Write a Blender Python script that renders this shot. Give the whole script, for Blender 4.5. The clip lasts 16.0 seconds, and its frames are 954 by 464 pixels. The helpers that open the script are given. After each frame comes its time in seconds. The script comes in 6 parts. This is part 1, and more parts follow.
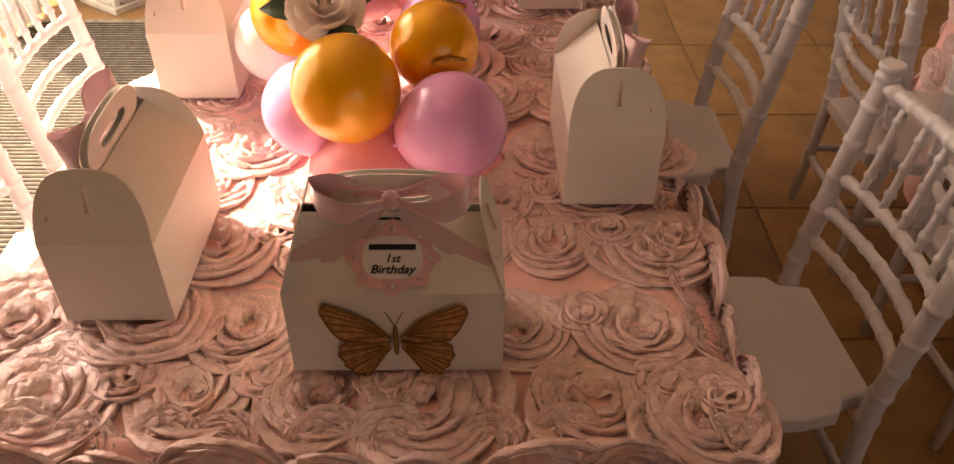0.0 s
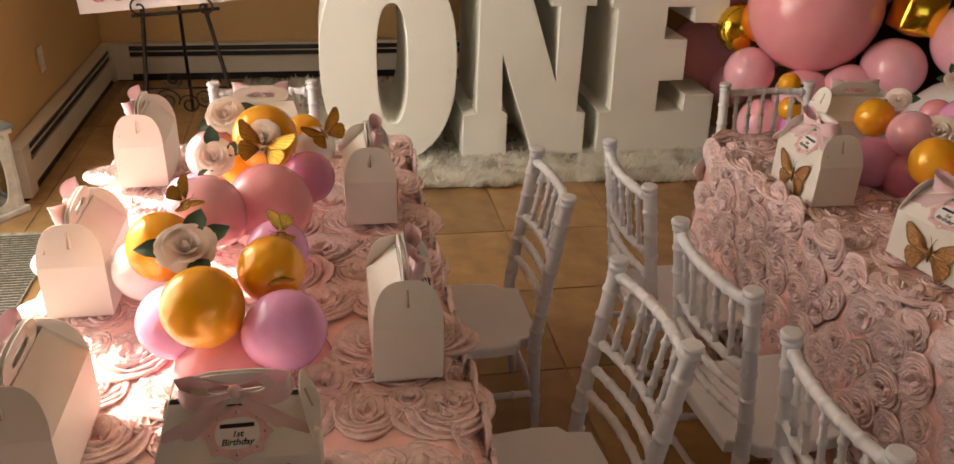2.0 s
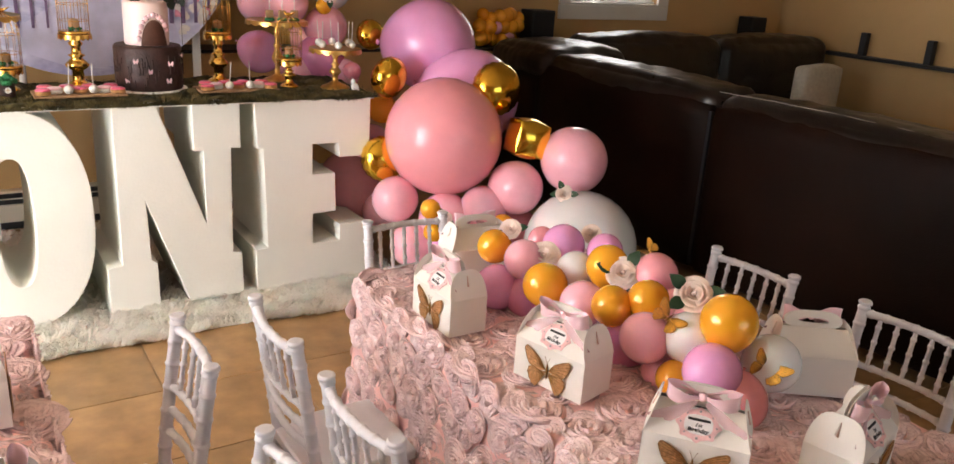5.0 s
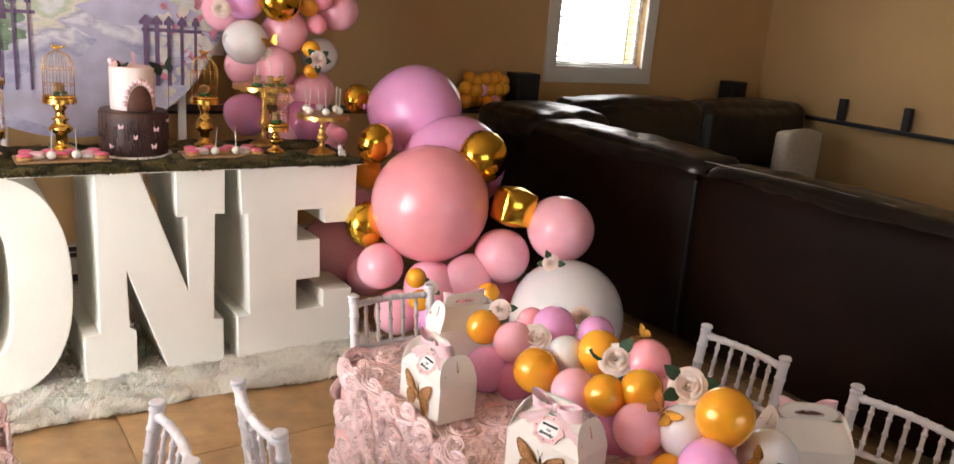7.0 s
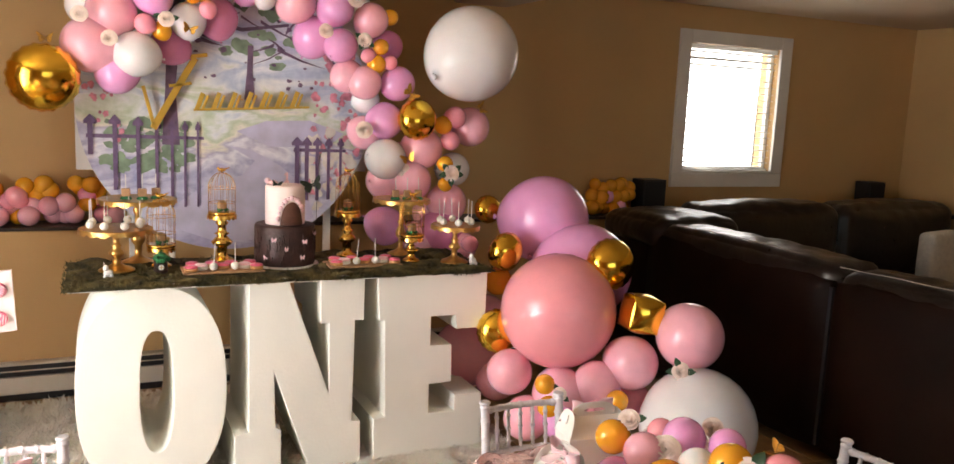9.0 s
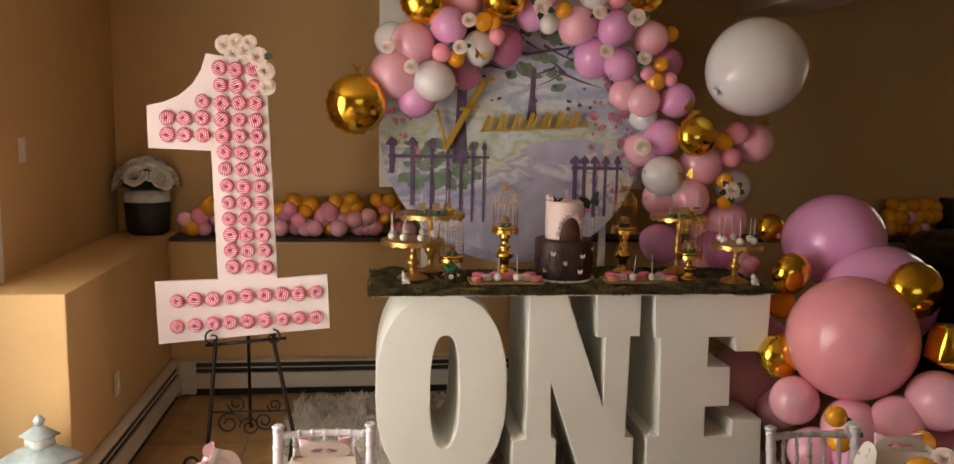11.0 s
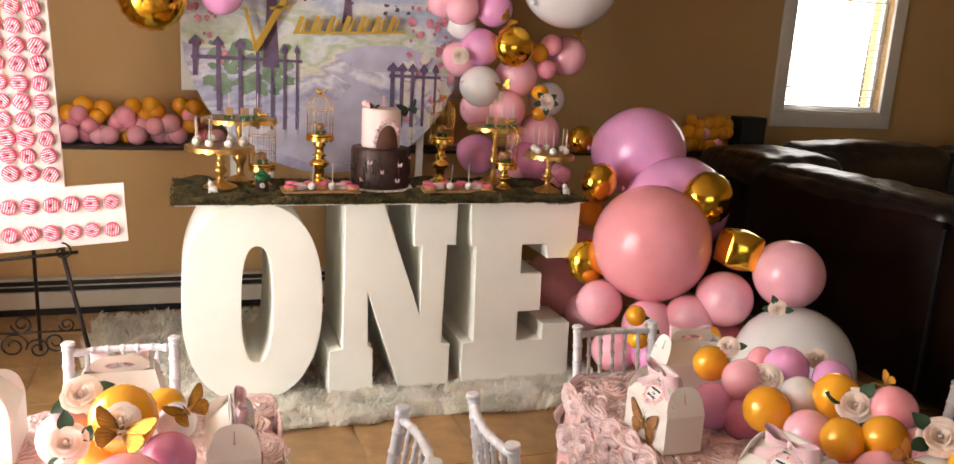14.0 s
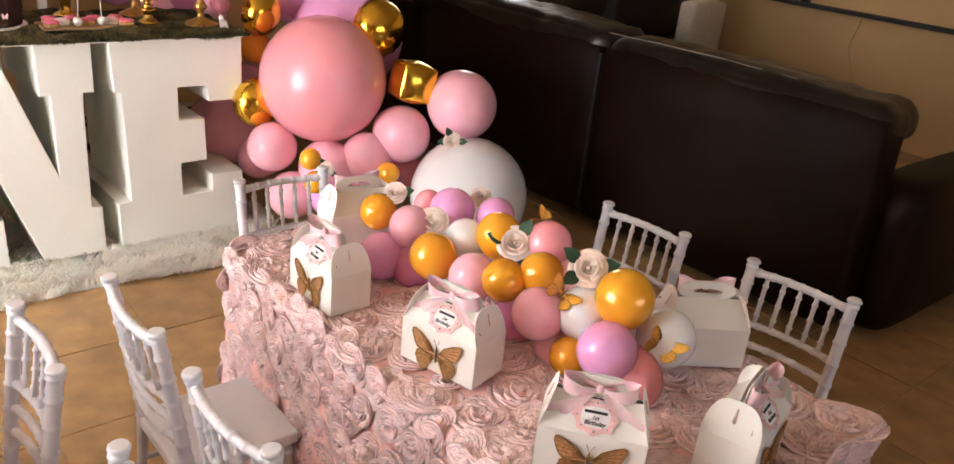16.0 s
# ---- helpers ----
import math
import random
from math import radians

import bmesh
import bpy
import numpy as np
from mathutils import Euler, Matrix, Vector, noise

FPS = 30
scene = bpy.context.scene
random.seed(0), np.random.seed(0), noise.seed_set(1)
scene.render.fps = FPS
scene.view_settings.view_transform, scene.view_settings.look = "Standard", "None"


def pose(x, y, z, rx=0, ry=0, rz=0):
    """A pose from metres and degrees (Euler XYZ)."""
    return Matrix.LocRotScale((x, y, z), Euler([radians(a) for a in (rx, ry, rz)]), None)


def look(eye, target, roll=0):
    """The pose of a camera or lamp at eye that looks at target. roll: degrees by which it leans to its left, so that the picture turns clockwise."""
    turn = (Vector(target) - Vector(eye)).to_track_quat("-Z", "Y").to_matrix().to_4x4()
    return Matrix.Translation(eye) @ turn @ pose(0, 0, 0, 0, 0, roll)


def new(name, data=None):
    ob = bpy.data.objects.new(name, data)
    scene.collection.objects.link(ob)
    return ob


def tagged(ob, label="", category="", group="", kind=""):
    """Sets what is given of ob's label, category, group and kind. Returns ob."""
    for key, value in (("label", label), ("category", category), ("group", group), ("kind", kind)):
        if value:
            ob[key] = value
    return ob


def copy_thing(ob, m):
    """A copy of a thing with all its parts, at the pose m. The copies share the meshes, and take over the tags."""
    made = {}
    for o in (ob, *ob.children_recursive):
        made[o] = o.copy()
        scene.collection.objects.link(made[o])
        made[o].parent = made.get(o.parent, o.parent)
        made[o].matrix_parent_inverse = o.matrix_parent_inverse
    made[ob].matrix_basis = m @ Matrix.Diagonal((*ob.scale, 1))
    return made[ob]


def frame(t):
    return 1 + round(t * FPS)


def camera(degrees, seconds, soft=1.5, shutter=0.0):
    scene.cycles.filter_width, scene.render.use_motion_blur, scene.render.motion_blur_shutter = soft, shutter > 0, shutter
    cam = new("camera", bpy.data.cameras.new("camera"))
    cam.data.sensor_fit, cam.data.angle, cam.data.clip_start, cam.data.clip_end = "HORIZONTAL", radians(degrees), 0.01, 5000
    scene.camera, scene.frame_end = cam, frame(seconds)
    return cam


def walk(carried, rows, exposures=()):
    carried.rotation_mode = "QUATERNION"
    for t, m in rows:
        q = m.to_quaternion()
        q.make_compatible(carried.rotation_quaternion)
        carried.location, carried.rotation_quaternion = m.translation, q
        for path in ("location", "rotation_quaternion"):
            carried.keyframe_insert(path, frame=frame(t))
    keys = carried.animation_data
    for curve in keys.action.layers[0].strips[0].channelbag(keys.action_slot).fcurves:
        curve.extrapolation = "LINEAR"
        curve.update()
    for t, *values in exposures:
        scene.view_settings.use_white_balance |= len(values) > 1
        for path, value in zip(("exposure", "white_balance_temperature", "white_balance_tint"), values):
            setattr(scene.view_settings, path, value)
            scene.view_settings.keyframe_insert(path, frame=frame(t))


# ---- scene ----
cam = camera(59.9, 16.0)
PATH = [
    (0, (-0.659, 0.426, 1.274), (-0.639, 1.982, 0.018), 0.4),
    (0.5, (-0.639, 0.358, 1.427), (-0.583, 1.9, 0.153), 1.7),
    (1, (-0.626, 0.274, 1.475), (-0.552, 1.822, 0.21), 2.5),
    (1.5, (-0.608, 0.192, 1.493), (-0.385, 1.844, 0.389), 3.6),
    (2, (-0.591, 0.142, 1.497), (-0.258, 1.892, 0.588), 2.0),
    (2.5, (-0.574, 0.113, 1.511), (-0.091, 1.835, 0.614), 3.1),
    (3, (-0.546, 0.097, 1.561), (0.125, 1.821, 0.8), 4.2),
    (3.5, (-0.532, 0.084, 1.589), (0.226, 1.796, 0.887), 4.5),
    (4, (-0.496, 0.092, 1.6), (0.49, 1.685, 0.899), 4.6),
    (4.5, (-0.492, 0.101, 1.605), (0.54, 1.678, 0.936), 3.7),
    (7, (-0.489, 0.182, 1.696), (0.608, 1.772, 1.177), 4.6),
    (7.5, (-0.494, 0.163, 1.701), (0.403, 1.877, 1.194), 3.3),
    (8, (-0.52, 0.14, 1.728), (0.349, 1.893, 1.317), 3.4),
    (10.5, (-0.593, 0.058, 1.757), (-0.065, 1.97, 1.504), 1.3),
    (11, (-0.626, 0.069, 1.727), (-0.386, 2.036, 1.459), 1.1),
    (11.5, (-0.649, 0.07, 1.72), (-0.455, 2.04, 1.433), 1.4),
    (12, (-0.647, 0.073, 1.703), (-0.451, 2.036, 1.371), 1.7),
    (12.5, (-0.64, 0.079, 1.684), (-0.352, 2.022, 1.307), 2.3),
    (13, (-0.621, 0.103, 1.679), (-0.104, 1.998, 1.299), 3.3),
    (13.5, (-0.606, 0.111, 1.673), (0.006, 1.977, 1.294), 3.5),
    (14, (-0.599, 0.12, 1.67), (0.061, 1.955, 1.226), 3.4),
    (14.5, (-0.582, 0.148, 1.688), (0.09, 1.973, 1.219), 3.4),
    (15, (-0.516, 0.218, 1.714), (0.34, 1.957, 1.225), 4.0),
    (15.5, (-0.454, 0.269, 1.701), (0.598, 1.84, 1.048), 5.0),
    (16, (-0.383, 0.263, 1.672), (0.851, 1.63, 0.89), 5.9),
]
EXPOSURES = [(0, 1.1, 9100, 27), (1, 0.9, 8300, 16), (1.5, 0.91, 7800, 13), (2.5, 1.55, 7170, 10), (3.5, 1.86, 6820, 10), (4.5, 2.22, 6400, 10),
             (7, 2.28, 6120, 10), (8, 2.17, 6320, 10), (10.5, 1.96, 6620, 10), (11, 1.13, 6820, 10), (11.5, 0.22, 6420, 10), (12, 0.01, 6320, 10),
             (12.5, 0.21, 6920, 10), (13, 1.66, 6820, 10), (13.5, 2.01, 6620, 10), (14.5, 2.06, 6420, 10), (15.5, 2.14, 6400, 10), (16, 2.42, 6100, 10)]
walk(cam, [(t, look(eye, target, roll)) for t, eye, target, roll in PATH], EXPOSURES)

# ---- world, sun and daylight ----
SUN_EL, SUN_AZ = 38.0, -52.0          # azimuth of the sun as seen from the room, clockwise from +y
world = bpy.data.worlds.new("daylight")
scene.world = world
world.use_nodes = True
wn = world.node_tree.nodes
sky = wn.new("ShaderNodeTexSky")
sky.sky_type, sky.sun_disc = "NISHITA", False
sky.sun_elevation, sky.sun_rotation = radians(SUN_EL), radians(SUN_AZ)
wn["Background"].inputs["Strength"].default_value = 0.05
world.node_tree.links.new(sky.outputs[0], wn["Background"].inputs["Color"])

sun = new("sun", bpy.data.lights.new("sun", "SUN"))
sun.data.energy, sun.data.angle, sun.data.color = 5.0, radians(0.6), (1.0, 0.93, 0.82)
az, el = radians(SUN_AZ), radians(SUN_EL)
toward = Vector((math.sin(az) * math.cos(el), math.cos(az) * math.cos(el), math.sin(el)))
sun.matrix_world = look(toward * 20, (0, 0, 0))


def opening_light(name, eye, target, w, h, watts, color=(1.0, 0.98, 0.95)):
    ob = new(name, bpy.data.lights.new(name, "AREA"))
    ob.data.shape, ob.data.size, ob.data.size_y = "RECTANGLE", w, h
    ob.data.energy, ob.data.color = watts, color
    ob.matrix_world = look(eye, target)
    return ob


opening_light("door_daylight", (-2.40, 2.3, 1.25), (0, 2.3, 1.15), 2.5, 2.2, 50)
# Fill from an unseen rear opening, assumed from the evenly lit letter fronts.
opening_light("rear_window_daylight", (1.6, -2.68, 1.5), (1.2, 0, 1.2), 2.6, 1.4, 3.0)
opening_light("window_daylight", (4.28, 5.72, 1.8), (4.28, 0, 1.6), 0.95, 1.05, 3)


# ---- materials ----
def mat(name, color, rough=0.5, metal=0.0, vary=0.12, scale=6.0, bump=0.0, bump_scale=60.0, sheen=0.0, coat=0.0,
        transmission=0.0, subsurface=0.0, island=0.0, second=None, spec=0.5):
    m = bpy.data.materials.new(name)
    m.use_nodes = True
    nt = m.node_tree
    n, l = nt.nodes, nt.links
    b = n["Principled BSDF"]
    b.inputs["Roughness"].default_value = rough
    b.inputs["Metallic"].default_value = metal
    b.inputs["Specular IOR Level"].default_value = spec
    b.inputs["Sheen Weight"].default_value = sheen
    b.inputs["Coat Weight"].default_value = coat
    b.inputs["Coat Roughness"].default_value = 0.08
    b.inputs["Transmission Weight"].default_value = transmission
    if subsurface:
        b.inputs["Subsurface Weight"].default_value = subsurface
        b.inputs["Subsurface Radius"].default_value = (0.02, 0.01, 0.008)
        b.inputs["Subsurface Scale"].default_value = 0.5
    tc = n.new("ShaderNodeTexCoord")
    coarse = n.new("ShaderNodeTexNoise")
    coarse.inputs["Scale"].default_value, coarse.inputs["Detail"].default_value = scale, 6
    l.new(tc.outputs["Object"], coarse.inputs["Vector"])
    dark = tuple(c * (1 - vary) for c in color)
    light = second or tuple(min(1, c * (1 + vary)) for c in color)
    mix = n.new("ShaderNodeMix")
    mix.data_type = "RGBA"
    mix.inputs["A"].default_value, mix.inputs["B"].default_value = (*dark, 1), (*light, 1)
    ramp = n.new("ShaderNodeMapRange")
    ramp.inputs["From Min"].default_value, ramp.inputs["From Max"].default_value = 0.3, 0.7
    l.new(coarse.outputs["Fac"], ramp.inputs["Value"])
    l.new(ramp.outputs["Result"], mix.inputs["Factor"])
    out = mix.outputs["Result"]
    if island:
        info = n.new("ShaderNodeObjectInfo")
        hsv = n.new("ShaderNodeHueSaturation")
        rng = n.new("ShaderNodeMapRange")
        rng.inputs["To Min"].default_value, rng.inputs["To Max"].default_value = 1 - island, 1 + island
        l.new(info.outputs["Random"], rng.inputs["Value"])
        l.new(rng.outputs["Result"], hsv.inputs["Value"])
        l.new(out, hsv.inputs["Color"])
        out = hsv.outputs["Color"]
    l.new(out, b.inputs["Base Color"])
    if bump:
        fine = n.new("ShaderNodeTexNoise")
        fine.inputs["Scale"].default_value, fine.inputs["Detail"].default_value = bump_scale, 8
        l.new(tc.outputs["Object"], fine.inputs["Vector"])
        bp = n.new("ShaderNodeBump")
        bp.inputs["Strength"].default_value, bp.inputs["Distance"].default_value = bump, 0.01
        l.new(fine.outputs["Fac"], bp.inputs["Height"])
        l.new(bp.outputs["Normal"], b.inputs["Normal"])
        rr = n.new("ShaderNodeMapRange")
        rr.inputs["To Min"].default_value, rr.inputs["To Max"].default_value = max(0, rough - 0.08), min(1, rough + 0.1)
        l.new(fine.outputs["Fac"], rr.inputs["Value"])
        l.new(rr.outputs["Result"], b.inputs["Roughness"])
    return m


def translucent(m, color, share_of):
    """Let part of the light through a thin material."""
    n, l = m.node_tree.nodes, m.node_tree.links
    through_light, both = n.new("ShaderNodeBsdfTranslucent"), n.new("ShaderNodeMixShader")
    through_light.inputs["Color"].default_value, both.inputs["Fac"].default_value = (*color, 1), share_of
    l.new(n["Principled BSDF"].outputs[0], both.inputs[1])
    l.new(through_light.outputs[0], both.inputs[2])
    l.new(both.outputs[0], n["Material Output"].inputs["Surface"])
    return m


WALL = mat("tan_wall_paint", (0.60, 0.385, 0.165), 0.72, vary=0.05, scale=1.5, bump=0.12, bump_scale=140)
CEILING = mat("cream_ceiling_paint", (0.64, 0.50, 0.35), 0.85, vary=0.04, scale=1.2, bump=0.1, bump_scale=120)
LEDGE = mat("dark_ledge_top", (0.03, 0.02, 0.016), 0.35, vary=0.3, scale=5, bump=0.1)
TILE = mat("tan_stone_tile", (0.40, 0.24, 0.10), 0.34, vary=0.22, scale=9, bump=0.12, bump_scale=40, island=0.12)
GROUT = mat("grout", (0.36, 0.26, 0.16), 0.9, vary=0.2, scale=20)
WHITE_TRIM = mat("white_trim_paint", (0.78, 0.76, 0.72), 0.4, vary=0.04, scale=4)
HEATER = mat("heater_enamel", (0.62, 0.56, 0.46), 0.4, vary=0.05, scale=4)
BLACK = mat("black_gap", (0.012, 0.012, 0.014), 0.5, vary=0.2)
LETTER = mat("white_foam_letter", (0.885, 0.885, 0.805), 0.62, vary=0.035, scale=3, bump=0.1, bump_scale=90)
FUR = mat("white_faux_fur", (0.96, 0.935, 0.85), 0.9, vary=0.05, scale=8, sheen=0.4, subsurface=0.35)
CHAIR = mat("white_chair_resin", (0.74, 0.73, 0.76), 0.38, vary=0.04, scale=5, bump=0.03)
CLOTH = mat("blush_satin_cloth", (0.92, 0.55, 0.52), 0.35, vary=0.14, scale=14, bump=0.25, bump_scale=60)
SATIN = mat("blush_satin_ribbon", (1.0, 0.71, 0.70), 0.21, metal=0.15, vary=0.12, scale=28, bump=0.7, bump_scale=80, coat=0.4, spec=0.9, island=0.07)
CARD = mat("white_card", (0.84, 0.80, 0.74), 0.48, vary=0.03, scale=8, bump=0.03, bump_scale=200)
PINK_RIBBON = mat("pink_satin_bow", (0.88, 0.60, 0.64), 0.33, vary=0.1, scale=18, sheen=0.3)
SHEER_PINK = mat("sheer_pink_ribbon", (0.88, 0.56, 0.60), 0.45, vary=0.08, scale=30, sheen=0.3)
SHEER_PINK.node_tree.nodes["Principled BSDF"].inputs["Alpha"].default_value = 0.55
PINK_CARD = mat("pink_label_card", (0.80, 0.50, 0.50), 0.5, vary=0.12, scale=60)
LABEL = mat("white_label_paper", (0.86, 0.83, 0.82), 0.5, vary=0.03)
INK = mat("black_ink", (0.01, 0.01, 0.012), 0.5, vary=0.1)
GEM = mat("clear_rhinestone", (0.9, 0.9, 0.92), 0.05, metal=0.6, vary=0.05)
ROSE_GOLD = mat("rose_gold_glitter_card", (0.56, 0.29, 0.125), 0.42, metal=0.5, vary=0.3, scale=160, bump=0.3, bump_scale=500)
ROSE_LINE = mat("cut_wing_lines", (0.62, 0.40, 0.32), 0.5, vary=0.1)
WING_LINE = mat("dark_gold_wing_lines", (0.30, 0.16, 0.04), 0.5, metal=0.6, vary=0.2)
GOLD_LEAF = mat("gold_foil_card", (0.80, 0.46, 0.08), 0.28, metal=0.75, vary=0.2, scale=50)
ROSE = mat("blush_foam_rose", (0.94, 0.77, 0.68), 0.6, vary=0.08, scale=30, sheen=0.2, subsurface=0.1)
LEAF = mat("dark_green_leaf", (0.028, 0.075, 0.032), 0.45, vary=0.35, scale=40, bump=0.2, bump_scale=80)
BALLOON = {
    "P": mat("pink_latex", (0.96, 0.49, 0.585), 0.2, vary=0.03, scale=4, coat=0.3, subsurface=0.25, island=0.05),
    "K": mat("rose_pink_latex", (0.97, 0.38, 0.47), 0.22, vary=0.03, scale=4, coat=0.3, subsurface=0.25, island=0.05),
    "C": mat("coral_pink_latex", (0.95, 0.38, 0.43), 0.22, vary=0.03, scale=4, coat=0.3, subsurface=0.25, island=0.04),
    "L": mat("lilac_latex", (0.84, 0.39, 0.69), 0.2, vary=0.03, scale=4, coat=0.3, subsurface=0.25, island=0.05),
    "V": mat("magenta_pink_latex", (0.68, 0.24, 0.42), 0.22, vary=0.03, scale=4, coat=0.3, subsurface=0.25, island=0.05),
    "W": mat("white_latex", (0.84, 0.83, 0.84), 0.2, vary=0.02, scale=4, coat=0.3, subsurface=0.25, island=0.03),
    "G": mat("metallic_gold_latex", (0.96, 0.44, 0.02), 0.26, metal=0.15, vary=0.015, scale=3, coat=0.45, subsurface=0.2, island=0.06),
    "F": mat("gold_foil", (0.87, 0.56, 0.06), 0.1, metal=1.0, vary=0.04, scale=4, bump=0.06, bump_scale=14),
}
BALLOON["B"] = BALLOON["F"]
LEATHER = mat("dark_brown_leather", (0.012, 0.0048, 0.0028), 0.38, vary=0.35, scale=3, bump=0.3, bump_scale=220, spec=0.08)
LEATHER_TOP = mat("worn_black_leather", (0.011, 0.0066, 0.005), 0.3, vary=0.3, scale=4, bump=0.22, bump_scale=24, spec=0.45)
STITCH = mat("grey_stitch_thread", (0.32, 0.29, 0.25), 0.8)
PILLOW = mat("beige_pillow_cloth", (0.50, 0.45, 0.37), 0.9, vary=0.1, scale=30, bump=0.3, bump_scale=200)
IRON = mat("black_wrought_iron", (0.03, 0.022, 0.018), 0.45, metal=0.7, vary=0.3, scale=20, bump=0.1)
BOARD = mat("pale_pink_board", (0.84, 0.72, 0.70), 0.6, vary=0.04, scale=5)
DOUGH = mat("fried_dough", (0.56, 0.29, 0.10), 0.6, vary=0.25, scale=40, bump=0.2, bump_scale=120)
ICING = mat("pink_icing", (0.80, 0.15, 0.26), 0.3, vary=0.15, scale=60, coat=0.3)
DRIZZLE = mat("white_drizzle", (0.90, 0.80, 0.80), 0.35, vary=0.05)
MOSS = mat("dark_green_moss", (0.024, 0.026, 0.008), 0.95, vary=0.5, scale=13, second=(0.15, 0.12, 0.04))
GOLD = mat("antique_gold_metal", (0.62, 0.37, 0.11), 0.3, metal=0.9, vary=0.3, scale=20, bump=0.08)
SIGN_GOLD = mat("satin_gold_card", (0.60, 0.38, 0.06), 0.38, metal=0.6, vary=0.08, scale=8)
BRIGHT_GOLD = mat("bright_gold_metal", (0.86, 0.55, 0.12), 0.2, metal=1.0, vary=0.15, scale=20)
CHOCOLATE = mat("bark_textured_chocolate", (0.045, 0.018, 0.014), 0.5, vary=0.4, scale=20, bump=0.5, bump_scale=50)
CREAM = mat("blush_fondant", (0.84, 0.68, 0.64), 0.5, vary=0.04, scale=10)
BROWN_DOOR = mat("brown_fondant_door", (0.11, 0.042, 0.025), 0.55, vary=0.25, scale=30)
CAKE_POP = mat("white_candy_coat", (0.78, 0.76, 0.70), 0.3, vary=0.04, scale=30, coat=0.2)
STICK = mat("paper_stick", (0.80, 0.77, 0.72), 0.6)
GREEN = mat("green_icing", (0.02, 0.16, 0.05), 0.55, vary=0.3, scale=60, bump=0.4, bump_scale=100)
WOOD = mat("log_slice_wood", (0.38, 0.22, 0.11), 0.6, vary=0.25, scale=20, bump=0.2)
POT = mat("dark_planter_glaze", (0.03, 0.028, 0.027), 0.5, vary=0.2)
PETAL_WHITE = mat("white_silk_petal", (0.86, 0.83, 0.74), 0.7, vary=0.08, scale=30, sheen=0.2)
WASHED = mat("whitewashed_wood", (0.66, 0.67, 0.62), 0.65, vary=0.18, scale=14, bump=0.3, bump_scale=50)
ROOF_GREY = mat("blue_grey_tin", (0.36, 0.43, 0.44), 0.45, metal=0.2, vary=0.25, scale=14, bump=0.15)
CANDLE = mat("grey_wax_candle", (0.50, 0.50, 0.54), 0.5, subsurface=0.2)
MAT_WEAVE = mat("striped_woven_mat", (0.34, 0.315, 0.25), 0.9, vary=0.4, scale=50, bump=0.4, bump_scale=300)
MAT_DARK = mat("dark_mat_yarn", (0.075, 0.07, 0.055), 0.9, vary=0.3, scale=60, bump=0.4, bump_scale=300)
SHEER = mat("sheer_white_curtain", (0.86, 0.86, 0.86), 0.9, vary=0.02)
SHEER = translucent(SHEER, (0.9, 0.9, 0.9), 0.65)
FUR = translucent(FUR, (0.95, 0.90, 0.82), 0.4)
BLIND = translucent(mat("white_vinyl_blind", (0.80, 0.80, 0.78), 0.6, vary=0.03), (0.8, 0.8, 0.78), 0.4)
SPEAKER = mat("black_speaker_grille", (0.01, 0.01, 0.011), 0.7, vary=0.2, bump=0.3, bump_scale=400)
PLATE = mat("white_plastic_plate", (0.72, 0.62, 0.50), 0.4, vary=0.02)


def glass(name):
    m = bpy.data.materials.new(name)
    m.use_nodes = True
    b = m.node_tree.nodes["Principled BSDF"]
    b.inputs["Transmission Weight"].default_value, b.inputs["Roughness"].default_value = 1.0, 0.02
    b.inputs["IOR"].default_value = 1.02
    return m


GLASS = glass("clear_pane")


def glow(name, color, strength):
    m = bpy.data.materials.new(name)
    m.use_nodes = True
    b = m.node_tree.nodes["Principled BSDF"]
    b.inputs["Base Color"].default_value = (*color, 1)
    b.inputs["Emission Color"].default_value = (*color, 1)
    b.inputs["Emission Strength"].default_value = strength
    return m


OUTDOORS = glow("bright_overcast_outdoors", (0.95, 0.97, 1.0), 0.45)


# ---- mesh tools ----
def part(name, bm, material, parent=None, label="", smooth=False, m=None):
    me = bpy.data.meshes.new(name)
    bm.normal_update()
    bm.to_mesh(me)
    bm.free()
    for i in (material if isinstance(material, (list, tuple)) else [material]):
        me.materials.append(i)
    if smooth:
        me.polygons.foreach_set("use_smooth", [True] * len(me.polygons))
    ob = new(name, me)
    if parent:
        ob.parent = parent
    if m is not None:
        ob.matrix_basis = m
    if label:
        tagged(ob, label)
    return ob


def share(ob, m, parent=None):
    """Another object on the same mesh."""
    o = bpy.data.objects.new(ob.name.split(".")[0], ob.data)
    scene.collection.objects.link(o)
    o.parent = parent or ob.parent
    o.matrix_basis = m
    return o


def thing(name, label, category, m=None, group="", kind=""):
    e = new(name)
    e.empty_display_size = 0.05
    if m is not None:
        e.matrix_basis = m
    return tagged(e, label, category, group, kind)


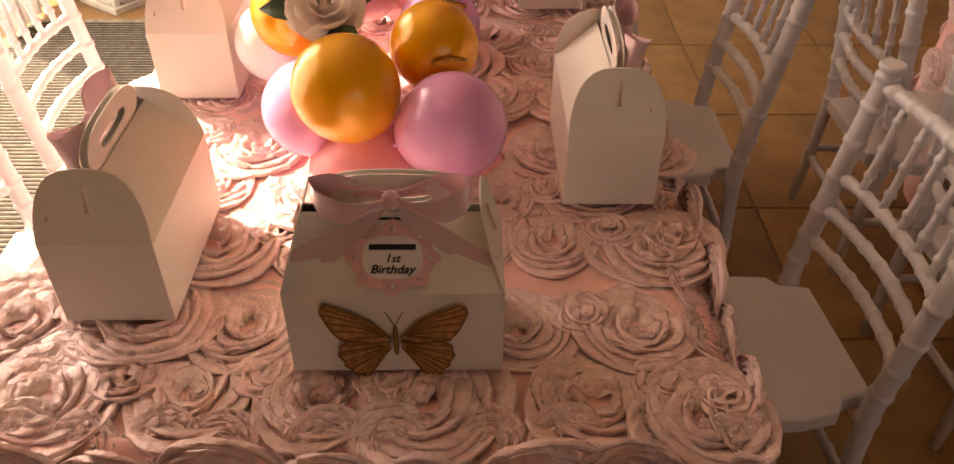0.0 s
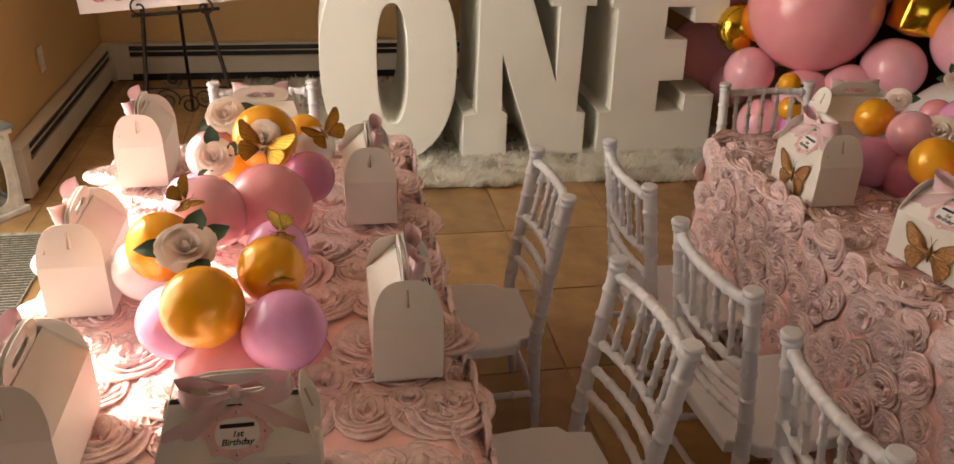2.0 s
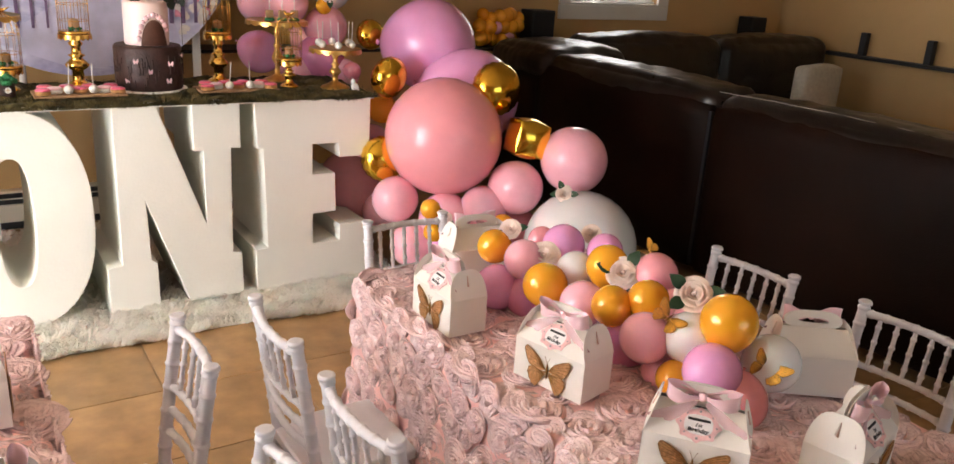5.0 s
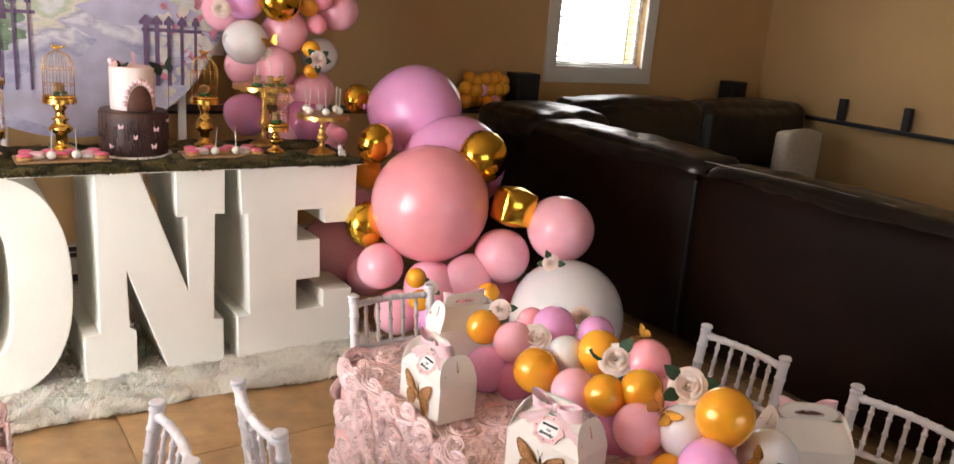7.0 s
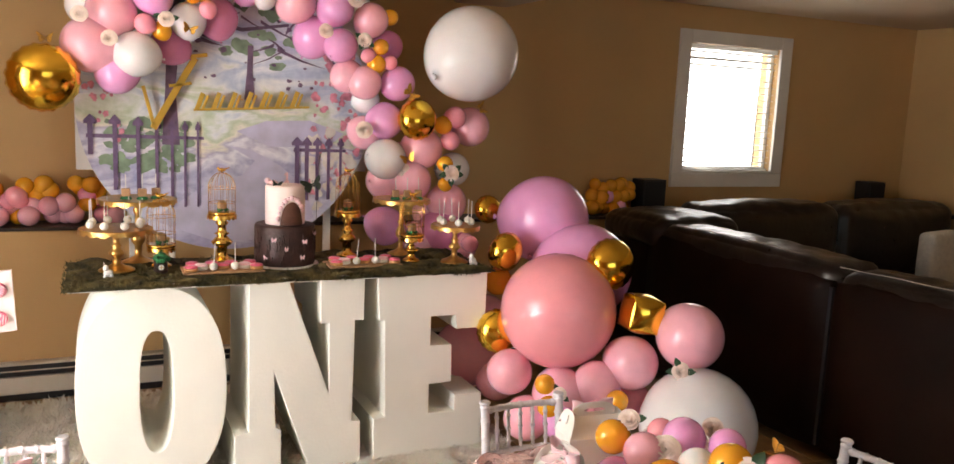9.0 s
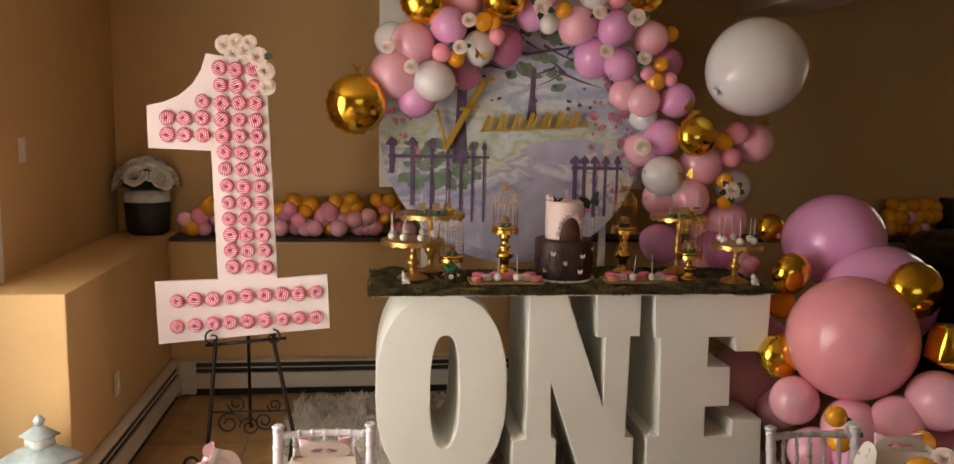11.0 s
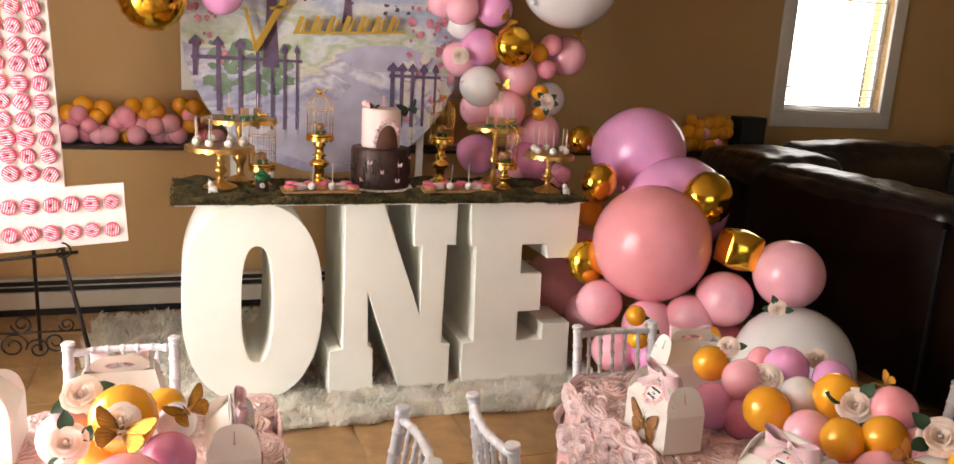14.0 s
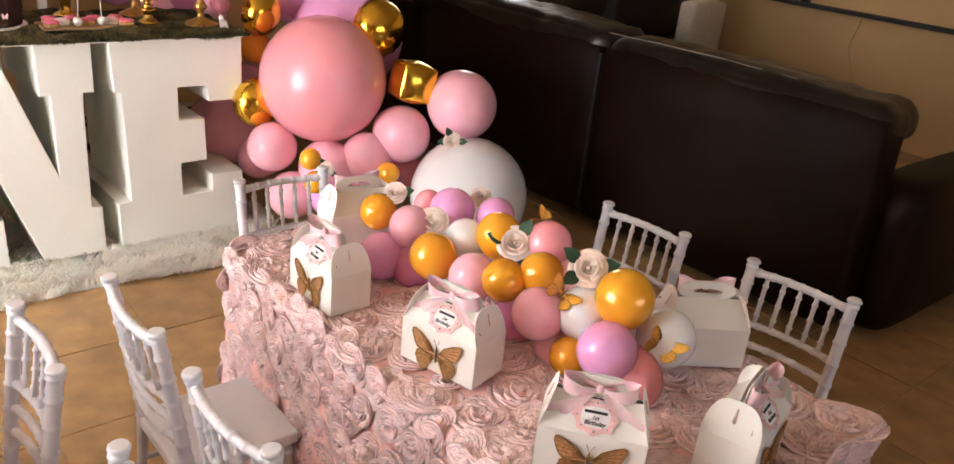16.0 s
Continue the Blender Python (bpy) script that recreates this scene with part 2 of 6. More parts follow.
def add_box(bm, x0, x1, y0, y1, z0, z1, bevel=0.0, mi=0):
    vs = [bm.verts.new((x, y, z)) for z in (z0, z1) for y in (y0, y1) for x in (x0, x1)]
    fs = [bm.faces.new([vs[i] for i in f]) for f in ((0, 2, 3, 1), (4, 5, 7, 6), (0, 1, 5, 4), (2, 6, 7, 3), (0, 4, 6, 2), (1, 3, 7, 5))]
    for f in fs:
        f.material_index = mi
    if bevel:
        es = list({e for f in fs for e in f.edges})
        bmesh.ops.bevel(bm, geom=es, offset=bevel, segments=2, affect="EDGES", profile=0.5)
    return fs


def boxm(*a, bevel=0.0):
    bm = bmesh.new()
    add_box(bm, *a, bevel=bevel)
    return bm


def add_tube(bm, pts, radius, seg=8, cap=True, mi=0):
    """Sweep a round section along points; radius may be a list."""
    pts = [Vector(p) for p in pts]
    rad = radius if isinstance(radius, (list, tuple)) else [radius] * len(pts)
    rings, side = [], None
    for i, p in enumerate(pts):
        d = (pts[min(i + 1, len(pts) - 1)] - pts[max(i - 1, 0)]).normalized()
        if side is None:
            side = d.orthogonal().normalized()
        side = (side - d * side.dot(d)).normalized()
        up = d.cross(side)
        rings.append([bm.verts.new(p + (side * math.cos(a) + up * math.sin(a)) * rad[i]) for a in [k * math.tau / seg for k in range(seg)]])
    for a, b in zip(rings, rings[1:]):
        for k in range(seg):
            f = bm.faces.new((a[k], a[(k + 1) % seg], b[(k + 1) % seg], b[k]))
            f.material_index, f.smooth = mi, True
    if cap:
        for r in (rings[0][::-1], rings[-1]):
            bm.faces.new(r).material_index = mi
    return bm


def tube(pts, radius, seg=8):
    return add_tube(bmesh.new(), pts, radius, seg)


def lathe(profile, seg=24, bm=None, mi=0, wave=None):
    """Turn (radius, z) pairs round z."""
    bm = bm or bmesh.new()
    rings = []
    for r, z in profile:
        rings.append([bm.verts.new((r * math.cos(a), r * math.sin(a), z + (wave(r, a) if wave else 0))) for a in [k * math.tau / seg for k in range(seg)]])
    for a, b in zip(rings, rings[1:]):
        for k in range(seg):
            f = bm.faces.new((a[k], a[(k + 1) % seg], b[(k + 1) % seg], b[k]))
            f.smooth, f.material_index = True, mi
    bm.faces.new(rings[0][::-1]).material_index = mi
    bm.faces.new(rings[-1]).material_index = mi
    return bm


def slab(outline, y0, y1, bevel=0.0):
    """A flat outline of (x, z) pairs, given depth from y0 to y1."""
    bm = bmesh.new()
    a = [bm.verts.new((x, y0, z)) for x, z in outline]
    b = [bm.verts.new((x, y1, z)) for x, z in outline]
    n = len(a)
    front = bm.faces.new(a)
    back = bm.faces.new(b[::-1])
    for k in range(n):
        bm.faces.new((a[(k + 1) % n], a[k], b[k], b[(k + 1) % n]))
    bmesh.ops.recalc_face_normals(bm, faces=bm.faces)
    if bevel:
        bmesh.ops.bevel(bm, geom=list(front.edges) + list(back.edges), offset=bevel, segments=2, affect="EDGES", profile=0.5)
    return bm


def add_ball(bm, c, r, u=12, v=8, squash=(1, 1, 1), mi=0):
    m = Matrix.Translation(c) @ Matrix.Diagonal((r * squash[0], r * squash[1], r * squash[2], 1))
    res = bmesh.ops.create_uvsphere(bm, u_segments=u, v_segments=v, radius=1, matrix=m)
    for f in {f for w in res["verts"] for f in w.link_faces}:
        f.smooth, f.material_index = True, mi
    return bm


# ---- the room ----
X_LEFT, X_SHELF, Y_BACK, Y_SHELF, X_RIGHT, Y_REAR, Z_CEIL, Z_SHELF = -2.25, -1.89, 5.5, 5.24, 6.4, -2.6, 2.62, 0.98
Y_DOOR = 0.98
WX0, WX1, WZ0, WZ1 = 3.80, 4.755, 1.285, 2.33


def structure(name, bm, material, label, category="wall", smooth=False):
    return tagged(part(name, bm, material, smooth=smooth), label, category, kind="structure")


# floor: bed of grout, tiles laid on it
floor = structure("floor", boxm(X_LEFT - 0.3, X_RIGHT + 0.3, Y_REAR - 0.3, Y_BACK + 0.3, -0.12, -0.004), GROUT, "tan stone tiled floor with narrow joints", "floor")

# walls
structure("wall_back", boxm(X_LEFT - 0.25, WX0, Y_BACK, Y_BACK + 0.2, 0, Z_CEIL), WALL, "tan painted plaster wall behind the party table")
bm = boxm(WX0, WX1, Y_BACK, Y_BACK + 0.2, 0, WZ0)
add_box(bm, WX0, WX1, Y_BACK, Y_BACK + 0.2, WZ1, Z_CEIL)
add_box(bm, WX1, X_RIGHT + 0.2, Y_BACK, Y_BACK + 0.2, 0, Z_CEIL)
structure("wall_back_window_side", bm, WALL, "tan painted wall round the window")
structure("wall_right", boxm(X_RIGHT, X_RIGHT + 0.2, Y_REAR, Y_BACK, 0, Z_CEIL), WALL, "tan painted side wall beyond the sofa")
bm = boxm(X_LEFT - 0.25, X_LEFT, 3.64, Y_BACK, 0, Z_CEIL)
add_box(bm, X_LEFT - 0.25, X_LEFT, Y_DOOR, 3.64, 2.42, Z_CEIL)
add_box(bm, X_LEFT - 0.25, X_LEFT, Y_REAR, Y_DOOR, 0, Z_CEIL)
structure("wall_left", bm, WALL, "tan painted wall with a wide glass door opening")
# Rear wall out of view; its opening is assumed, to admit fill.
bm = boxm(X_LEFT - 0.25, 0.2, Y_REAR - 0.2, Y_REAR, 0, Z_CEIL)
add_box(bm, 3.0, X_RIGHT + 0.2, Y_REAR - 0.2, Y_REAR, 0, Z_CEIL)
add_box(bm, 0.2, 3.0, Y_REAR - 0.2, Y_REAR, 0, 0.8)
add_box(bm, 0.2, 3.0, Y_REAR - 0.2, Y_REAR, 2.25, Z_CEIL)
structure("wall_rear", bm, WALL, "unseen tan painted wall with an assumed opening for fill light")
structure("ceiling", boxm(X_LEFT - 0.3, X_RIGHT + 0.3, Y_REAR - 0.3, Y_BACK + 0.3, Z_CEIL, Z_CEIL + 0.12), CEILING, "cream painted plaster ceiling", "ceiling")
structure("ceiling_beam", boxm(1.75, 2.15, 2.2, Y_BACK, 2.45, Z_CEIL, bevel=0.006), CEILING, "cream boxed ceiling beam", "beam")
# half-height ledges
structure("wall_ledge_back", boxm(X_SHELF, X_RIGHT, Y_SHELF, Y_BACK, 0, Z_SHELF - 0.022, bevel=0.004), WALL, "tan half-height wall ledge along the back wall")
structure("trim_ledge_back", boxm(X_SHELF + 0.01, X_RIGHT, Y_SHELF - 0.012, Y_BACK, Z_SHELF - 0.02, Z_SHELF, bevel=0.004), LEDGE, "dark ledge top along the back wall", "ledge")
structure("wall_ledge_left", boxm(X_LEFT, X_SHELF, 3.56, Y_BACK, 0, Z_SHELF + 0.01, bevel=0.005), WALL, "tan half-height wall ledge beside the glass door")


def heater(name, m, length):
    h = tagged(part(name, boxm(0, length, -0.005, 0.004, 0.02, 0.2), HEATER, m=m @ Matrix.Diagonal((1, 1, 1.11, 1))), "cream baseboard heater with a dark louvre slot", "heater", kind="structure")
    part("front_panel", boxm(0.01, length - 0.01, -0.062, -0.05, 0.042, 0.130, bevel=0.003), HEATER, h)
    part("top_cover", slab([(0.0, 0.19), (length, 0.19), (length, 0.2), (0.0, 0.2)], -0.058, 0.0), HEATER, h)
    # Solid black bar stands in for the shade inside the open louvre.
    part("louvre_slot", boxm(0.004, length - 0.004, -0.048, -0.006, 0.132, 0.189), BLACK, h)
    part("damper", boxm(0.012, length - 0.012, -0.058, -0.05, 0.158, 0.164, bevel=0.002), HEATER, h)
    # Same black fill for the shaded gap below the front panel.
    part("lower_slot", boxm(0.004, length - 0.004, -0.046, -0.006, 0.002, 0.044), BLACK, h)
    for x in (0.0, length - 0.09):
        part("end_cap", boxm(x, x + 0.09, -0.066, 0.0, 0.012, 0.203, bevel=0.004), HEATER, h)
    return h


heater("baseboard_heater", pose(X_SHELF + 0.07, Y_SHELF - 0.006, 0), 4.2)
heater("baseboard_heater", pose(X_SHELF + 0.008, 3.5, 0, 0, 0, 90), 1.72)

# window in the back wall
win = tagged(part("window_1", boxm(WX0 - 0.105, WX1 + 0.115, Y_BACK - 0.028, Y_BACK + 0.004, WZ0 - 0.11, WZ0 + 0.002, bevel=0.004), WHITE_TRIM), "white framed window with a lowered blind, bright outside", "window", kind="structure")
part("window_frame", boxm(WX0 - 0.105, WX0 + 0.002, Y_BACK - 0.026, Y_BACK + 0.004, WZ0 + 0.004, WZ1 + 0.1, bevel=0.004), WHITE_TRIM, win)
part("window_frame", boxm(WX1 - 0.002, WX1 + 0.115, Y_BACK - 0.026, Y_BACK + 0.004, WZ0 + 0.004, WZ1 + 0.1, bevel=0.004), WHITE_TRIM, win)
part("window_frame", boxm(WX0 + 0.004, WX1 - 0.004, Y_BACK - 0.026, Y_BACK + 0.004, WZ1 - 0.002, WZ1 + 0.1, bevel=0.004), WHITE_TRIM, win)
part("window_sill", boxm(WX0 + 0.004, WX1 - 0.004, Y_BACK - 0.02, Y_BACK + 0.1, WZ0 + 0.004, WZ0 + 0.02, bevel=0.004), WHITE_TRIM, win)
for a in ((WX0, WX0 + 0.035, WZ0 + 0.02, WZ1), (WX1 - 0.035, WX1, WZ0 + 0.02, WZ1), (WX0 + 0.035, WX1 - 0.035, WZ0 + 0.02, WZ0 + 0.055)):
    part("sash", boxm(a[0], a[1], Y_BACK + 0.06, Y_BACK + 0.1, a[2], a[3], bevel=0.003), WHITE_TRIM, win)
pane = part("pane", boxm(WX0 + 0.035, WX1 - 0.035, Y_BACK + 0.076, Y_BACK + 0.08, WZ0 + 0.055, WZ1), GLASS, win)
pane.visible_shadow = False
part("blind_rail", boxm(WX0 + 0.012, WX1 - 0.012, Y_BACK + 0.008, Y_BACK + 0.045, WZ1 - 0.042, WZ1 - 0.004, bevel=0.004), BLIND, win)
slat = part("slat", slab([(WX0 + 0.02, -0.001), (WX1 - 0.02, -0.001), (WX1 - 0.02, 0.001), (WX0 + 0.02, 0.001)], -0.018, 0.018), BLIND, win, m=pose(0, Y_BACK + 0.028, WZ1 - 0.062, 28, 0, 0))
for k in range(1, 27):
    share(slat, pose(0, Y_BACK + 0.028, WZ1 - 0.062 - k * 0.035, 28 if k < 4 else 8, 0.25 * math.sin(k * 2.1), 0), win)
part("blind_rail", boxm(WX0 + 0.02, WX1 - 0.02, Y_BACK + 0.012, Y_BACK + 0.04, WZ0 + 0.024, WZ0 + 0.042, bevel=0.004), BLIND, win)
structure("backdrop_window", boxm(3.0, 5.4, Y_BACK + 0.9, Y_BACK + 0.92, 0.4, 3.2), OUTDOORS, "bright daylight outside the window", "outdoors")
structure("backdrop_door", boxm(X_LEFT - 4.02, X_LEFT - 4.0, -6, 9, -0.3, 1.4), OUTDOORS, "bright daylight outside the glass door", "outdoors")
structure("ground", boxm(-30, X_LEFT - 0.26, -30, 30, -0.2, -0.06), mat("pale_paving", (0.4, 0.38, 0.34), 0.9, scale=3, bump=0.2), "pale paving outside the glass door", "paving")

# glass door: casing, frame, curtain
door = tagged(part("door_1", boxm(X_LEFT - 0.02, X_LEFT + 0.03, 3.64, 3.80, Z_SHELF + 0.014, 2.5, bevel=0.004), WHITE_TRIM), "white glass patio door with a sheer curtain", "door", kind="structure")
part("casing", boxm(X_LEFT - 0.02, X_LEFT + 0.03, Y_DOOR - 0.09, 3.638, 2.41, 2.5, bevel=0.004), WHITE_TRIM, door)
for y in (3.56, 2.09, Y_DOOR + 0.01):
    part("door_frame", boxm(X_LEFT - 0.14, X_LEFT - 0.09, y, y + 0.07, 0.09, 2.41, bevel=0.004), WHITE_TRIM, door)
part("door_frame", boxm(X_LEFT - 0.14, X_LEFT - 0.09, Y_DOOR + 0.01, 3.63, 0.0, 0.088, bevel=0.004), WHITE_TRIM, door)


def curtain(y0, y1, label):
    bm = bmesh.new()
    cols = []
    for k in range(int((y1 - y0) / 0.01) + 1):
        y = y0 + k * 0.01
        x = X_LEFT + 0.055 + 0.018 * math.sin(k * 0.9) + 0.006 * math.sin(k * 2.3)
        cols.append([bm.verts.new((x + 0.004 * math.sin(z * 3 + k), y, z)) for z in (0.02, 0.8, 1.6, 2.45)])
    for a, b in zip(cols, cols[1:]):
        for i in range(3):
            bm.faces.new((a[i], b[i], b[i + 1], a[i + 1]))
    cur = tagged(part("curtain", bm, SHEER, smooth=True), label, "curtain", "door curtains")
    cur.modifiers.new("cloth", "SOLIDIFY").thickness = 0.002


curtain(3.0, 3.62, "sheer white curtain drawn back beside the glass door")
# Unseen curtain, added to keep direct sun off the table's near end.
curtain(0.95, 2.12, "unseen sheer white curtain added to soften sun through the door's near half")
tagged(part("curtain_rod", tube([(X_LEFT + 0.055, 0.8, 2.455), (X_LEFT + 0.055, 3.75, 2.455)], 0.011), IRON), "thin dark curtain rod above the door", "rod")

# wall plates
for name, m, lab in (("light_switch", pose(X_LEFT + 0.004, 4.1, 1.55, 0, 0, 90), "beige light switch on the tan wall"), ("outlet_plate", pose(X_SHELF + 0.004, 4.15, 0.42, 0, 0, 90), "beige outlet plate on the half wall")):
    p = tagged(part(name, boxm(-0.036, 0.036, -0.007, 0.0, -0.058, 0.058, bevel=0.003), PLATE, m=m), lab, "switch plate")
    part("toggle", boxm(-0.012, 0.012, -0.012, -0.007, -0.02, 0.02, bevel=0.002), WHITE_TRIM, p)


# ---- white ONE letters carrying the dessert table ----
Y0, Y1 = 3.75, 4.30


def superellipse(cx, cz, a, b, n=2.3, seg=56, floor_z=None):
    pts = []
    for k in range(seg):
        t = k * math.tau / seg
        c, s = math.cos(t), math.sin(t)
        pts.append((cx + a * math.copysign(abs(c) ** (2 / n), c), cz + b * math.copysign(abs(s) ** (2 / n), s)))
    return pts


bm = bmesh.new()
outer, inner = superellipse(-0.326, 0.478, 0.305, 0.462, 2.35), superellipse(-0.312, 0.475, 0.068, 0.271, 2.5)
o0, o1 = [[bm.verts.new((x, y, max(z, 0.024))) for x, z in outer] for y in (Y0, Y1)]
i0, i1 = [[bm.verts.new((x, y, z)) for x, z in inner] for y in (Y0, Y1)]
n = len(o0)
for k in range(n):
    j = (k + 1) % n
    bm.faces.new((o0[k], i0[k], i0[j], o0[j]))
    bm.faces.new((o1[k], o1[j], i1[j], i1[k]))
    bm.faces.new((o0[k], o0[j], o1[j], o1[k])).smooth = True
    bm.faces.new((i0[k], i1[k], i1[j], i0[j])).smooth = True
bmesh.ops.recalc_face_normals(bm, faces=bm.faces)
rim = [e for e in bm.edges if len({round(v.co.y, 3) for v in e.verts}) == 1 and len({v in i0 or v in i1 for v in e.verts}) == 1]
bmesh.ops.bevel(bm, geom=rim, offset=0.004, segments=2, affect="EDGES", profile=0.5)
tagged(part("foam_letter", bm, LETTER), "large white foam letter O standing on the fur rug", "letter", "letters spelling one")
N_SHAPE = [(0.075, 0.93), (0.253, 0.93), (0.441, 0.392), (0.439, 0.728), (0.399, 0.73), (0.396, 0.93), (0.606, 0.93), (0.606, 0.73), (0.562, 0.732),
           (0.556, 0.238), (0.599, 0.23), (0.601, 0.024), (0.354, 0.024), (0.188, 0.505), (0.194, 0.25), (0.22, 0.235), (0.222, 0.024), (0.012, 0.024), (0.012, 0.232), (0.073, 0.242)]
tagged(part("foam_letter", slab(N_SHAPE, Y0, Y1, 0.004), LETTER), "large white foam letter N standing on the fur rug", "letter", "letters spelling one")
E_SHAPE = [(0.672, 0.93), (1.243, 0.93), (1.242, 0.65), (1.086, 0.65), (1.077, 0.722), (0.947, 0.723), (0.948, 0.576), (1.062, 0.573), (1.068, 0.381), (0.948, 0.378),
           (0.951, 0.226), (1.088, 0.225), (1.088, 0.308), (1.238, 0.305), (1.247, 0.024), (0.668, 0.024), (0.665, 0.23), (0.721, 0.236), (0.708, 0.718), (0.682, 0.722)]
tagged(part("foam_letter", slab(E_SHAPE, Y0, Y1, 0.004), LETTER), "large white foam letter E standing on the fur rug", "letter", "letters spelling one")
board = tagged(part("dessert_tabletop", boxm(-0.645, 1.252, Y0 - 0.02, Y1 + 0.03, 0.932, 0.944, bevel=0.003), LETTER), "thin white tabletop board laid across the foam letters", "tabletop")
Z_TOP = 0.944


# ---- rosette tablecloths ----
def rosette_mesh(seed, radius):
    """A ruffled satin ribbon wound in a spiral, lying in the xy plane."""
    rnd = random.Random(seed)
    bm = bmesh.new()
    big = radius > 0.04
    turns, per = (5.2, 28) if big else (3.0, 16)
    steps = int(turns * per)
    gap = radius / (turns + 0.5)
    ph = [rnd.uniform(0, 6.28) for _ in range(8)]
    prev = None
    for k in range(steps + 1):
        t = k / steps
        a = t * turns * math.tau
        r = gap * 0.2 + t * radius * 0.9
        r *= 1 + 0.06 * math.sin(a * 1.3 + ph[0]) + 0.04 * math.sin(a * 2.7 + ph[1])
        fold = math.sin(a * 3.1 + ph[2]) * 0.5 + math.sin(a * 6.3 + ph[3] + 2 * t) * 0.4 + math.sin(a * 11.7 + ph[6]) * 0.35
        w = gap * (1.5 + 0.35 * math.sin(a * 2.3 + ph[4]) + 0.18 * fold)
        h = (0.008 + 0.011 * (1 - t)) * (1.0 if big else 0.8) * (1 + 0.42 * fold)
        lean = 0.55 + 0.45 * math.sin(a * 4.1 + ph[5]) + 0.2 * math.sin(a * 8.9 + ph[7])
        c, s = math.cos(a), math.sin(a)
        row = []
        for dr, z in ((-0.08, 0.12), (0.42, 0.62 + 0.12 * fold), (0.92 + 0.1 * fold, 1.0), (1.04, 0.86 - 0.3 * lean), (1.0, 0.02)):
            rr = r + w * dr * 0.78
            row.append(bm.verts.new((rr * c, rr * s, max(0.0006, h * z))))
        if prev:
            for q in range(4):
                bm.faces.new((prev[q], row[q], row[q + 1], prev[q + 1])).smooth = q < 2
        prev = row
    return bm


def hex_grid(w, h, pitch, rnd, jitter=0.18):
    rows = max(1, round(h / (pitch * 0.87)))
    cols = max(1, round(w / pitch))
    for j in range(rows):
        for i in range(cols):
            u = (i + (0.25 if j % 2 else 0.75) * 1.0) / (cols) * w
            v = (j + 0.5) / rows * h
            if 0 < u < w:
                yield u + rnd.uniform(-jitter, jitter) * pitch, v + rnd.uniform(-jitter, jitter) * pitch


ROSETTES = []


def tablecloth(x0, x1, y0, y1, top, sides, label, seed):
    rnd = random.Random(seed)
    bm = bmesh.new()
    # draped skirt of soft folds
    ring = []
    steps = 34
    for (ax, ay), (bx, by) in zip(((x0, y0), (x1, y0), (x1, y1), (x0, y1)), ((x1, y0), (x1, y1), (x0, y1), (x0, y0))):
        for k in range(steps):
            ring.append((ax + (bx - ax) * k / steps, ay + (by - ay) * k / steps))
    cx, cy = (x0 + x1) / 2, (y0 + y1) / 2
    levels = []
    for z, flare, fold in ((top, -0.02, 0), (top - 0.006, -0.004, 0.0), (top - 0.03, 0.004, 0.002), (top - 0.2, 0.012, 0.008), (top * 0.35, 0.03, 0.016), (0.006, 0.05, 0.022)):
        lv = []
        for i, (x, y) in enumerate(ring):
            d = Vector((x - cx, y - cy))
            d = Vector((d.x / (x1 - x0), d.y / (y1 - y0))).normalized()
            off = flare + fold * math.sin(i * 0.95 + 0.6 * math.sin(i * 0.31)) 
            lv.append(bm.verts.new((x + d.x * off, y + d.y * off, z)))
        levels.append(lv)
    n = len(ring)
    for a, b in zip(levels, levels[1:]):
        for k in range(n):
            bm.faces.new((a[k], b[k], b[(k + 1) % n], a[(k + 1) % n])).smooth = True
    bm.faces.new(levels[0])
    bmesh.ops.recalc_face_normals(bm, faces=bm.faces)
    cloth = tagged(part("tablecloth", bm, CLOTH), label, "tablecloth", "rosette tablecloths")
    if not ROSETTES:
        for k in range(6):
            ROSETTES.append(part("rosette", rosette_mesh(k, 0.072), SATIN, cloth))
        for k in range(3):
            ROSETTES.append(part("rosette", rosette_mesh(40 + k, 0.03), SATIN, cloth))
        stock = list(ROSETTES)
    else:
        stock = []
    spots = []
    for u, v in hex_grid(x1 - x0, y1 - y0, 0.132, rnd, 0.14):
        u, v = min(max(u, 0.035), x1 - x0 - 0.04), min(max(v, 0.03), y1 - y0 - 0.04)
        spots.append((Matrix.Translation((x0 + u, y0 + v, top)), 1))
        spots.append((Matrix.Translation((x0 + min(u + 0.071, x1 - x0 - 0.02), y0 + v + 0.02, top + 0.003)), 0))
    for side in sides:
        length = (y1 - y0) if side in "lr" else (x1 - x0)
        for k in range(int(length / 0.075) + 1):
            u = min(max(0.02, k * 0.075 + rnd.uniform(-0.02, 0.02)), length - 0.02)
            e = {"l": (x0 + 0.012, y0 + u, 0, -30), "r": (x1 - 0.012, y0 + u, 0, 30), "n": (x0 + u, y0 + 0.012, 30, 0), "f": (x0 + u, y1 - 0.012, -30, 0)}[side]
            spots.append((pose(e[0], e[1], top - 0.006, e[2], e[3], 0), 3))
        length = (y1 - y0) if side in "lr" else (x1 - x0)
        for u, v in hex_grid(length, top - 0.02, 0.092, rnd):
            z = top + 0.012 - v
            off = 0.004 + 0.035 * (v / top)
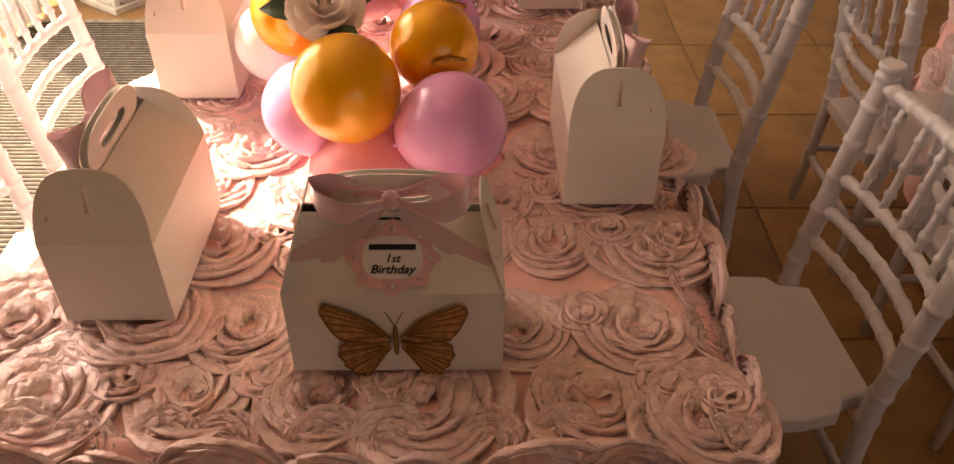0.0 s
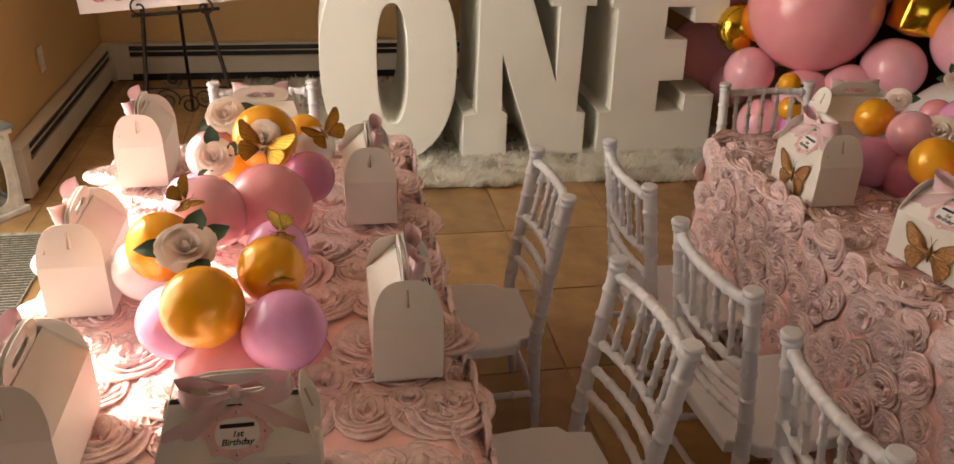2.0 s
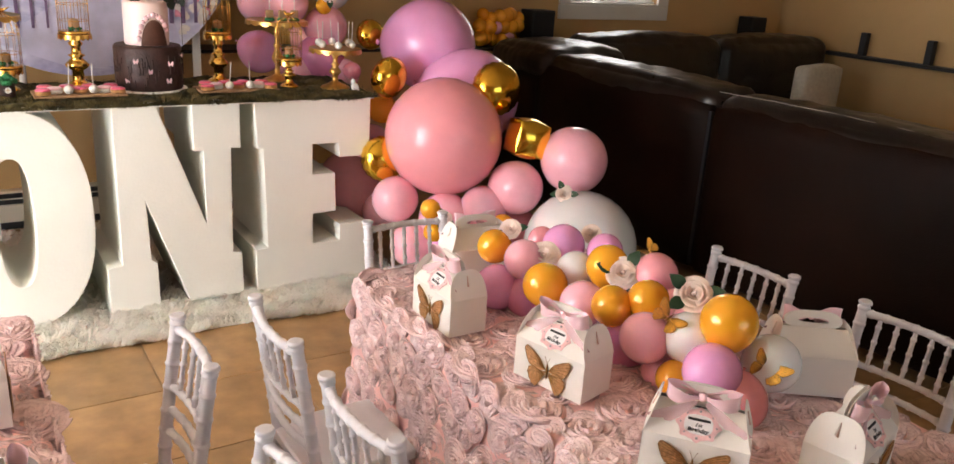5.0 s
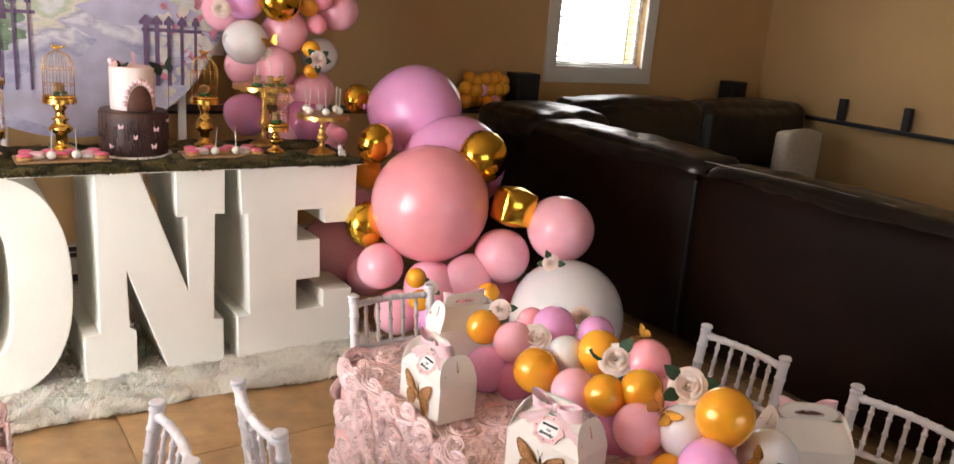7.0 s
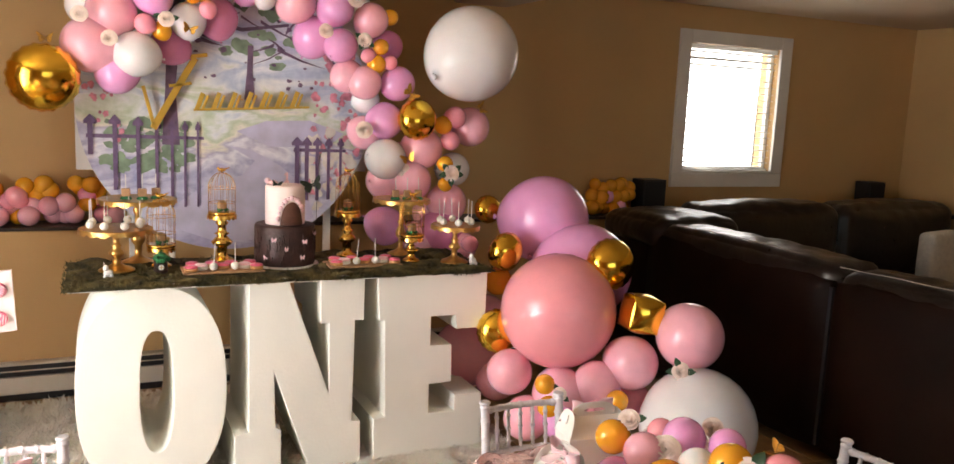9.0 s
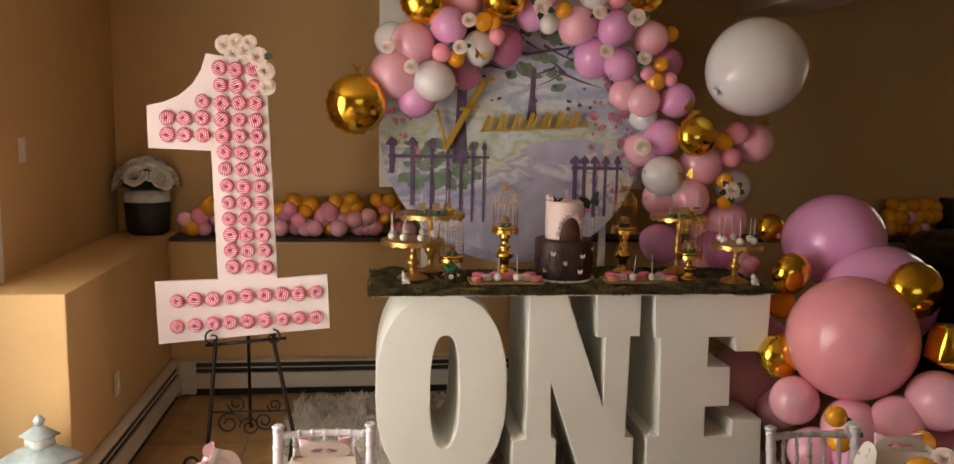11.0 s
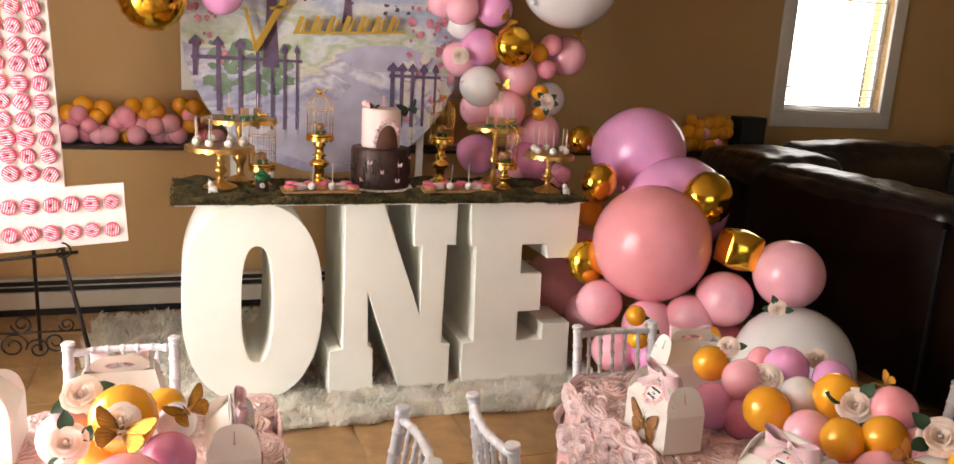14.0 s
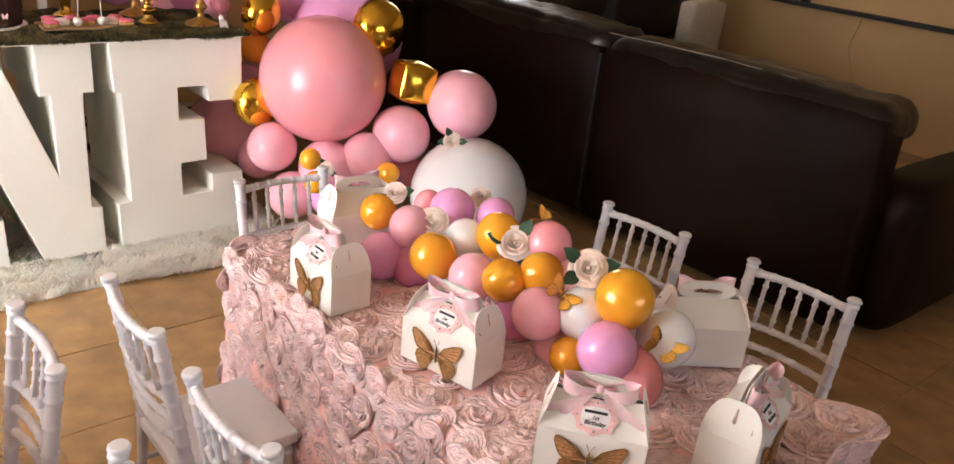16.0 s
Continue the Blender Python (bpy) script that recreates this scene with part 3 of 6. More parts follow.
            if side == "l":
                m = pose(x0 - off, y0 + u, z, 0, -90, 0)
            elif side == "r":
                m = pose(x1 + off, y0 + u, z, 0, 90, 0)
            elif side == "n":
                m = pose(x0 + u, y0 - off, z, 90, 0, 0)
            else:
                m = pose(x0 + u, y1 + off, z, -90, 0, 0)
            spots.append((m, 2))
    spots.sort(key=lambda s: s[1] == 0)
    rest = bmesh.new()
    made = 0
    for i, (m, big) in enumerate(spots):
        if not big and i % 4 == 0:
            continue
        s = rnd.uniform(0.88, 1.16) if big < 2 else rnd.uniform(0.60, 0.85) if big < 3 else rnd.uniform(0.46, 0.6)
        thick = s * (0.85 if big == 2 else 0.62)
        mm = m @ pose(0, 0, 0, rnd.uniform(-5, 5), rnd.uniform(-5, 5), rnd.uniform(0, 360)) @ Matrix.Diagonal((s, s * rnd.uniform(0.85, 1.0), thick, 1))
        src = ROSETTES[rnd.randrange(6) if big else 6 + rnd.randrange(3)]
        if stock and src in stock:
            src.matrix_basis = mm
            stock.remove(src)
        elif made < 285:
            share(src, mm, cloth)
        else:
            before = len(rest.verts)
            rest.from_mesh(src.data)
            rest.verts.ensure_lookup_table()
            for v in rest.verts[before:]:
                v.co = mm @ v.co
        made += 1
    for s in stock:
        s.matrix_basis = Matrix.Translation((cx, cy, top)) @ pose(0, 0, 0, 0, 0, 40)
    if len(rest.verts):
        tagged(part("rosette_fill", rest, SATIN, cloth, smooth=True), kind="stuff")
    return cloth


T1 = (-1.17, -0.392, 0.885, 2.38)
T2 = (0.525, 1.345, 0.80, 2.30)
Z_CLOTH = 0.642
tablecloth(*T1, Z_CLOTH, "nr", "blush pink satin rosette tablecloth on the party table", 5)
tablecloth(*T2, Z_CLOTH, "lnf", "blush pink satin rosette tablecloth draped to the floor", 9)
Z_SIT = 0.656


# ---- chairs ----
def rod(p0, p1, r, rings, swell=1.3, bow=None):
    """A turned bamboo-style rod with raised rings."""
    p0, p1 = Vector(p0), Vector(p1)
    length = (p1 - p0).length
    marks = [(0.0, 1.0)]
    for g in rings:
        d = 0.0032 / length
        for dt, k in ((-3.4 * d, 1.0), (-1.9 * d, 1.0), (-d, swell), (d, swell), (1.9 * d, 1.0), (3.4 * d, 1.0)):
            marks.append((g + dt, k))
    marks.append((1.0, 1.0))
    marks = sorted(m for m in marks if 0 <= m[0] <= 1)
    pts = [p0.lerp(p1, t) + (Vector(bow) * (4 * t * (1 - t)) if bow else Vector()) for t, _ in marks]
    return tube(pts, [r * k for _, k in marks], 10)


def chair_back_line(z):
    """How far the back leans behind the seat's rear, by height."""
    return 0.0 if z < 0.31 else -0.055 * ((z - 0.31) / 0.40) ** 1.1


def chair(m):
    c = thing("party_chair", "white resin bamboo-style child's party chair beside the pink table", "chair", m, "party chairs")
    H, W, SZ = 0.712, 0.152, 0.308
    bm = bmesh.new()
    # saddle seat: rounded slab, notched at the back corners
    outline = [(-0.148, 0.30), (-0.155, 0.285), (-0.158, 0.10), (-0.150, 0.045), (-0.128, 0.03), (-0.122, 0.0), (-0.116, -0.02), (0.116, -0.02), (0.122, 0.0), (0.128, 0.03), (0.150, 0.045), (0.158, 0.10), (0.155, 0.285), (0.148, 0.30)]
    a = [bm.verts.new((x, y, SZ)) for x, y in outline]
    b = [bm.verts.new((x, y, SZ - 0.03)) for x, y in outline]
    top = bm.faces.new(a)
    bm.faces.new(b[::-1])
    for k in range(len(a)):
        j = (k + 1) % len(a)
        bm.faces.new((a[j], a[k], b[k], b[j]))
    bmesh.ops.recalc_face_normals(bm, faces=bm.faces)
    bmesh.ops.bevel(bm, geom=list(top.edges), offset=0.008, segments=3, affect="EDGES", profile=0.5)
    part("seat", bm, CHAIR, c)
    for sx in (-1, 1):
        marks = []
        for z in [0.0, 0.12, 0.14, 0.29, 0.345, 0.395, 0.45, 0.515, 0.58, 0.64, 0.69]:
            marks += [(z - 0.0095, 0.97), (z - 0.0055, 0.97), (z - 0.003, 1.14), (z + 0.003, 1.14), (z + 0.0055, 0.97), (z + 0.0095, 0.97)] if z else [(0, 0.75)]
        pts = [(sx * (W - 0.012 * max(0, 0.35 - z)), chair_back_line(z) - 0.075 * max(0, 0.30 - z), z) for z, _ in marks]
        rad = [0.0165 * k * (0.82 if z < 0.2 else 1) for z, k in marks]
        pts += [(sx * W, chair_back_line(0.70), 0.70), (sx * W, chair_back_line(0.702), 0.702), (sx * W, chair_back_line(H), H - 0.004), (sx * W, chair_back_line(H), H)]
        rad += [0.0165, 0.0205, 0.0205, 0.017]
        part("back_post", tube(pts, rad, 12), CHAIR, c)
        part("front_leg", rod((sx * 0.135, 0.265, SZ - 0.03), (sx * 0.15, 0.29, 0), 0.0135, (0.12, 0.5, 0.58, 0.85)), CHAIR, c)
        part("side_stretcher", rod((sx * 0.143, 0.278, 0.14), (sx * 0.15, -0.012, 0.15), 0.0085, (0.2, 0.5, 0.8)), CHAIR, c)
    part("front_stretcher", rod((-0.143, 0.28, 0.18), (0.143, 0.28, 0.18), 0.0085, (0.2, 0.5, 0.8)), CHAIR, c)
    part("rear_stretcher", rod((-0.148, -0.012, 0.13), (0.148, -0.012, 0.13), 0.0085, (0.2, 0.5, 0.8)), CHAIR, c)
    for name, z, r in (("top_rail", 0.676, 0.0115), ("mid_rail", 0.518, 0.0098), ("lower_rail", 0.455, 0.0098), ("lower_rail", 0.393, 0.0098)):
        y = chair_back_line(z)
        part(name, rod((-W, y, z), (W, y, z), r, (0.08, 0.22, 0.36, 0.5, 0.64, 0.78, 0.92), 1.2, bow=(0, -0.022, 0)), CHAIR, c)
    for k in range(5):
        x = -0.1 + 0.05 * k
        bowk = -0.022 * (1 - (x / W) ** 2)
        part("spindle", rod((x, chair_back_line(0.518) + bowk, 0.52), (x, chair_back_line(0.676) + bowk, 0.674), 0.0066, (0.2, 0.5, 0.8), 1.4), CHAIR, c)
    return c


# places of the backs' tops: x, y, turn
BACK = 0.055
first = chair(pose(-0.026 - BACK, 1.355, 0, 0, 0, 95))
CHAIRS = [(-0.062 - BACK, 1.962, 90), (0.15 + BACK, 2.003, -90), (0.163 + BACK, 1.518, -86), (0.175 + BACK, 1.07, -90), (-0.01 - BACK, 0.75, 90),
          (1.716 - BACK, 1.772, 94), (1.769 - BACK, 1.236, 95), (-0.797, 2.76 - BACK, 180), (0.859, 2.632 - BACK, 180),
          (-1.48, 1.51, -90), (-1.48, 1.95, -90)]
for x, y, a in CHAIRS:
    copy_thing(first, pose(x, y, 0, 0, 0, a))


# ---- balloons ----
def balloon_mesh(key):
    bm = bmesh.new()
    if key == "F":          # round foil balloon with a puckered seam
        us, vs = 40, 16
        rings = []
        for j in range(vs + 1):
            t = -math.pi / 2 + math.pi * j / vs
            ring = []
            for i in range(us):
                a = math.tau * i / us
                edge = math.cos(t) ** 6
                r = math.cos(t) * (1 - 0.05 * edge * (i % 2))
                z = math.sin(t) * 0.72
                ring.append(bm.verts.new((r * math.cos(a), z, r * math.sin(a))))
            rings.append(ring)
        for a, b in zip(rings, rings[1:]):
            for i in range(us):
                bm.faces.new((a[i], b[i], b[(i + 1) % us], a[(i + 1) % us])).smooth = True
        bmesh.ops.remove_doubles(bm, verts=bm.verts, dist=1e-4)
        bmesh.ops.recalc_face_normals(bm, faces=bm.faces)
    elif key == "B":        # cube foil balloon, pillowed faces
        bmesh.ops.create_cube(bm, size=1.5)
        bmesh.ops.subdivide_edges(bm, edges=bm.edges, cuts=9, use_grid_fill=True)
        for v in bm.verts:
            p = v.co / 0.75
            q = Vector((p.x, p.y, p.z))
            bulge = [(1 - q[(i + 1) % 3] ** 2) * (1 - q[(i + 2) % 3] ** 2) for i in range(3)]
            v.co = Vector([p[i] * (0.70 + (0.17 * bulge[i] if abs(p[i]) > 0.99 else 0)) for i in range(3)])
            r = v.co.length
            v.co *= 1 - 0.12 * max(0, r - 0.95)
            v.co += v.normal * 0.012 * math.sin(18 * p.x + 3) * math.sin(17 * p.y) * math.cos(16 * p.z)
        for f in bm.faces:
            f.smooth = True
    else:                   # latex: drop-shaped towards the knot
        prof = []
        for k in range(17):
            t = math.pi * k / 16
            r, z = math.sin(t), -math.cos(t)
            if z < 0:
                z *= 1.06 + 0.06 * (-z) ** 3
                r *= 1 - 0.05 * (-z) ** 2
            prof.append((max(r, 0.02), z))
        prof = [(0.055, -1.22), (0.07, -1.19), (0.03, -1.16)] + prof
        lathe(prof, 28, bm)
    return bm


BALL_SRC = {}
COLOUR_WORDS = {"P": "pink", "K": "small rose pink", "C": "coral pink", "L": "lilac pink", "V": "deep magenta pink", "W": "white", "G": "metallic gold-orange", "F": "round gold foil", "B": "square gold foil"}


def balloons(rows, where, group, axis=None):
    rnd = random.Random(len(rows) * 7 + len(where))
    for key, x, y, z, r in rows:
        if axis is None:
            turn = pose(0, 0, 0, rnd.uniform(55, 115), 0, rnd.uniform(-60, 60))
        else:
            d = Vector((x - axis[0], 0, z - axis[1])) if axis[1] is not None else Vector((x - axis[0], 0, 0.6))
            turn = d.to_track_quat("Z", "Y").to_matrix().to_4x4() @ pose(0, 0, 0, rnd.uniform(-25, 25), rnd.uniform(-25, 25), rnd.uniform(0, 360))
        if key in "FB":
            turn = pose(0, 0, 0, rnd.uniform(-14, 14), rnd.uniform(-15, 15), rnd.uniform(-25, 25))
        m = Matrix.Translation((x, y, z)) @ turn @ Matrix.Diagonal((r, r, r, 1))
        if key not in BALL_SRC:
            ob = part("balloon", balloon_mesh(key), BALLOON[key], m=m)
            BALL_SRC[key] = ob
        else:
            ob = share(BALL_SRC[key], m)
        tagged(ob, COLOUR_WORDS[key] + (" balloon " if key in "FB" else " latex balloon ") + where, "balloon", group)


ARCH_LEFT = [
    ("F", -0.733, 4.420, 1.794, 0.161),
    ("P", -0.537, 4.500, 1.959, 0.131),
    ("L", -0.423, 4.520, 1.833, 0.101),
    ("W", -0.338, 4.460, 1.926, 0.109),
    ("V", -0.168, 4.620, 1.985, 0.098),
    ("P", -0.443, 4.500, 2.119, 0.115),
    ("W", -0.549, 4.620, 2.146, 0.095),
    ("K", -0.298, 4.420, 2.069, 0.049),
    ("G", -0.220, 4.450, 2.044, 0.047),
    ("W", -0.095, 4.500, 2.107, 0.089),
    ("L", -0.260, 4.440, 2.212, 0.096),
    ("F", -0.394, 4.440, 2.332, 0.123),
    ("P", -0.184, 4.550, 2.342, 0.111),
    ("G", -0.078, 4.440, 2.236, 0.050),
    ("G", -0.023, 4.460, 2.240, 0.044),
    ("K", -0.007, 4.440, 2.162, 0.044),
    ("V", 0.057, 4.600, 2.137, 0.105),
    ("F", 0.026, 4.420, 2.367, 0.125),
]
ARCH_TOP = [
    ("L", 0.197, 4.550, 2.298, 0.091),
    ("P", 0.255, 4.520, 2.402, 0.084),
    ("G", 0.339, 4.420, 2.306, 0.045),
    ("W", 0.279, 4.500, 2.243, 0.055),
    ("P", 0.437, 4.500, 2.240, 0.105),
    ("L", 0.546, 4.560, 2.077, 0.111),
    ("W", 0.513, 4.460, 2.414, 0.091),
    ("K", 0.626, 4.420, 2.368, 0.049),
    ("F", 0.791, 4.440, 2.421, 0.115),
    ("L", 0.634, 4.460, 2.229, 0.099),
    ("P", 0.842, 4.500, 2.183, 0.094),
    ("L", 0.666, 4.460, 2.036, 0.089),
    ("G", 0.950, 4.500, 2.207, 0.044),
    ("V", 0.965, 4.580, 2.059, 0.086),
    ("G", 0.876, 4.420, 2.041, 0.043),
    ("G", 0.854, 4.420, 1.949, 0.050),
    ("K", 0.808, 4.420, 1.990, 0.040),
]
ARCH_RIGHT = [
    ("P", 0.716, 4.500, 1.881, 0.091),
    ("P", 0.798, 4.440, 1.849, 0.090),
    ("L", 0.990, 4.460, 1.853, 0.095),
    ("K", 0.930, 4.420, 1.961, 0.040),
    ("W", 0.830, 4.520, 1.760, 0.075),
    ("L", 0.920, 4.460, 1.650, 0.102),
    ("P", 0.825, 4.520, 1.580, 0.093),
    ("F", 1.065, 4.340, 1.665, 0.114),
    ("P", 1.147, 4.460, 1.502, 0.114),
    ("G", 1.253, 4.420, 1.638, 0.052),
    ("K", 1.324, 4.420, 1.683, 0.062),
    ("K", 1.300, 4.420, 1.552, 0.055),
    ("P", 1.455, 4.500, 1.630, 0.113),
    ("W", 0.920, 4.420, 1.443, 0.112),
    ("P", 0.952, 4.500, 1.316, 0.111),
    ("P", 1.074, 4.420, 1.322, 0.110),
    ("W", 1.354, 4.500, 1.383, 0.099),
    ("W", 1.332, 4.250, 2.027, 0.254),
]
ARCH_FOOT = [
    ("G", 1.239, 4.340, 1.427, 0.044),
    ("G", 1.244, 4.340, 1.312, 0.041),
    ("P", 1.299, 4.440, 1.196, 0.115),
    ("L", 0.953, 4.500, 1.060, 0.112),
    ("V", 1.260, 4.420, 1.041, 0.126),
    ("P", 1.149, 4.460, 0.984, 0.105),
    ("P", 1.368, 4.360, 0.952, 0.087),
    ("K", 1.357, 4.220, 0.991, 0.047),
    ("F", 1.520, 4.350, 1.168, 0.084),
    ("P", 1.242, 4.520, 1.115, 0.107),
]
PILE = [
    ("L", 1.727, 4.050, 1.146, 0.243),
    ("L", 1.810, 3.750, 0.913, 0.251),
    ("C", 1.523, 3.510, 0.775, 0.284),
    ("F", 1.389, 3.850, 1.010, 0.108),
    ("F", 1.769, 3.450, 1.008, 0.131),
    ("B", 1.828, 3.250, 0.803, 0.113),
    ("F", 1.292, 3.700, 0.639, 0.115),
    ("P", 1.787, 3.250, 0.562, 0.131),
    ("P", 2.007, 3.100, 0.716, 0.159),
    ("W", 1.966, 2.950, 0.334, 0.269),
    ("P", 1.289, 3.550, 0.473, 0.112),
    ("P", 1.491, 3.400, 0.388, 0.134),
    ("P", 1.634, 3.300, 0.455, 0.115),
    ("G", 1.286, 3.200, 0.525, 0.046),
    ("G", 1.314, 3.200, 0.417, 0.049),
    ("P", 1.341, 3.450, 0.266, 0.111),
    ("L", 1.451, 3.300, 0.285, 0.091),
    ("G", 1.654, 3.150, 0.423, 0.050),
]
PILE_REAR = [
    ("P", 1.334, 4.150, 0.391, 0.189),
    ("P", 1.422, 3.950, 0.286, 0.112),
    ("G", 1.405, 3.950, 0.837, 0.076),
    ("P", 1.436, 4.150, 0.580, 0.135),
    ("K", 1.848, 3.300, 0.348, 0.094),
    ("P", 1.613, 3.200, 0.327, 0.096),
]
GARLAND_TWO_FAR = [
    ("G", 0.840, 2.034, 0.797, 0.047),
    ("P", 0.860, 1.908, 0.795, 0.054),
    ("L", 0.980, 1.884, 0.830, 0.057),
    ("L", 0.800, 1.948, 0.705, 0.061),
    ("V", 0.860, 1.882, 0.692, 0.058),
    ("G", 0.820, 1.752, 0.782, 0.056),
    ("W", 0.920, 1.749, 0.810, 0.049),
    ("P", 0.840, 1.616, 0.777, 0.055),
    ("G", 0.960, 1.667, 0.846, 0.053),
    ("G", 0.860, 1.528, 0.803, 0.048),
    ("G", 0.930, 1.475, 0.825, 0.049),
    ("C", 1.030, 1.557, 0.851, 0.053),
    ("L", 1.060, 1.792, 0.832, 0.047),
    ("C", 0.950, 1.950, 0.830, 0.037),
]
GARLAND_TWO_NEAR = [
    ("P", 0.880, 1.421, 0.758, 0.058),
    ("V", 0.930, 1.544, 0.659, 0.061),
    ("W", 0.950, 1.344, 0.776, 0.059),
    ("P", 1.000, 1.438, 0.808, 0.047),
    ("G", 0.970, 1.254, 0.852, 0.061),
    ("L", 0.900, 1.223, 0.755, 0.061),
    ("C", 0.950, 1.178, 0.688, 0.061),
    ("G", 0.900, 1.327, 0.687, 0.042),
    ("P", 0.920, 1.394, 0.670, 0.043),
    ("W", 1.060, 1.188, 0.758, 0.062),
]
GARLAND_ONE_NEAR = [
    ("G", -0.805, 1.300, 0.788, 0.065),
    ("G", -0.702, 1.380, 0.804, 0.056),
    ("G", -0.890, 1.480, 0.805, 0.061),
    ("L", -0.678, 1.270, 0.754, 0.065),
    ("L", -0.862, 1.360, 0.726, 0.063),
    ("W", -0.934, 1.520, 0.741, 0.058),
    ("C", -0.786, 1.330, 0.648, 0.083),
    ("C", -0.670, 1.360, 0.627, 0.063),
    ("L", -0.699, 1.500, 0.775, 0.056),
    ("P", -0.832, 1.620, 0.801, 0.071),
    ("C", -0.722, 1.69, 0.775, 0.086),
]
GARLAND_ONE_FAR = [
    ("L", -0.890, 1.800, 0.746, 0.054),
    ("P", -0.859, 1.980, 0.772, 0.062),
    ("G", -0.738, 1.930, 0.833, 0.072),
    ("G", -0.657, 2.050, 0.793, 0.048),
    ("V", -0.646, 1.850, 0.767, 0.057),
    ("W", -0.629, 1.980, 0.788, 0.045),
    ("G", -0.792, 1.950, 0.762, 0.055),
]
balloons(ARCH_LEFT + ARCH_TOP + ARCH_RIGHT + ARCH_FOOT, "in the arch over the backdrop", "arch balloons", (0.2, 1.6))
balloons(PILE + PILE_REAR, "heaped beside the letters", "floor balloon pile")
balloons([(k, x, y, z, r * 1.1) for k, x, y, z, r in GARLAND_TWO_FAR + GARLAND_TWO_NEAR], "in the second table garland", "second table garland", (0.95, 0.7))
balloons(GARLAND_ONE_NEAR + GARLAND_ONE_FAR, "in the first table garland", "first table garland", (-0.78, 0.68))
rnd = random.Random(4)
LEDGE_ROW = []
for k in range(66):
    x = -1.80 + 1.40 * (k + 0.5) / 66 + rnd.uniform(-0.02, 0.02)
    r = rnd.uniform(0.044, 0.058)
    row = rnd.randrange(3)
    kinds = ("PPPKG", "GGPKP", "GGGGP")[row] if x > -1.25 else ("PKGPG", "PGKP", "PGGK")[row]
    LEDGE_ROW.append((rnd.choice(kinds), x, 5.33 + rnd.uniform(-0.04, 0.05), Z_SHELF + (r, 0.125, 0.185)[row] + (rnd.uniform(-0.02, 0.05) if row else 0), r))
for k in range(18):
    r = rnd.uniform(0.044, 0.058)
    LEDGE_ROW.append((rnd.choice("GGGPG"), 2.85 + 0.38 * (k + 0.5) / 18, 5.34 + rnd.uniform(-0.03, 0.05), Z_SHELF + (r, 0.125, 0.20)[k % 3] + rnd.uniform(0, 0.03 if k % 3 else 0.004), r))
balloons(LEDGE_ROW, "lying on the wall ledge", "ledge garland")


# ---- leather sofa ----
def cushion(x0, x1, y0, y1, z0, z1, r, puff=0.02, seed=0, crease=0.0):
    bm = bmesh.new()
    bmesh.ops.create_cube(bm, size=2)
    bmesh.ops.subdivide_edges(bm, edges=bm.edges, cuts=34 if crease else 9, use_grid_fill=True)
    sx, sy, sz = (x1 - x0) / 2, (y1 - y0) / 2, (z1 - z0) / 2
    for v in bm.verts:
        p = v.co.copy()
        q = Vector((p.x * sx, p.y * sy, p.z * sz))
        core = Vector((max(-sx + r, min(sx - r, q.x)), max(-sy + r, min(sy - r, q.y)), max(-sz + r, min(sz - r, q.z))))
        d = q - core
        if d.length > 1e-6:
            q = core + d.normalized() * r
        q += Vector((p.x * (1 - p.y ** 2) * (1 - p.z ** 2), p.y * (1 - p.x ** 2) * (1 - p.z ** 2), p.z * (1 - p.x ** 2) * (1 - p.y ** 2))) * puff
        q += Vector((0, 0, 1)) * 0.012 * noise.noise(q * 9 + Vector((seed, 0, 0)))
        if crease:
            along, across = (14, 5) if sx < sy else (5, 14)
            fold = 1 - abs(noise.noise(Vector((q.x * along * 0.35, q.y * across * 1.3, q.z * 4 + seed)) + 0.4 * noise.noise_vector(q * 6)))
            q += d.normalized() * crease * (fold ** 3 - 0.4) if d.length > 1e-6 else Vector((0, 0, crease * (fold ** 3 - 0.4)))
        v.co = q + Vector(((x0 + x1) / 2, (y0 + y1) / 2, (z0 + z1) / 2))
    for f in bm.faces:
        f.smooth = True
    return bm


sofa = thing("corner_sofa", "dark brown leather corner sofa seen from behind", "sofa")
SX = 2.80
part("back_panel", cushion(SX, SX + 0.24, 1.56, 3.015, 0.06, 0.975, 0.05, 0.012, 1), LEATHER, sofa)
part("back_panel", cushion(SX, SX + 0.24, 3.025, 4.55, 0.06, 0.975, 0.05, 0.012, 2), LEATHER, sofa)
part("back_panel", cushion(SX + 0.005, SX + 0.3, 4.52, 5.0, 0.06, 0.93, 0.04, 0.01, 3), LEATHER, sofa)
part("seam", boxm(SX + 0.008, SX + 0.03, 3.010, 3.030, 0.1, 0.93), BLACK, sofa)
part("arm_end", cushion(SX + 0.2, 4.3, 1.40, 1.70, 0.03, 0.70, 0.09, 0.02, 4), LEATHER, sofa)
part("top_cushion", cushion(SX + 0.035, SX + 0.38, 1.58, 3.01, 0.84, 1.02, 0.07, 0.02, 5, 0.005), LEATHER_TOP, sofa)
part("top_cushion", cushion(SX + 0.035, SX + 0.4, 3.03, 4.5, 0.85, 1.035, 0.07, 0.025, 6, 0.005), LEATHER_TOP, sofa)
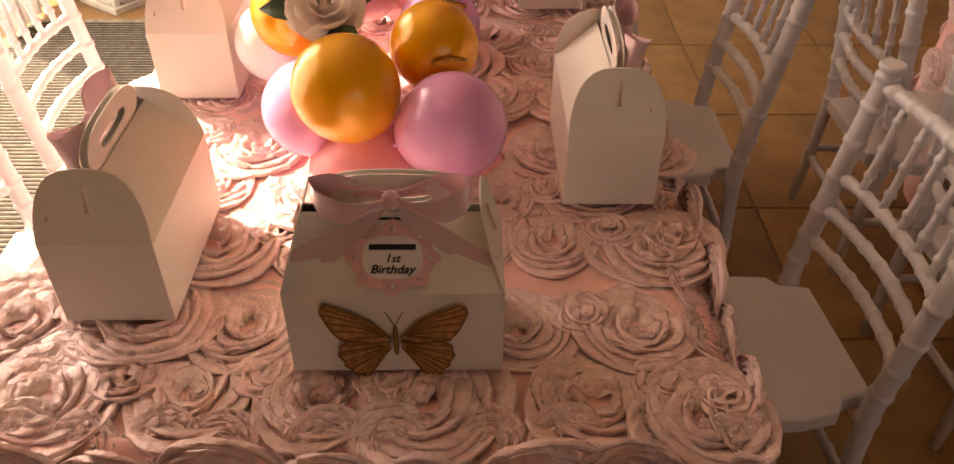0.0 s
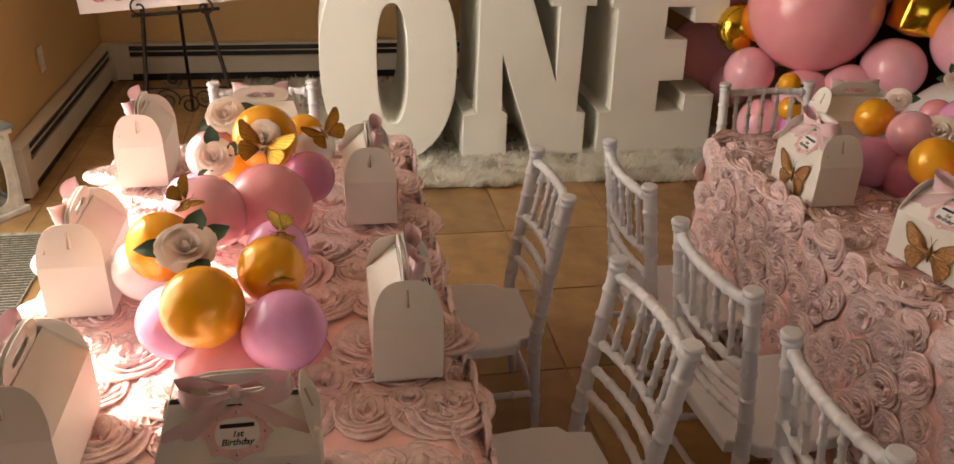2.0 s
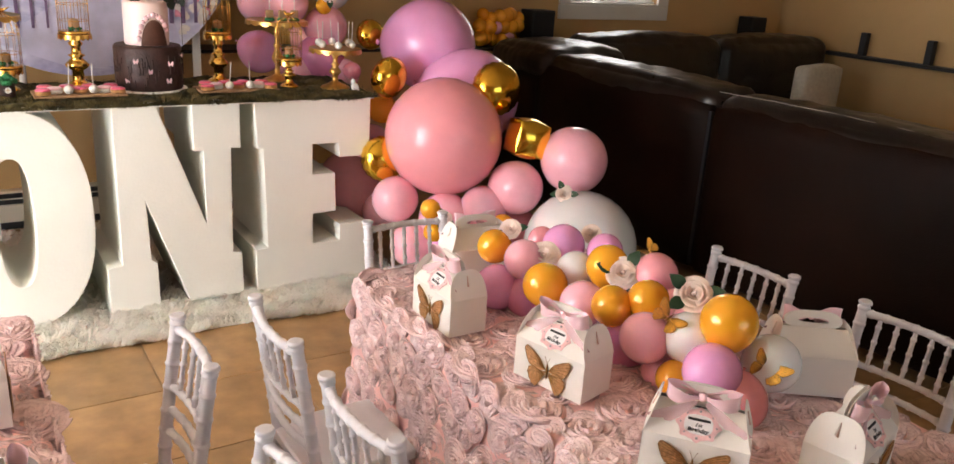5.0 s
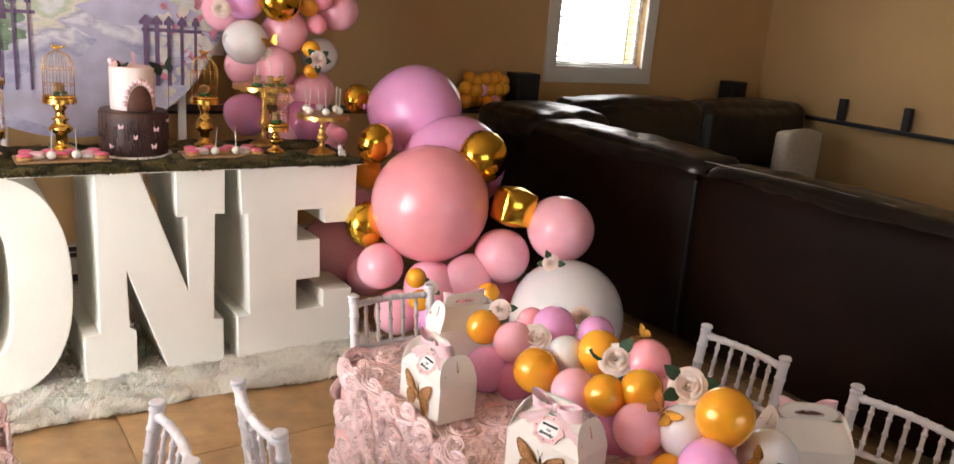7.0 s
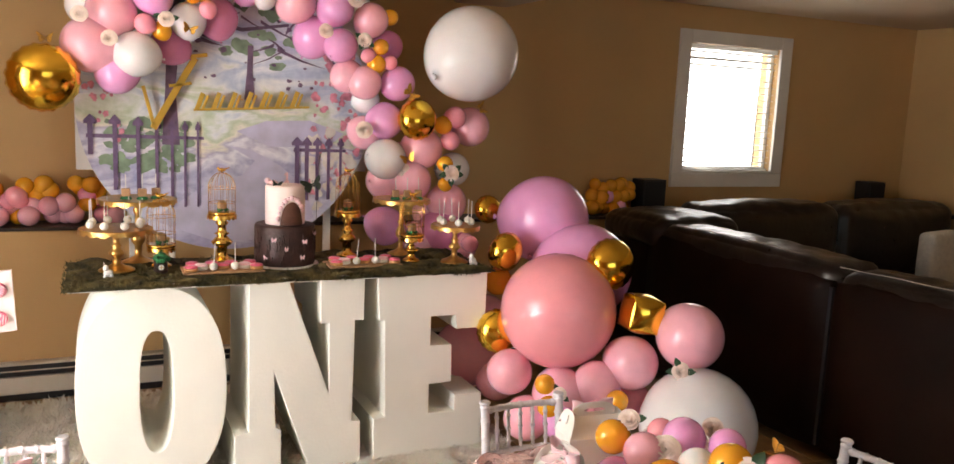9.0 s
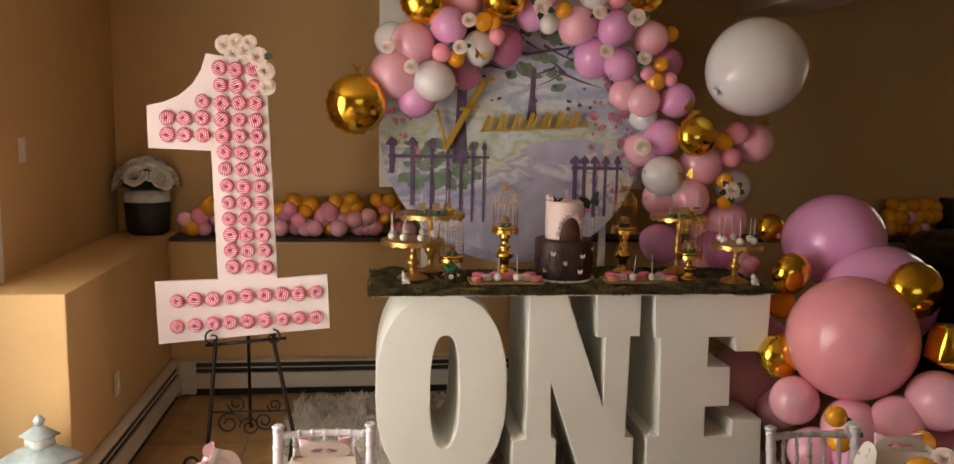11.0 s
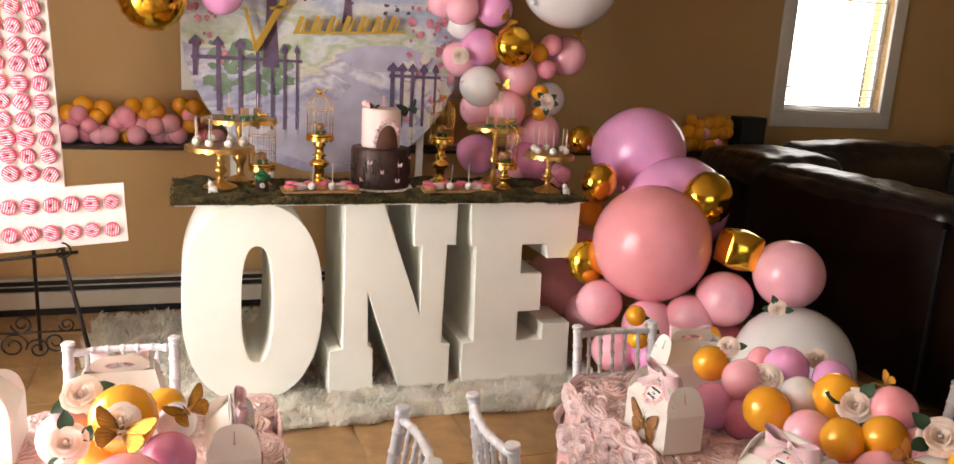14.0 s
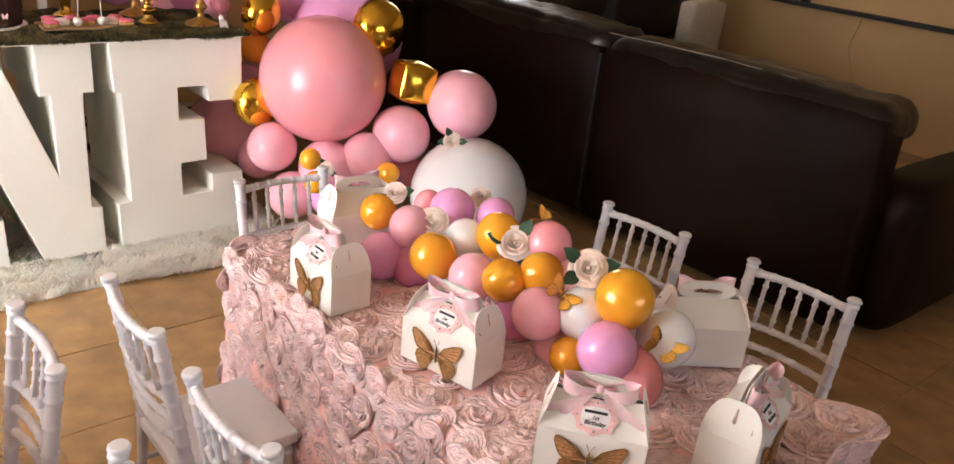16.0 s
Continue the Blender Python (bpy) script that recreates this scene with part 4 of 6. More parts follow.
part("corner_cushion", cushion(SX, SX + 0.7, 4.4, 5.1, 0.86, 1.07, 0.09, 0.03, 7, 0.005), LEATHER_TOP, sofa)
part("rear_cushion", cushion(3.45, 4.85, 4.75, 5.12, 0.5, 1.10, 0.1, 0.04, 8, 0.005), LEATHER_TOP, sofa)
part("rear_cushion", cushion(4.86, 6.2, 4.75, 5.12, 0.5, 1.09, 0.1, 0.04, 9, 0.005), LEATHER_TOP, sofa)
part("seat_cushion", cushion(3.05, 3.75, 1.74, 3.1, 0.25, 0.46, 0.07, 0.02, 10, 0.005), LEATHER_TOP, sofa)
part("seat_cushion", cushion(3.05, 3.75, 3.12, 4.7, 0.25, 0.46, 0.07, 0.02, 11, 0.005), LEATHER_TOP, sofa)
part("seat_cushion", cushion(3.77, 6.2, 4.05, 4.75, 0.25, 0.46, 0.07, 0.02, 12, 0.005), LEATHER_TOP, sofa)
part("rear_frame", cushion(3.1, 6.25, 4.9, 5.2, 0.04, 0.9, 0.05, 0.01, 13), LEATHER, sofa)
part("base_frame", boxm(3.0, 3.7, 1.7, 4.8, 0.0, 0.25, bevel=0.01), LEATHER, sofa)
part("stitch", tube([(SX + 0.105 + 0.006 * math.sin(k * 0.9), 1.66 + 0.0475 * k, 1.0 + 0.014 * math.sin(math.pi * k / 30) + 0.02) for k in range(31)], 0.0022, 5), STITCH, sofa, "pale thread stitching")
part("stitch", tube([(SX + 0.105 + 0.006 * math.sin(k * 0.9), 3.2 + 0.041 * k, 1.02 + 0.014 * math.sin(math.pi * k / 30) + 0.02) for k in range(31)], 0.0022, 5), STITCH, sofa, "pale thread stitching")
tagged(part("throw_pillow", cushion(5.32, 5.76, 4.28, 4.44, 0.46, 0.93, 0.03, 0.02, 14), PILLOW), "beige square throw pillow on the leather sofa", "pillow")

# ---- faux fur rug ----
rnd = random.Random(2)
bm = bmesh.new()
RX0, RX1, RY0, RY1 = -1.12, 1.38, 3.42, 5.08


def rug_inside(x, y):
    e = 0.06 * noise.noise(Vector((x * 2.2, y * 2.2, 0))) + 0.02 * noise.noise(Vector((x * 9, y * 9, 3)))
    return RX0 + e < x < RX1 + e and RY0 + e < y < RY1 + e


add_box(bm, RX0 + 0.05, RX1 - 0.05, RY0 + 0.05, RY1 - 0.05, 0.0, 0.012)
for k in range(80000):
    x, y = rnd.uniform(RX0 - 0.08, RX1 + 0.08), RY0 - 0.08 + (RY1 - RY0 + 0.16) * rnd.random() ** 1.6
    if not rug_inside(x, y):
        continue
    h = rnd.uniform(0.025, 0.055)
    clump = noise.noise(Vector((x * 7, y * 7, 1))) * 5
    a = clump + rnd.uniform(-0.8, 0.8)
    dx, dy = math.cos(a) * 0.034, math.sin(a) * 0.034 - 0.010
    w = rnd.uniform(0.0016, 0.0034)
    px, py = -math.sin(a) * w, math.cos(a) * w
    v = [bm.verts.new(p) for p in ((x - px, y - py, 0.006), (x + px, y + py, 0.006), (x + dx * 0.5 + px, y + dy * 0.5 + py, h * 0.75), (x + dx * 0.5 - px, y + dy * 0.5 - py, h * 0.75), (x + dx, y + dy, h * 0.9))]
    bm.faces.new((v[0], v[1], v[2], v[3]))
    bm.faces.new((v[3], v[2], v[4]))
tagged(part("fur_rug", bm, FUR), "shaggy white faux fur rug under the letters", "rug", kind="stuff")


# ---- gable favour boxes ----
def plate3(corners, thick=0.0012):
    """A thin sheet through an outline of 3D points."""
    bm = bmesh.new()
    vs = [Vector(c) for c in corners]
    n = (vs[1] - vs[0]).cross(vs[2] - vs[0]).normalized() * thick
    a = [bm.verts.new(v) for v in vs]
    b = [bm.verts.new(v - n) for v in vs]
    bm.faces.new(a)
    bm.faces.new(b[::-1])
    for k in range(len(a)):
        j = (k + 1) % len(a)
        bm.faces.new((a[j], a[k], b[k], b[j]))
    return bm


def add_text(words, size, material, parent, m, depth=0.0003):
    cu = bpy.data.curves.new("lettering", "FONT")
    cu.body, cu.size, cu.align_x, cu.align_y, cu.extrude, cu.resolution_u = words, size, "CENTER", "CENTER", depth, 3
    cu.shear, cu.offset = 0.25, 0.00022
    tmp = bpy.data.objects.new("lettering", cu)
    scene.collection.objects.link(tmp)
    me = bpy.data.meshes.new_from_object(tmp.evaluated_get(bpy.context.evaluated_depsgraph_get()))
    bpy.data.objects.remove(tmp)
    me.materials.clear()
    me.materials.append(material)
    ob = new("lettering", me)
    ob.parent, ob.matrix_basis = parent, m
    return ob


WING_UP = [(0.004, 0.0), (0.020, 0.016), (0.040, 0.026), (0.055, 0.031), (0.060, 0.029), (0.0615, 0.024), (0.058, 0.016), (0.054, 0.008), (0.047, 0.0), (0.040, -0.002), (0.020, -0.005)]
WING_LOW = [(0.004, -0.003), (0.020, -0.005), (0.040, -0.002), (0.048, -0.006), (0.049, -0.012), (0.0505, -0.015), (0.046, -0.021), (0.046, -0.025), (0.040, -0.029), (0.038, -0.034), (0.032, -0.034), (0.028, -0.037), (0.022, -0.031), (0.016, -0.023), (0.010, -0.015), (0.005, -0.009)]


def butterfly(name, material, line_material, parent=None, m=None, size=1.0, lift=18.0, label=""):
    """A cut-card butterfly in the xz plane, facing -y; the wings lift towards the viewer."""
    body = bmesh.new()
    add_ball(body, (0, -0.002, -0.002), 0.0028 * size, 8, 6, (1, 1, 5.2))
    for sx in (-1, 1):
        add_tube(body, [(0, -0.002, 0.011 * size), (sx * 0.004 * size, -0.003, 0.019 * size), (sx * 0.007 * size, -0.003, 0.024 * size)], 0.0005, 5)
    b = part(name, body, line_material, parent, label, m=m)
    for sx in (-1, 1):
        wing = bmesh.new()
        for shape in (WING_UP, WING_LOW):
            pts = [(sx * x * size, z * size) for x, z in shape]
            if sx < 0:
                pts = pts[::-1]
            a = [wing.verts.new((x, -0.0015, z)) for x, z in pts]
            c = [wing.verts.new((x, -0.0004, z)) for x, z in pts]
            wing.faces.new(a)
            wing.faces.new(c[::-1])
            for k in range(len(a)):
                j = (k + 1) % len(a)
                wing.faces.new((a[j], a[k], c[k], c[j]))
        bmesh.ops.recalc_face_normals(wing, faces=wing.faces)
        w = part("wing", wing, material, b, m=pose(0, 0, 0, 0, 0, sx * -lift))
        vein = bmesh.new()
        for shape, root in ((WING_UP, (0.008, 0.002)), (WING_LOW, (0.008, -0.007))):
            for k in range(2, len(shape) - 1):
                x, z = shape[k]
                add_tube(vein, [(sx * root[0] * size, -0.0019, root[1] * size), (sx * (root[0] * 0.5 + x * 0.5) * size, -0.0019, (root[1] * 0.4 + z * 0.6) * size + 0.001), (sx * x * 0.97 * size, -0.0019, z * 0.97 * size)], 0.00042 * size, 4)
            rim = [(sx * x * 0.985 * size, -0.0019, z * 0.985 * size) for x, z in shape]
            add_tube(vein, rim, 0.0007 * size, 4)
        tagged(part("veining", vein, line_material, w), kind="stuff")
    return b


def bow(parent, m):
    """A tied ribbon: two flat open loops, a knot and two sheer tails down the roof."""
    def sheet(rows):
        bm = bmesh.new()
        grid = [[bm.verts.new(p) for p in row] for row in rows]
        for a, b in zip(grid, grid[1:]):
            for q in range(len(a) - 1):
                bm.faces.new((a[q], b[q], b[q + 1], a[q + 1])).smooth = True
        return bm
    knot_bm = add_ball(bmesh.new(), (0, -0.004, 0), 0.0075, 10, 8, (1.0, 0.8, 1.15))
    knot = part("bow", knot_bm, PINK_RIBBON, parent, "pink satin ribbon bow", m=m)
    for sx in (-1, 1):
        rows = []
        for k in range(19):
            t = k / 18
            out = 1 - abs(2 * t - 1)
            reach = 0.003 + 0.052 * out ** 0.85
            open_ = min(1.0, 1.35 * out)
            half = 0.0042 + 0.0105 * open_ * open_ * (3 - 2 * open_)
            face = -0.006 - 0.011 * math.sin(math.pi * out) if t < 0.5 else 0.001 + 0.006 * math.sin(math.pi * out)
            row = []
            for q in range(7):
                v = q / 3 - 1
                pleat = 0.0018 * math.sin(5.5 * v + sx) * (1 - out) + 0.0008 * math.sin(9 * v + 7 * t)
                row.append((sx * (reach + 0.002 * v * v * out), face + pleat, half * v + 0.004 * out))
            rows.append(row)
        part("bow_loop", sheet(rows), PINK_RIBBON, knot)
        rows = []
        for k in range(9):
            t = k / 8
            row = []
            for q in range(5):
                v = q / 2 - 1
                w = 0.004 + 0.013 * t ** 0.7
                row.append((sx * (0.008 + 0.056 * t) + v * w, -0.007 - 0.021 * t + 0.002 * math.sin(4 * t + 2 * v) - 0.003, -0.005 - 0.034 * t + sx * 0.25 * v * w - 0.006 * t * (1 - abs(v))))
            rows.append(row)
        part("bow_tail", sheet(rows), SHEER_PINK, knot, "sheer pink ribbon tail")
    return knot


def favour_box(m):
    L, W, H, RZ = 0.1015, 0.0565, 0.102, 0.158
    b = thing("gable_box", "white card gable favour box with pink bow and butterfly", "gift box", m, "favour boxes")
    body = bmesh.new()
    add_box(body, -L, L, -W, W, 0, H)
    part("body", body, CARD, b)
    for sx in (-1, 1):
        top = 0.176
        levels = [(0.0006, W), (0.05, W), (H, W)]
        for k in range(1, 9):
            q = math.pi / 2 * k / 8
            levels.append((H + (top - H) * math.sin(q), max(0.006, W * math.cos(q) ** 0.62)))
        eb = bmesh.new()
        rows = []
        for z, half in levels:
            lean = 0 if z <= H else (z - H) * 0.3
            rows.append([[eb.verts.new((sx * (L + 0.0006 - lean - inset), q * half, z)) for q in (-1, -0.5, 0, 0.5, 1)] for inset in (0, 0.0016)])
        for r0, r1 in zip(rows, rows[1:]):
            for face in (0, 1):
                for q in range(4):
                    eb.faces.new((r0[face][q], r0[face][q + 1], r1[face][q + 1], r1[face][q]))
            for q in (0, 4):
                eb.faces.new((r0[0][q], r0[1][q], r1[1][q], r1[0][q]))
        for q in range(4):
            eb.faces.new((rows[-1][0][q], rows[-1][0][q + 1], rows[-1][1][q + 1], rows[-1][1][q]))
        bmesh.ops.recalc_face_normals(eb, faces=eb.faces)
        end = part("end_panel", eb, CARD, b)
        # keyhole with the folded tab in it
        slot_z = 0.148
        x = sx * (L + 0.0016 - (slot_z - H) * 0.32)
        part("keyhole_slit", tube([(x + sx * 0.0045, 0, slot_z - 0.014), (x, 0, slot_z), (x - sx * 0.003, 0, slot_z + 0.014)], [0.0028, 0.002, 0.0012], 6), ROSE_LINE, end)
        part("locking_tab", tube([(x + sx * 0.0045, 0.0035, slot_z - 0.012), (x + sx * 0.002, 0.003, slot_z), (x - sx * 0.002, 0.001, slot_z + 0.013)], [0.0025, 0.0022, 0.001], 6), CARD, end)
    for sy in (-1, 1):
        slope = [(-L, sy * W, H), (L, sy * W, H), (L - 0.018, sy * 0.0065, RZ), (-L + 0.018, sy * 0.0065, RZ)]
        if sy > 0:
            slope = slope[::-1]
        part("roof_panel", plate3(slope), CARD, b)
        # handle with a hand slot
        hb = bmesh.new()
        slot = [(0.036 * math.copysign(abs(math.cos(a)) ** 0.5, math.cos(a)), RZ + 0.016 + 0.0075 * math.sin(a)) for a in [math.tau * k / 20 for k in range(20)]]
        ring = []
        for k in range(20):
            a = math.tau * k / 20
            c, s = math.cos(a), math.sin(a)
            ring.append(((0.07 - 0.012 * max(0, s)) * math.copysign(abs(c) ** 0.6, c), RZ + 0.018 + 0.022 * math.copysign(abs(s) ** 0.75, s)))
        rows = []
        for y in (sy * 0.003, sy * 0.0046):
            rows.append(([hb.verts.new((x, y, z)) for x, z in ring], [hb.verts.new((x, y, z)) for x, z in slot]))
        for k in range(20):
            j = (k + 1) % 20
            (r0, s0), (r1, s1) = rows
            hb.faces.new((r0[k], r0[j], s0[j], s0[k]))
            hb.faces.new((r1[j], r1[k], s1[k], s1[j]))
            hb.faces.new((r0[j], r0[k], r1[k], r1[j]))
            hb.faces.new((s0[k], s0[j], s1[j], s1[k]))
        bmesh.ops.recalc_face_normals(hb, faces=hb.faces)
        part("handle", hb, CARD, b)
    # the front: black slot line, scalloped label, bow, butterfly
    tilt = math.degrees(math.atan2(RZ - H, W - 0.0065))
    on_roof = pose(0, -(W + 0.0065) / 2 - 0.0016, (H + RZ) / 2 + 0.001, tilt, 0, 0)
    part("roof_slot", boxm(-0.026, 0.026, 0.030, 0.0325, 0.0006, 0.0012), INK, b, m=on_roof)
    frame_pts = []
    for k in range(64):
        a = math.tau * k / 64
        r = 1 + 0.075 * math.cos(8 * a) + 0.03 * math.cos(16 * a)
        frame_pts.append((0.036 * r * math.cos(a), 0.0305 * r * math.sin(a)))
    lab = bmesh.new()
    lo, hi = [[lab.verts.new((x, y, z)) for x, y in frame_pts] for z in (0.0, 0.0012)]
    lab.faces.new(hi)
    lab.faces.new(lo[::-1])
    for k in range(64):
        lab.faces.new((lo[k], lo[(k + 1) % 64], hi[(k + 1) % 64], hi[k]))
    label = part("label", lab, PINK_CARD, b, "scalloped pink label with a white centre", m=on_roof @ pose(0, -0.004, 0.0008) @ Matrix.Diagonal((1.12, 1.05, 1, 1)))
    white = bmesh.new()
    wl = [[white.verts.new((0.0245 * math.copysign(abs(math.cos(a)) ** 0.7, math.cos(a)), 0.0185 * math.copysign(abs(math.sin(a)) ** 0.7, math.sin(a)), z)) for a in [math.tau * k / 32 for k in range(32)]] for z in (0.0012, 0.0018)]
    white.faces.new(wl[1])
    for k in range(32):
        white.faces.new((wl[0][k], wl[0][(k + 1) % 32], wl[1][(k + 1) % 32], wl[1][k]))
    part("label_centre", white, LABEL, label)
    part("text_bar", boxm(-0.019, 0.019, 0.0065, 0.0115, 0.0019, 0.0023), INK, label)
    add_text("1st", 0.010, INK, label, pose(0, -0.001, 0.0021))
    add_text("Birthday", 0.0105, INK, label, pose(0, -0.0105, 0.0021))
    for k in range(8):
        a = math.tau * k / 8 + math.pi / 2
        r = 0.0026 if k in (0, 4) else 0.0018
        part("rhinestone", add_ball(bmesh.new(), (0.0305 * math.cos(a), 0.025 * math.sin(a), 0.0018), r, 6, 4), GEM, label)
    bow(b, pose(0, -0.012, RZ + 0.022, 12, 0, 0) @ Matrix.Diagonal((1.25, 1.2, 1.25, 1)))
    butterfly("butterfly_cutout", ROSE_GOLD, WING_LINE, b, pose(0, -W - 0.0012, 0.048) @ Matrix.Diagonal((1, 1, 1.3, 1)), 1.12, 2.5, "rose gold cut-card butterfly")
    return b


box0 = favour_box(pose(-0.728, 1.032, Z_SIT))
BOXES = [(-1.022, 1.147, -90), (-1.055, 1.61, -90), (-1.045, 2.19, -90), (-0.486, 1.348, 90), (-0.512, 1.928, 90), (-0.765, 2.25, 180),
         (0.61, 1.903, -90), (0.681, 1.485, -76), (0.689, 1.065, -52), (0.955, 0.905, 14), (1.218, 1.206, 144), (0.86, 2.17, 172)]
for x, y, a in BOXES:
    copy_thing(box0, pose(x, y, Z_SIT, 0, 0, a))


# ---- roses, leaves and loose butterflies in the garlands ----
def rose_bm(seed):
    """Cupped petals in rings, all growing from one heart."""
    rnd = random.Random(seed)
    bm = bmesh.new()
    add_ball(bm, (0, 0, 0.36), 0.14, 10, 6, (1, 1, 1.5))
    heart = bm.verts.new((0, 0, -0.15))
    for ring, (n, r, h) in enumerate(((2, 0.07, 0.60), (3, 0.19, 0.62), (4, 0.36, 0.57), (5, 0.60, 0.44), (6, 0.84, 0.26))):
        for k in range(n):
            a0 = math.tau * (k + 0.41 * ring) / n + rnd.uniform(-0.12, 0.12)
            half = math.pi / n * (1.3 if ring else 1.6)
            flare = rnd.uniform(0.8, 1.2) * (0.03 + 0.05 * ring)
            rows = []
            for rr0, z0 in ((0.62, 0.10), (0.92, 0.62), (1.0, 0.92), (1.0, 1.0)):
                row = []
                for u in range(7):
                    tu = u / 3 - 1
                    edge = rr0 == 1.0
                    a = a0 + half * tu * (1.0 if z0 < 0.9 else 0.86 if z0 < 1 else 0.6)
                    rr = r * rr0 + (flare * (z0 - 0.5) * 1.6 if z0 > 0.5 else 0) + (0.03 * ring * (1 - abs(tu)) if z0 == 1.0 else 0) + 0.02 * ring * abs(tu) * z0
                    z = h * z0 - 0.07 * tu * tu * z0 - (0.035 * ring * (1 - abs(tu)) if z0 == 1.0 else 0)
                    row.append(bm.verts.new((rr * math.cos(a), rr * math.sin(a), z)))
                rows.append(row)
            for u in range(6):
                bm.faces.new((heart, rows[0][u], rows[0][u + 1])).smooth = True
            for p, q in zip(rows, rows[1:]):
                for u in range(6):
                    bm.faces.new((p[u], q[u], q[u + 1], p[u + 1])).smooth = True
    return bm


def leaf_bm():
    bm = bmesh.new()
    rows = []
    for k in range(9):
        t = k / 8
        w = 0.42 * math.sin(math.pi * t ** 0.85) * (1 + 0.06 * (k % 2))
        z = 0.10 * math.sin(math.pi * t) - 0.12 * t
        rows.append([bm.verts.new((t * 1.3, -w, z + 0.06 * w)), bm.verts.new((t * 1.3, -w * 0.5, z)), bm.verts.new((t * 1.3, 0, z - 0.03)), bm.verts.new((t * 1.3, w * 0.5, z)), bm.verts.new((t * 1.3, w, z + 0.06 * w))])
    for a, b in zip(rows, rows[1:]):
        for q in range(4):
            bm.faces.new((a[q], b[q], b[q + 1], a[q + 1])).smooth = True
    return bm


ROSE_SRC, LEAF_SRC = [], []


def rose(x, y, z, r, facing, leaves=2, where="in the balloon garland", seed=0, material=None):
    """A foam rose whose open face looks along facing, with leaves under it."""
    turn = Vector(facing).normalized().to_track_quat("Z", "Y").to_matrix().to_4x4()
    t = thing("foam_rose", "blush pink foam rose " + where, "flower", Matrix.Translation((x, y, z)) @ turn, "foam roses")
    rnd = random.Random(seed)
    sc = Matrix.Diagonal((r, r, r, 1)) @ pose(0, 0, 0, 0, 0, rnd.uniform(0, 360))
    if not ROSE_SRC:
        ROSE_SRC.append(part("bloom", rose_bm(1), ROSE, t, m=sc))
    else:
        share(ROSE_SRC[0], sc, t)
    for k in range(leaves):
        m = pose(0, 0, 0.06 * r, 0, 0, rnd.uniform(-40, 40) + k * 360 / max(leaves, 1)) @ Matrix.Translation((0.55 * r, 0, 0)) @ pose(0, 0, 0, 0, rnd.uniform(-24, 0), 0) @ Matrix.Diagonal((r * 0.95, r * 0.95, r * 0.95, 1))
        if not LEAF_SRC:
            LEAF_SRC.append(part("leaf", leaf_bm(), LEAF, t, "dark green leaf", m=m))
        else:
            tagged(share(LEAF_SRC[0], m, t), "dark green leaf")
    return t


rose(-0.836, 1.40, 0.838, 0.046, (0.05, -0.45, 0.9), 4, "on the gold balloons of the table garland", 1)
for k, (x, y, z, r, n) in enumerate(((-0.826, 2.0, 0.862, 0.040, 2), (-0.843, 1.88, 0.806, 0.042, 3), (-0.735, 1.85, 0.862, 0.036, 0))):
    rose(x, y, z, r, (-0.1, -0.7, 0.7), n, "in the balloon garland on the table", 5 + k)
for k, (x, y, z, r, n) in enumerate(((0.897, 1.860, 0.816, 0.041, 0), (0.955, 1.60, 0.849, 0.042, 4), (0.965, 1.365, 0.878, 0.042, 3), (0.885, 2.02, 0.848, 0.03, 2), (1.08, 1.88, 0.852, 0.028, 1))):
    rose(x, y, z, r, (-0.6, -0.55, 0.6), n, "in the second table's balloon garland", 11 + k)
ARCH_ROSES = [(-0.577, 2.087), (-0.455, 1.988), (0.213, 2.308), (-0.207, 2.093), (0.516, 2.292), (0.714, 2.271), (0.56, 2.097), (0.766, 2.066), (1.249, 1.378), (1.0, 1.39), (-0.163, 2.23), (0.774, 1.60)]
for k, (x, z) in enumerate(ARCH_ROSES):
    rose(x, 4.36 if k != 8 else 4.28, z, 0.034 + 0.008 * (k % 3 == 2), (-0.1, -1, 0.1), (0, 0, 3, 2, 2, 1, 0, 3, 5, 0, 0, 0)[k], "in the balloon arch", 30 + k)
rose(1.86, 2.97, 0.60, 0.038, (-0.5, -0.8, 0.4), 4, "on the large white floor balloon", 51)
rose(1.335, 3.15, 0.49, 0.03, (-0.4, -0.9, 0.2), 3, "on the floor balloon pile", 52)


def loose_butterfly(x, y, z, facing, size, roll, label, material=GOLD_LEAF):
    turn = (-Vector(facing)).normalized().to_track_quat("Y", "Z").to_matrix().to_4x4()
    b = butterfly("paper_butterfly", material, WING_LINE if material is GOLD_LEAF else BLACK, None, Matrix.Translation((x, y, z)) @ turn @ pose(0, 0, 0, 0, roll, 0), size, 34)
    tagged(b, label, "butterfly", "paper butterflies")


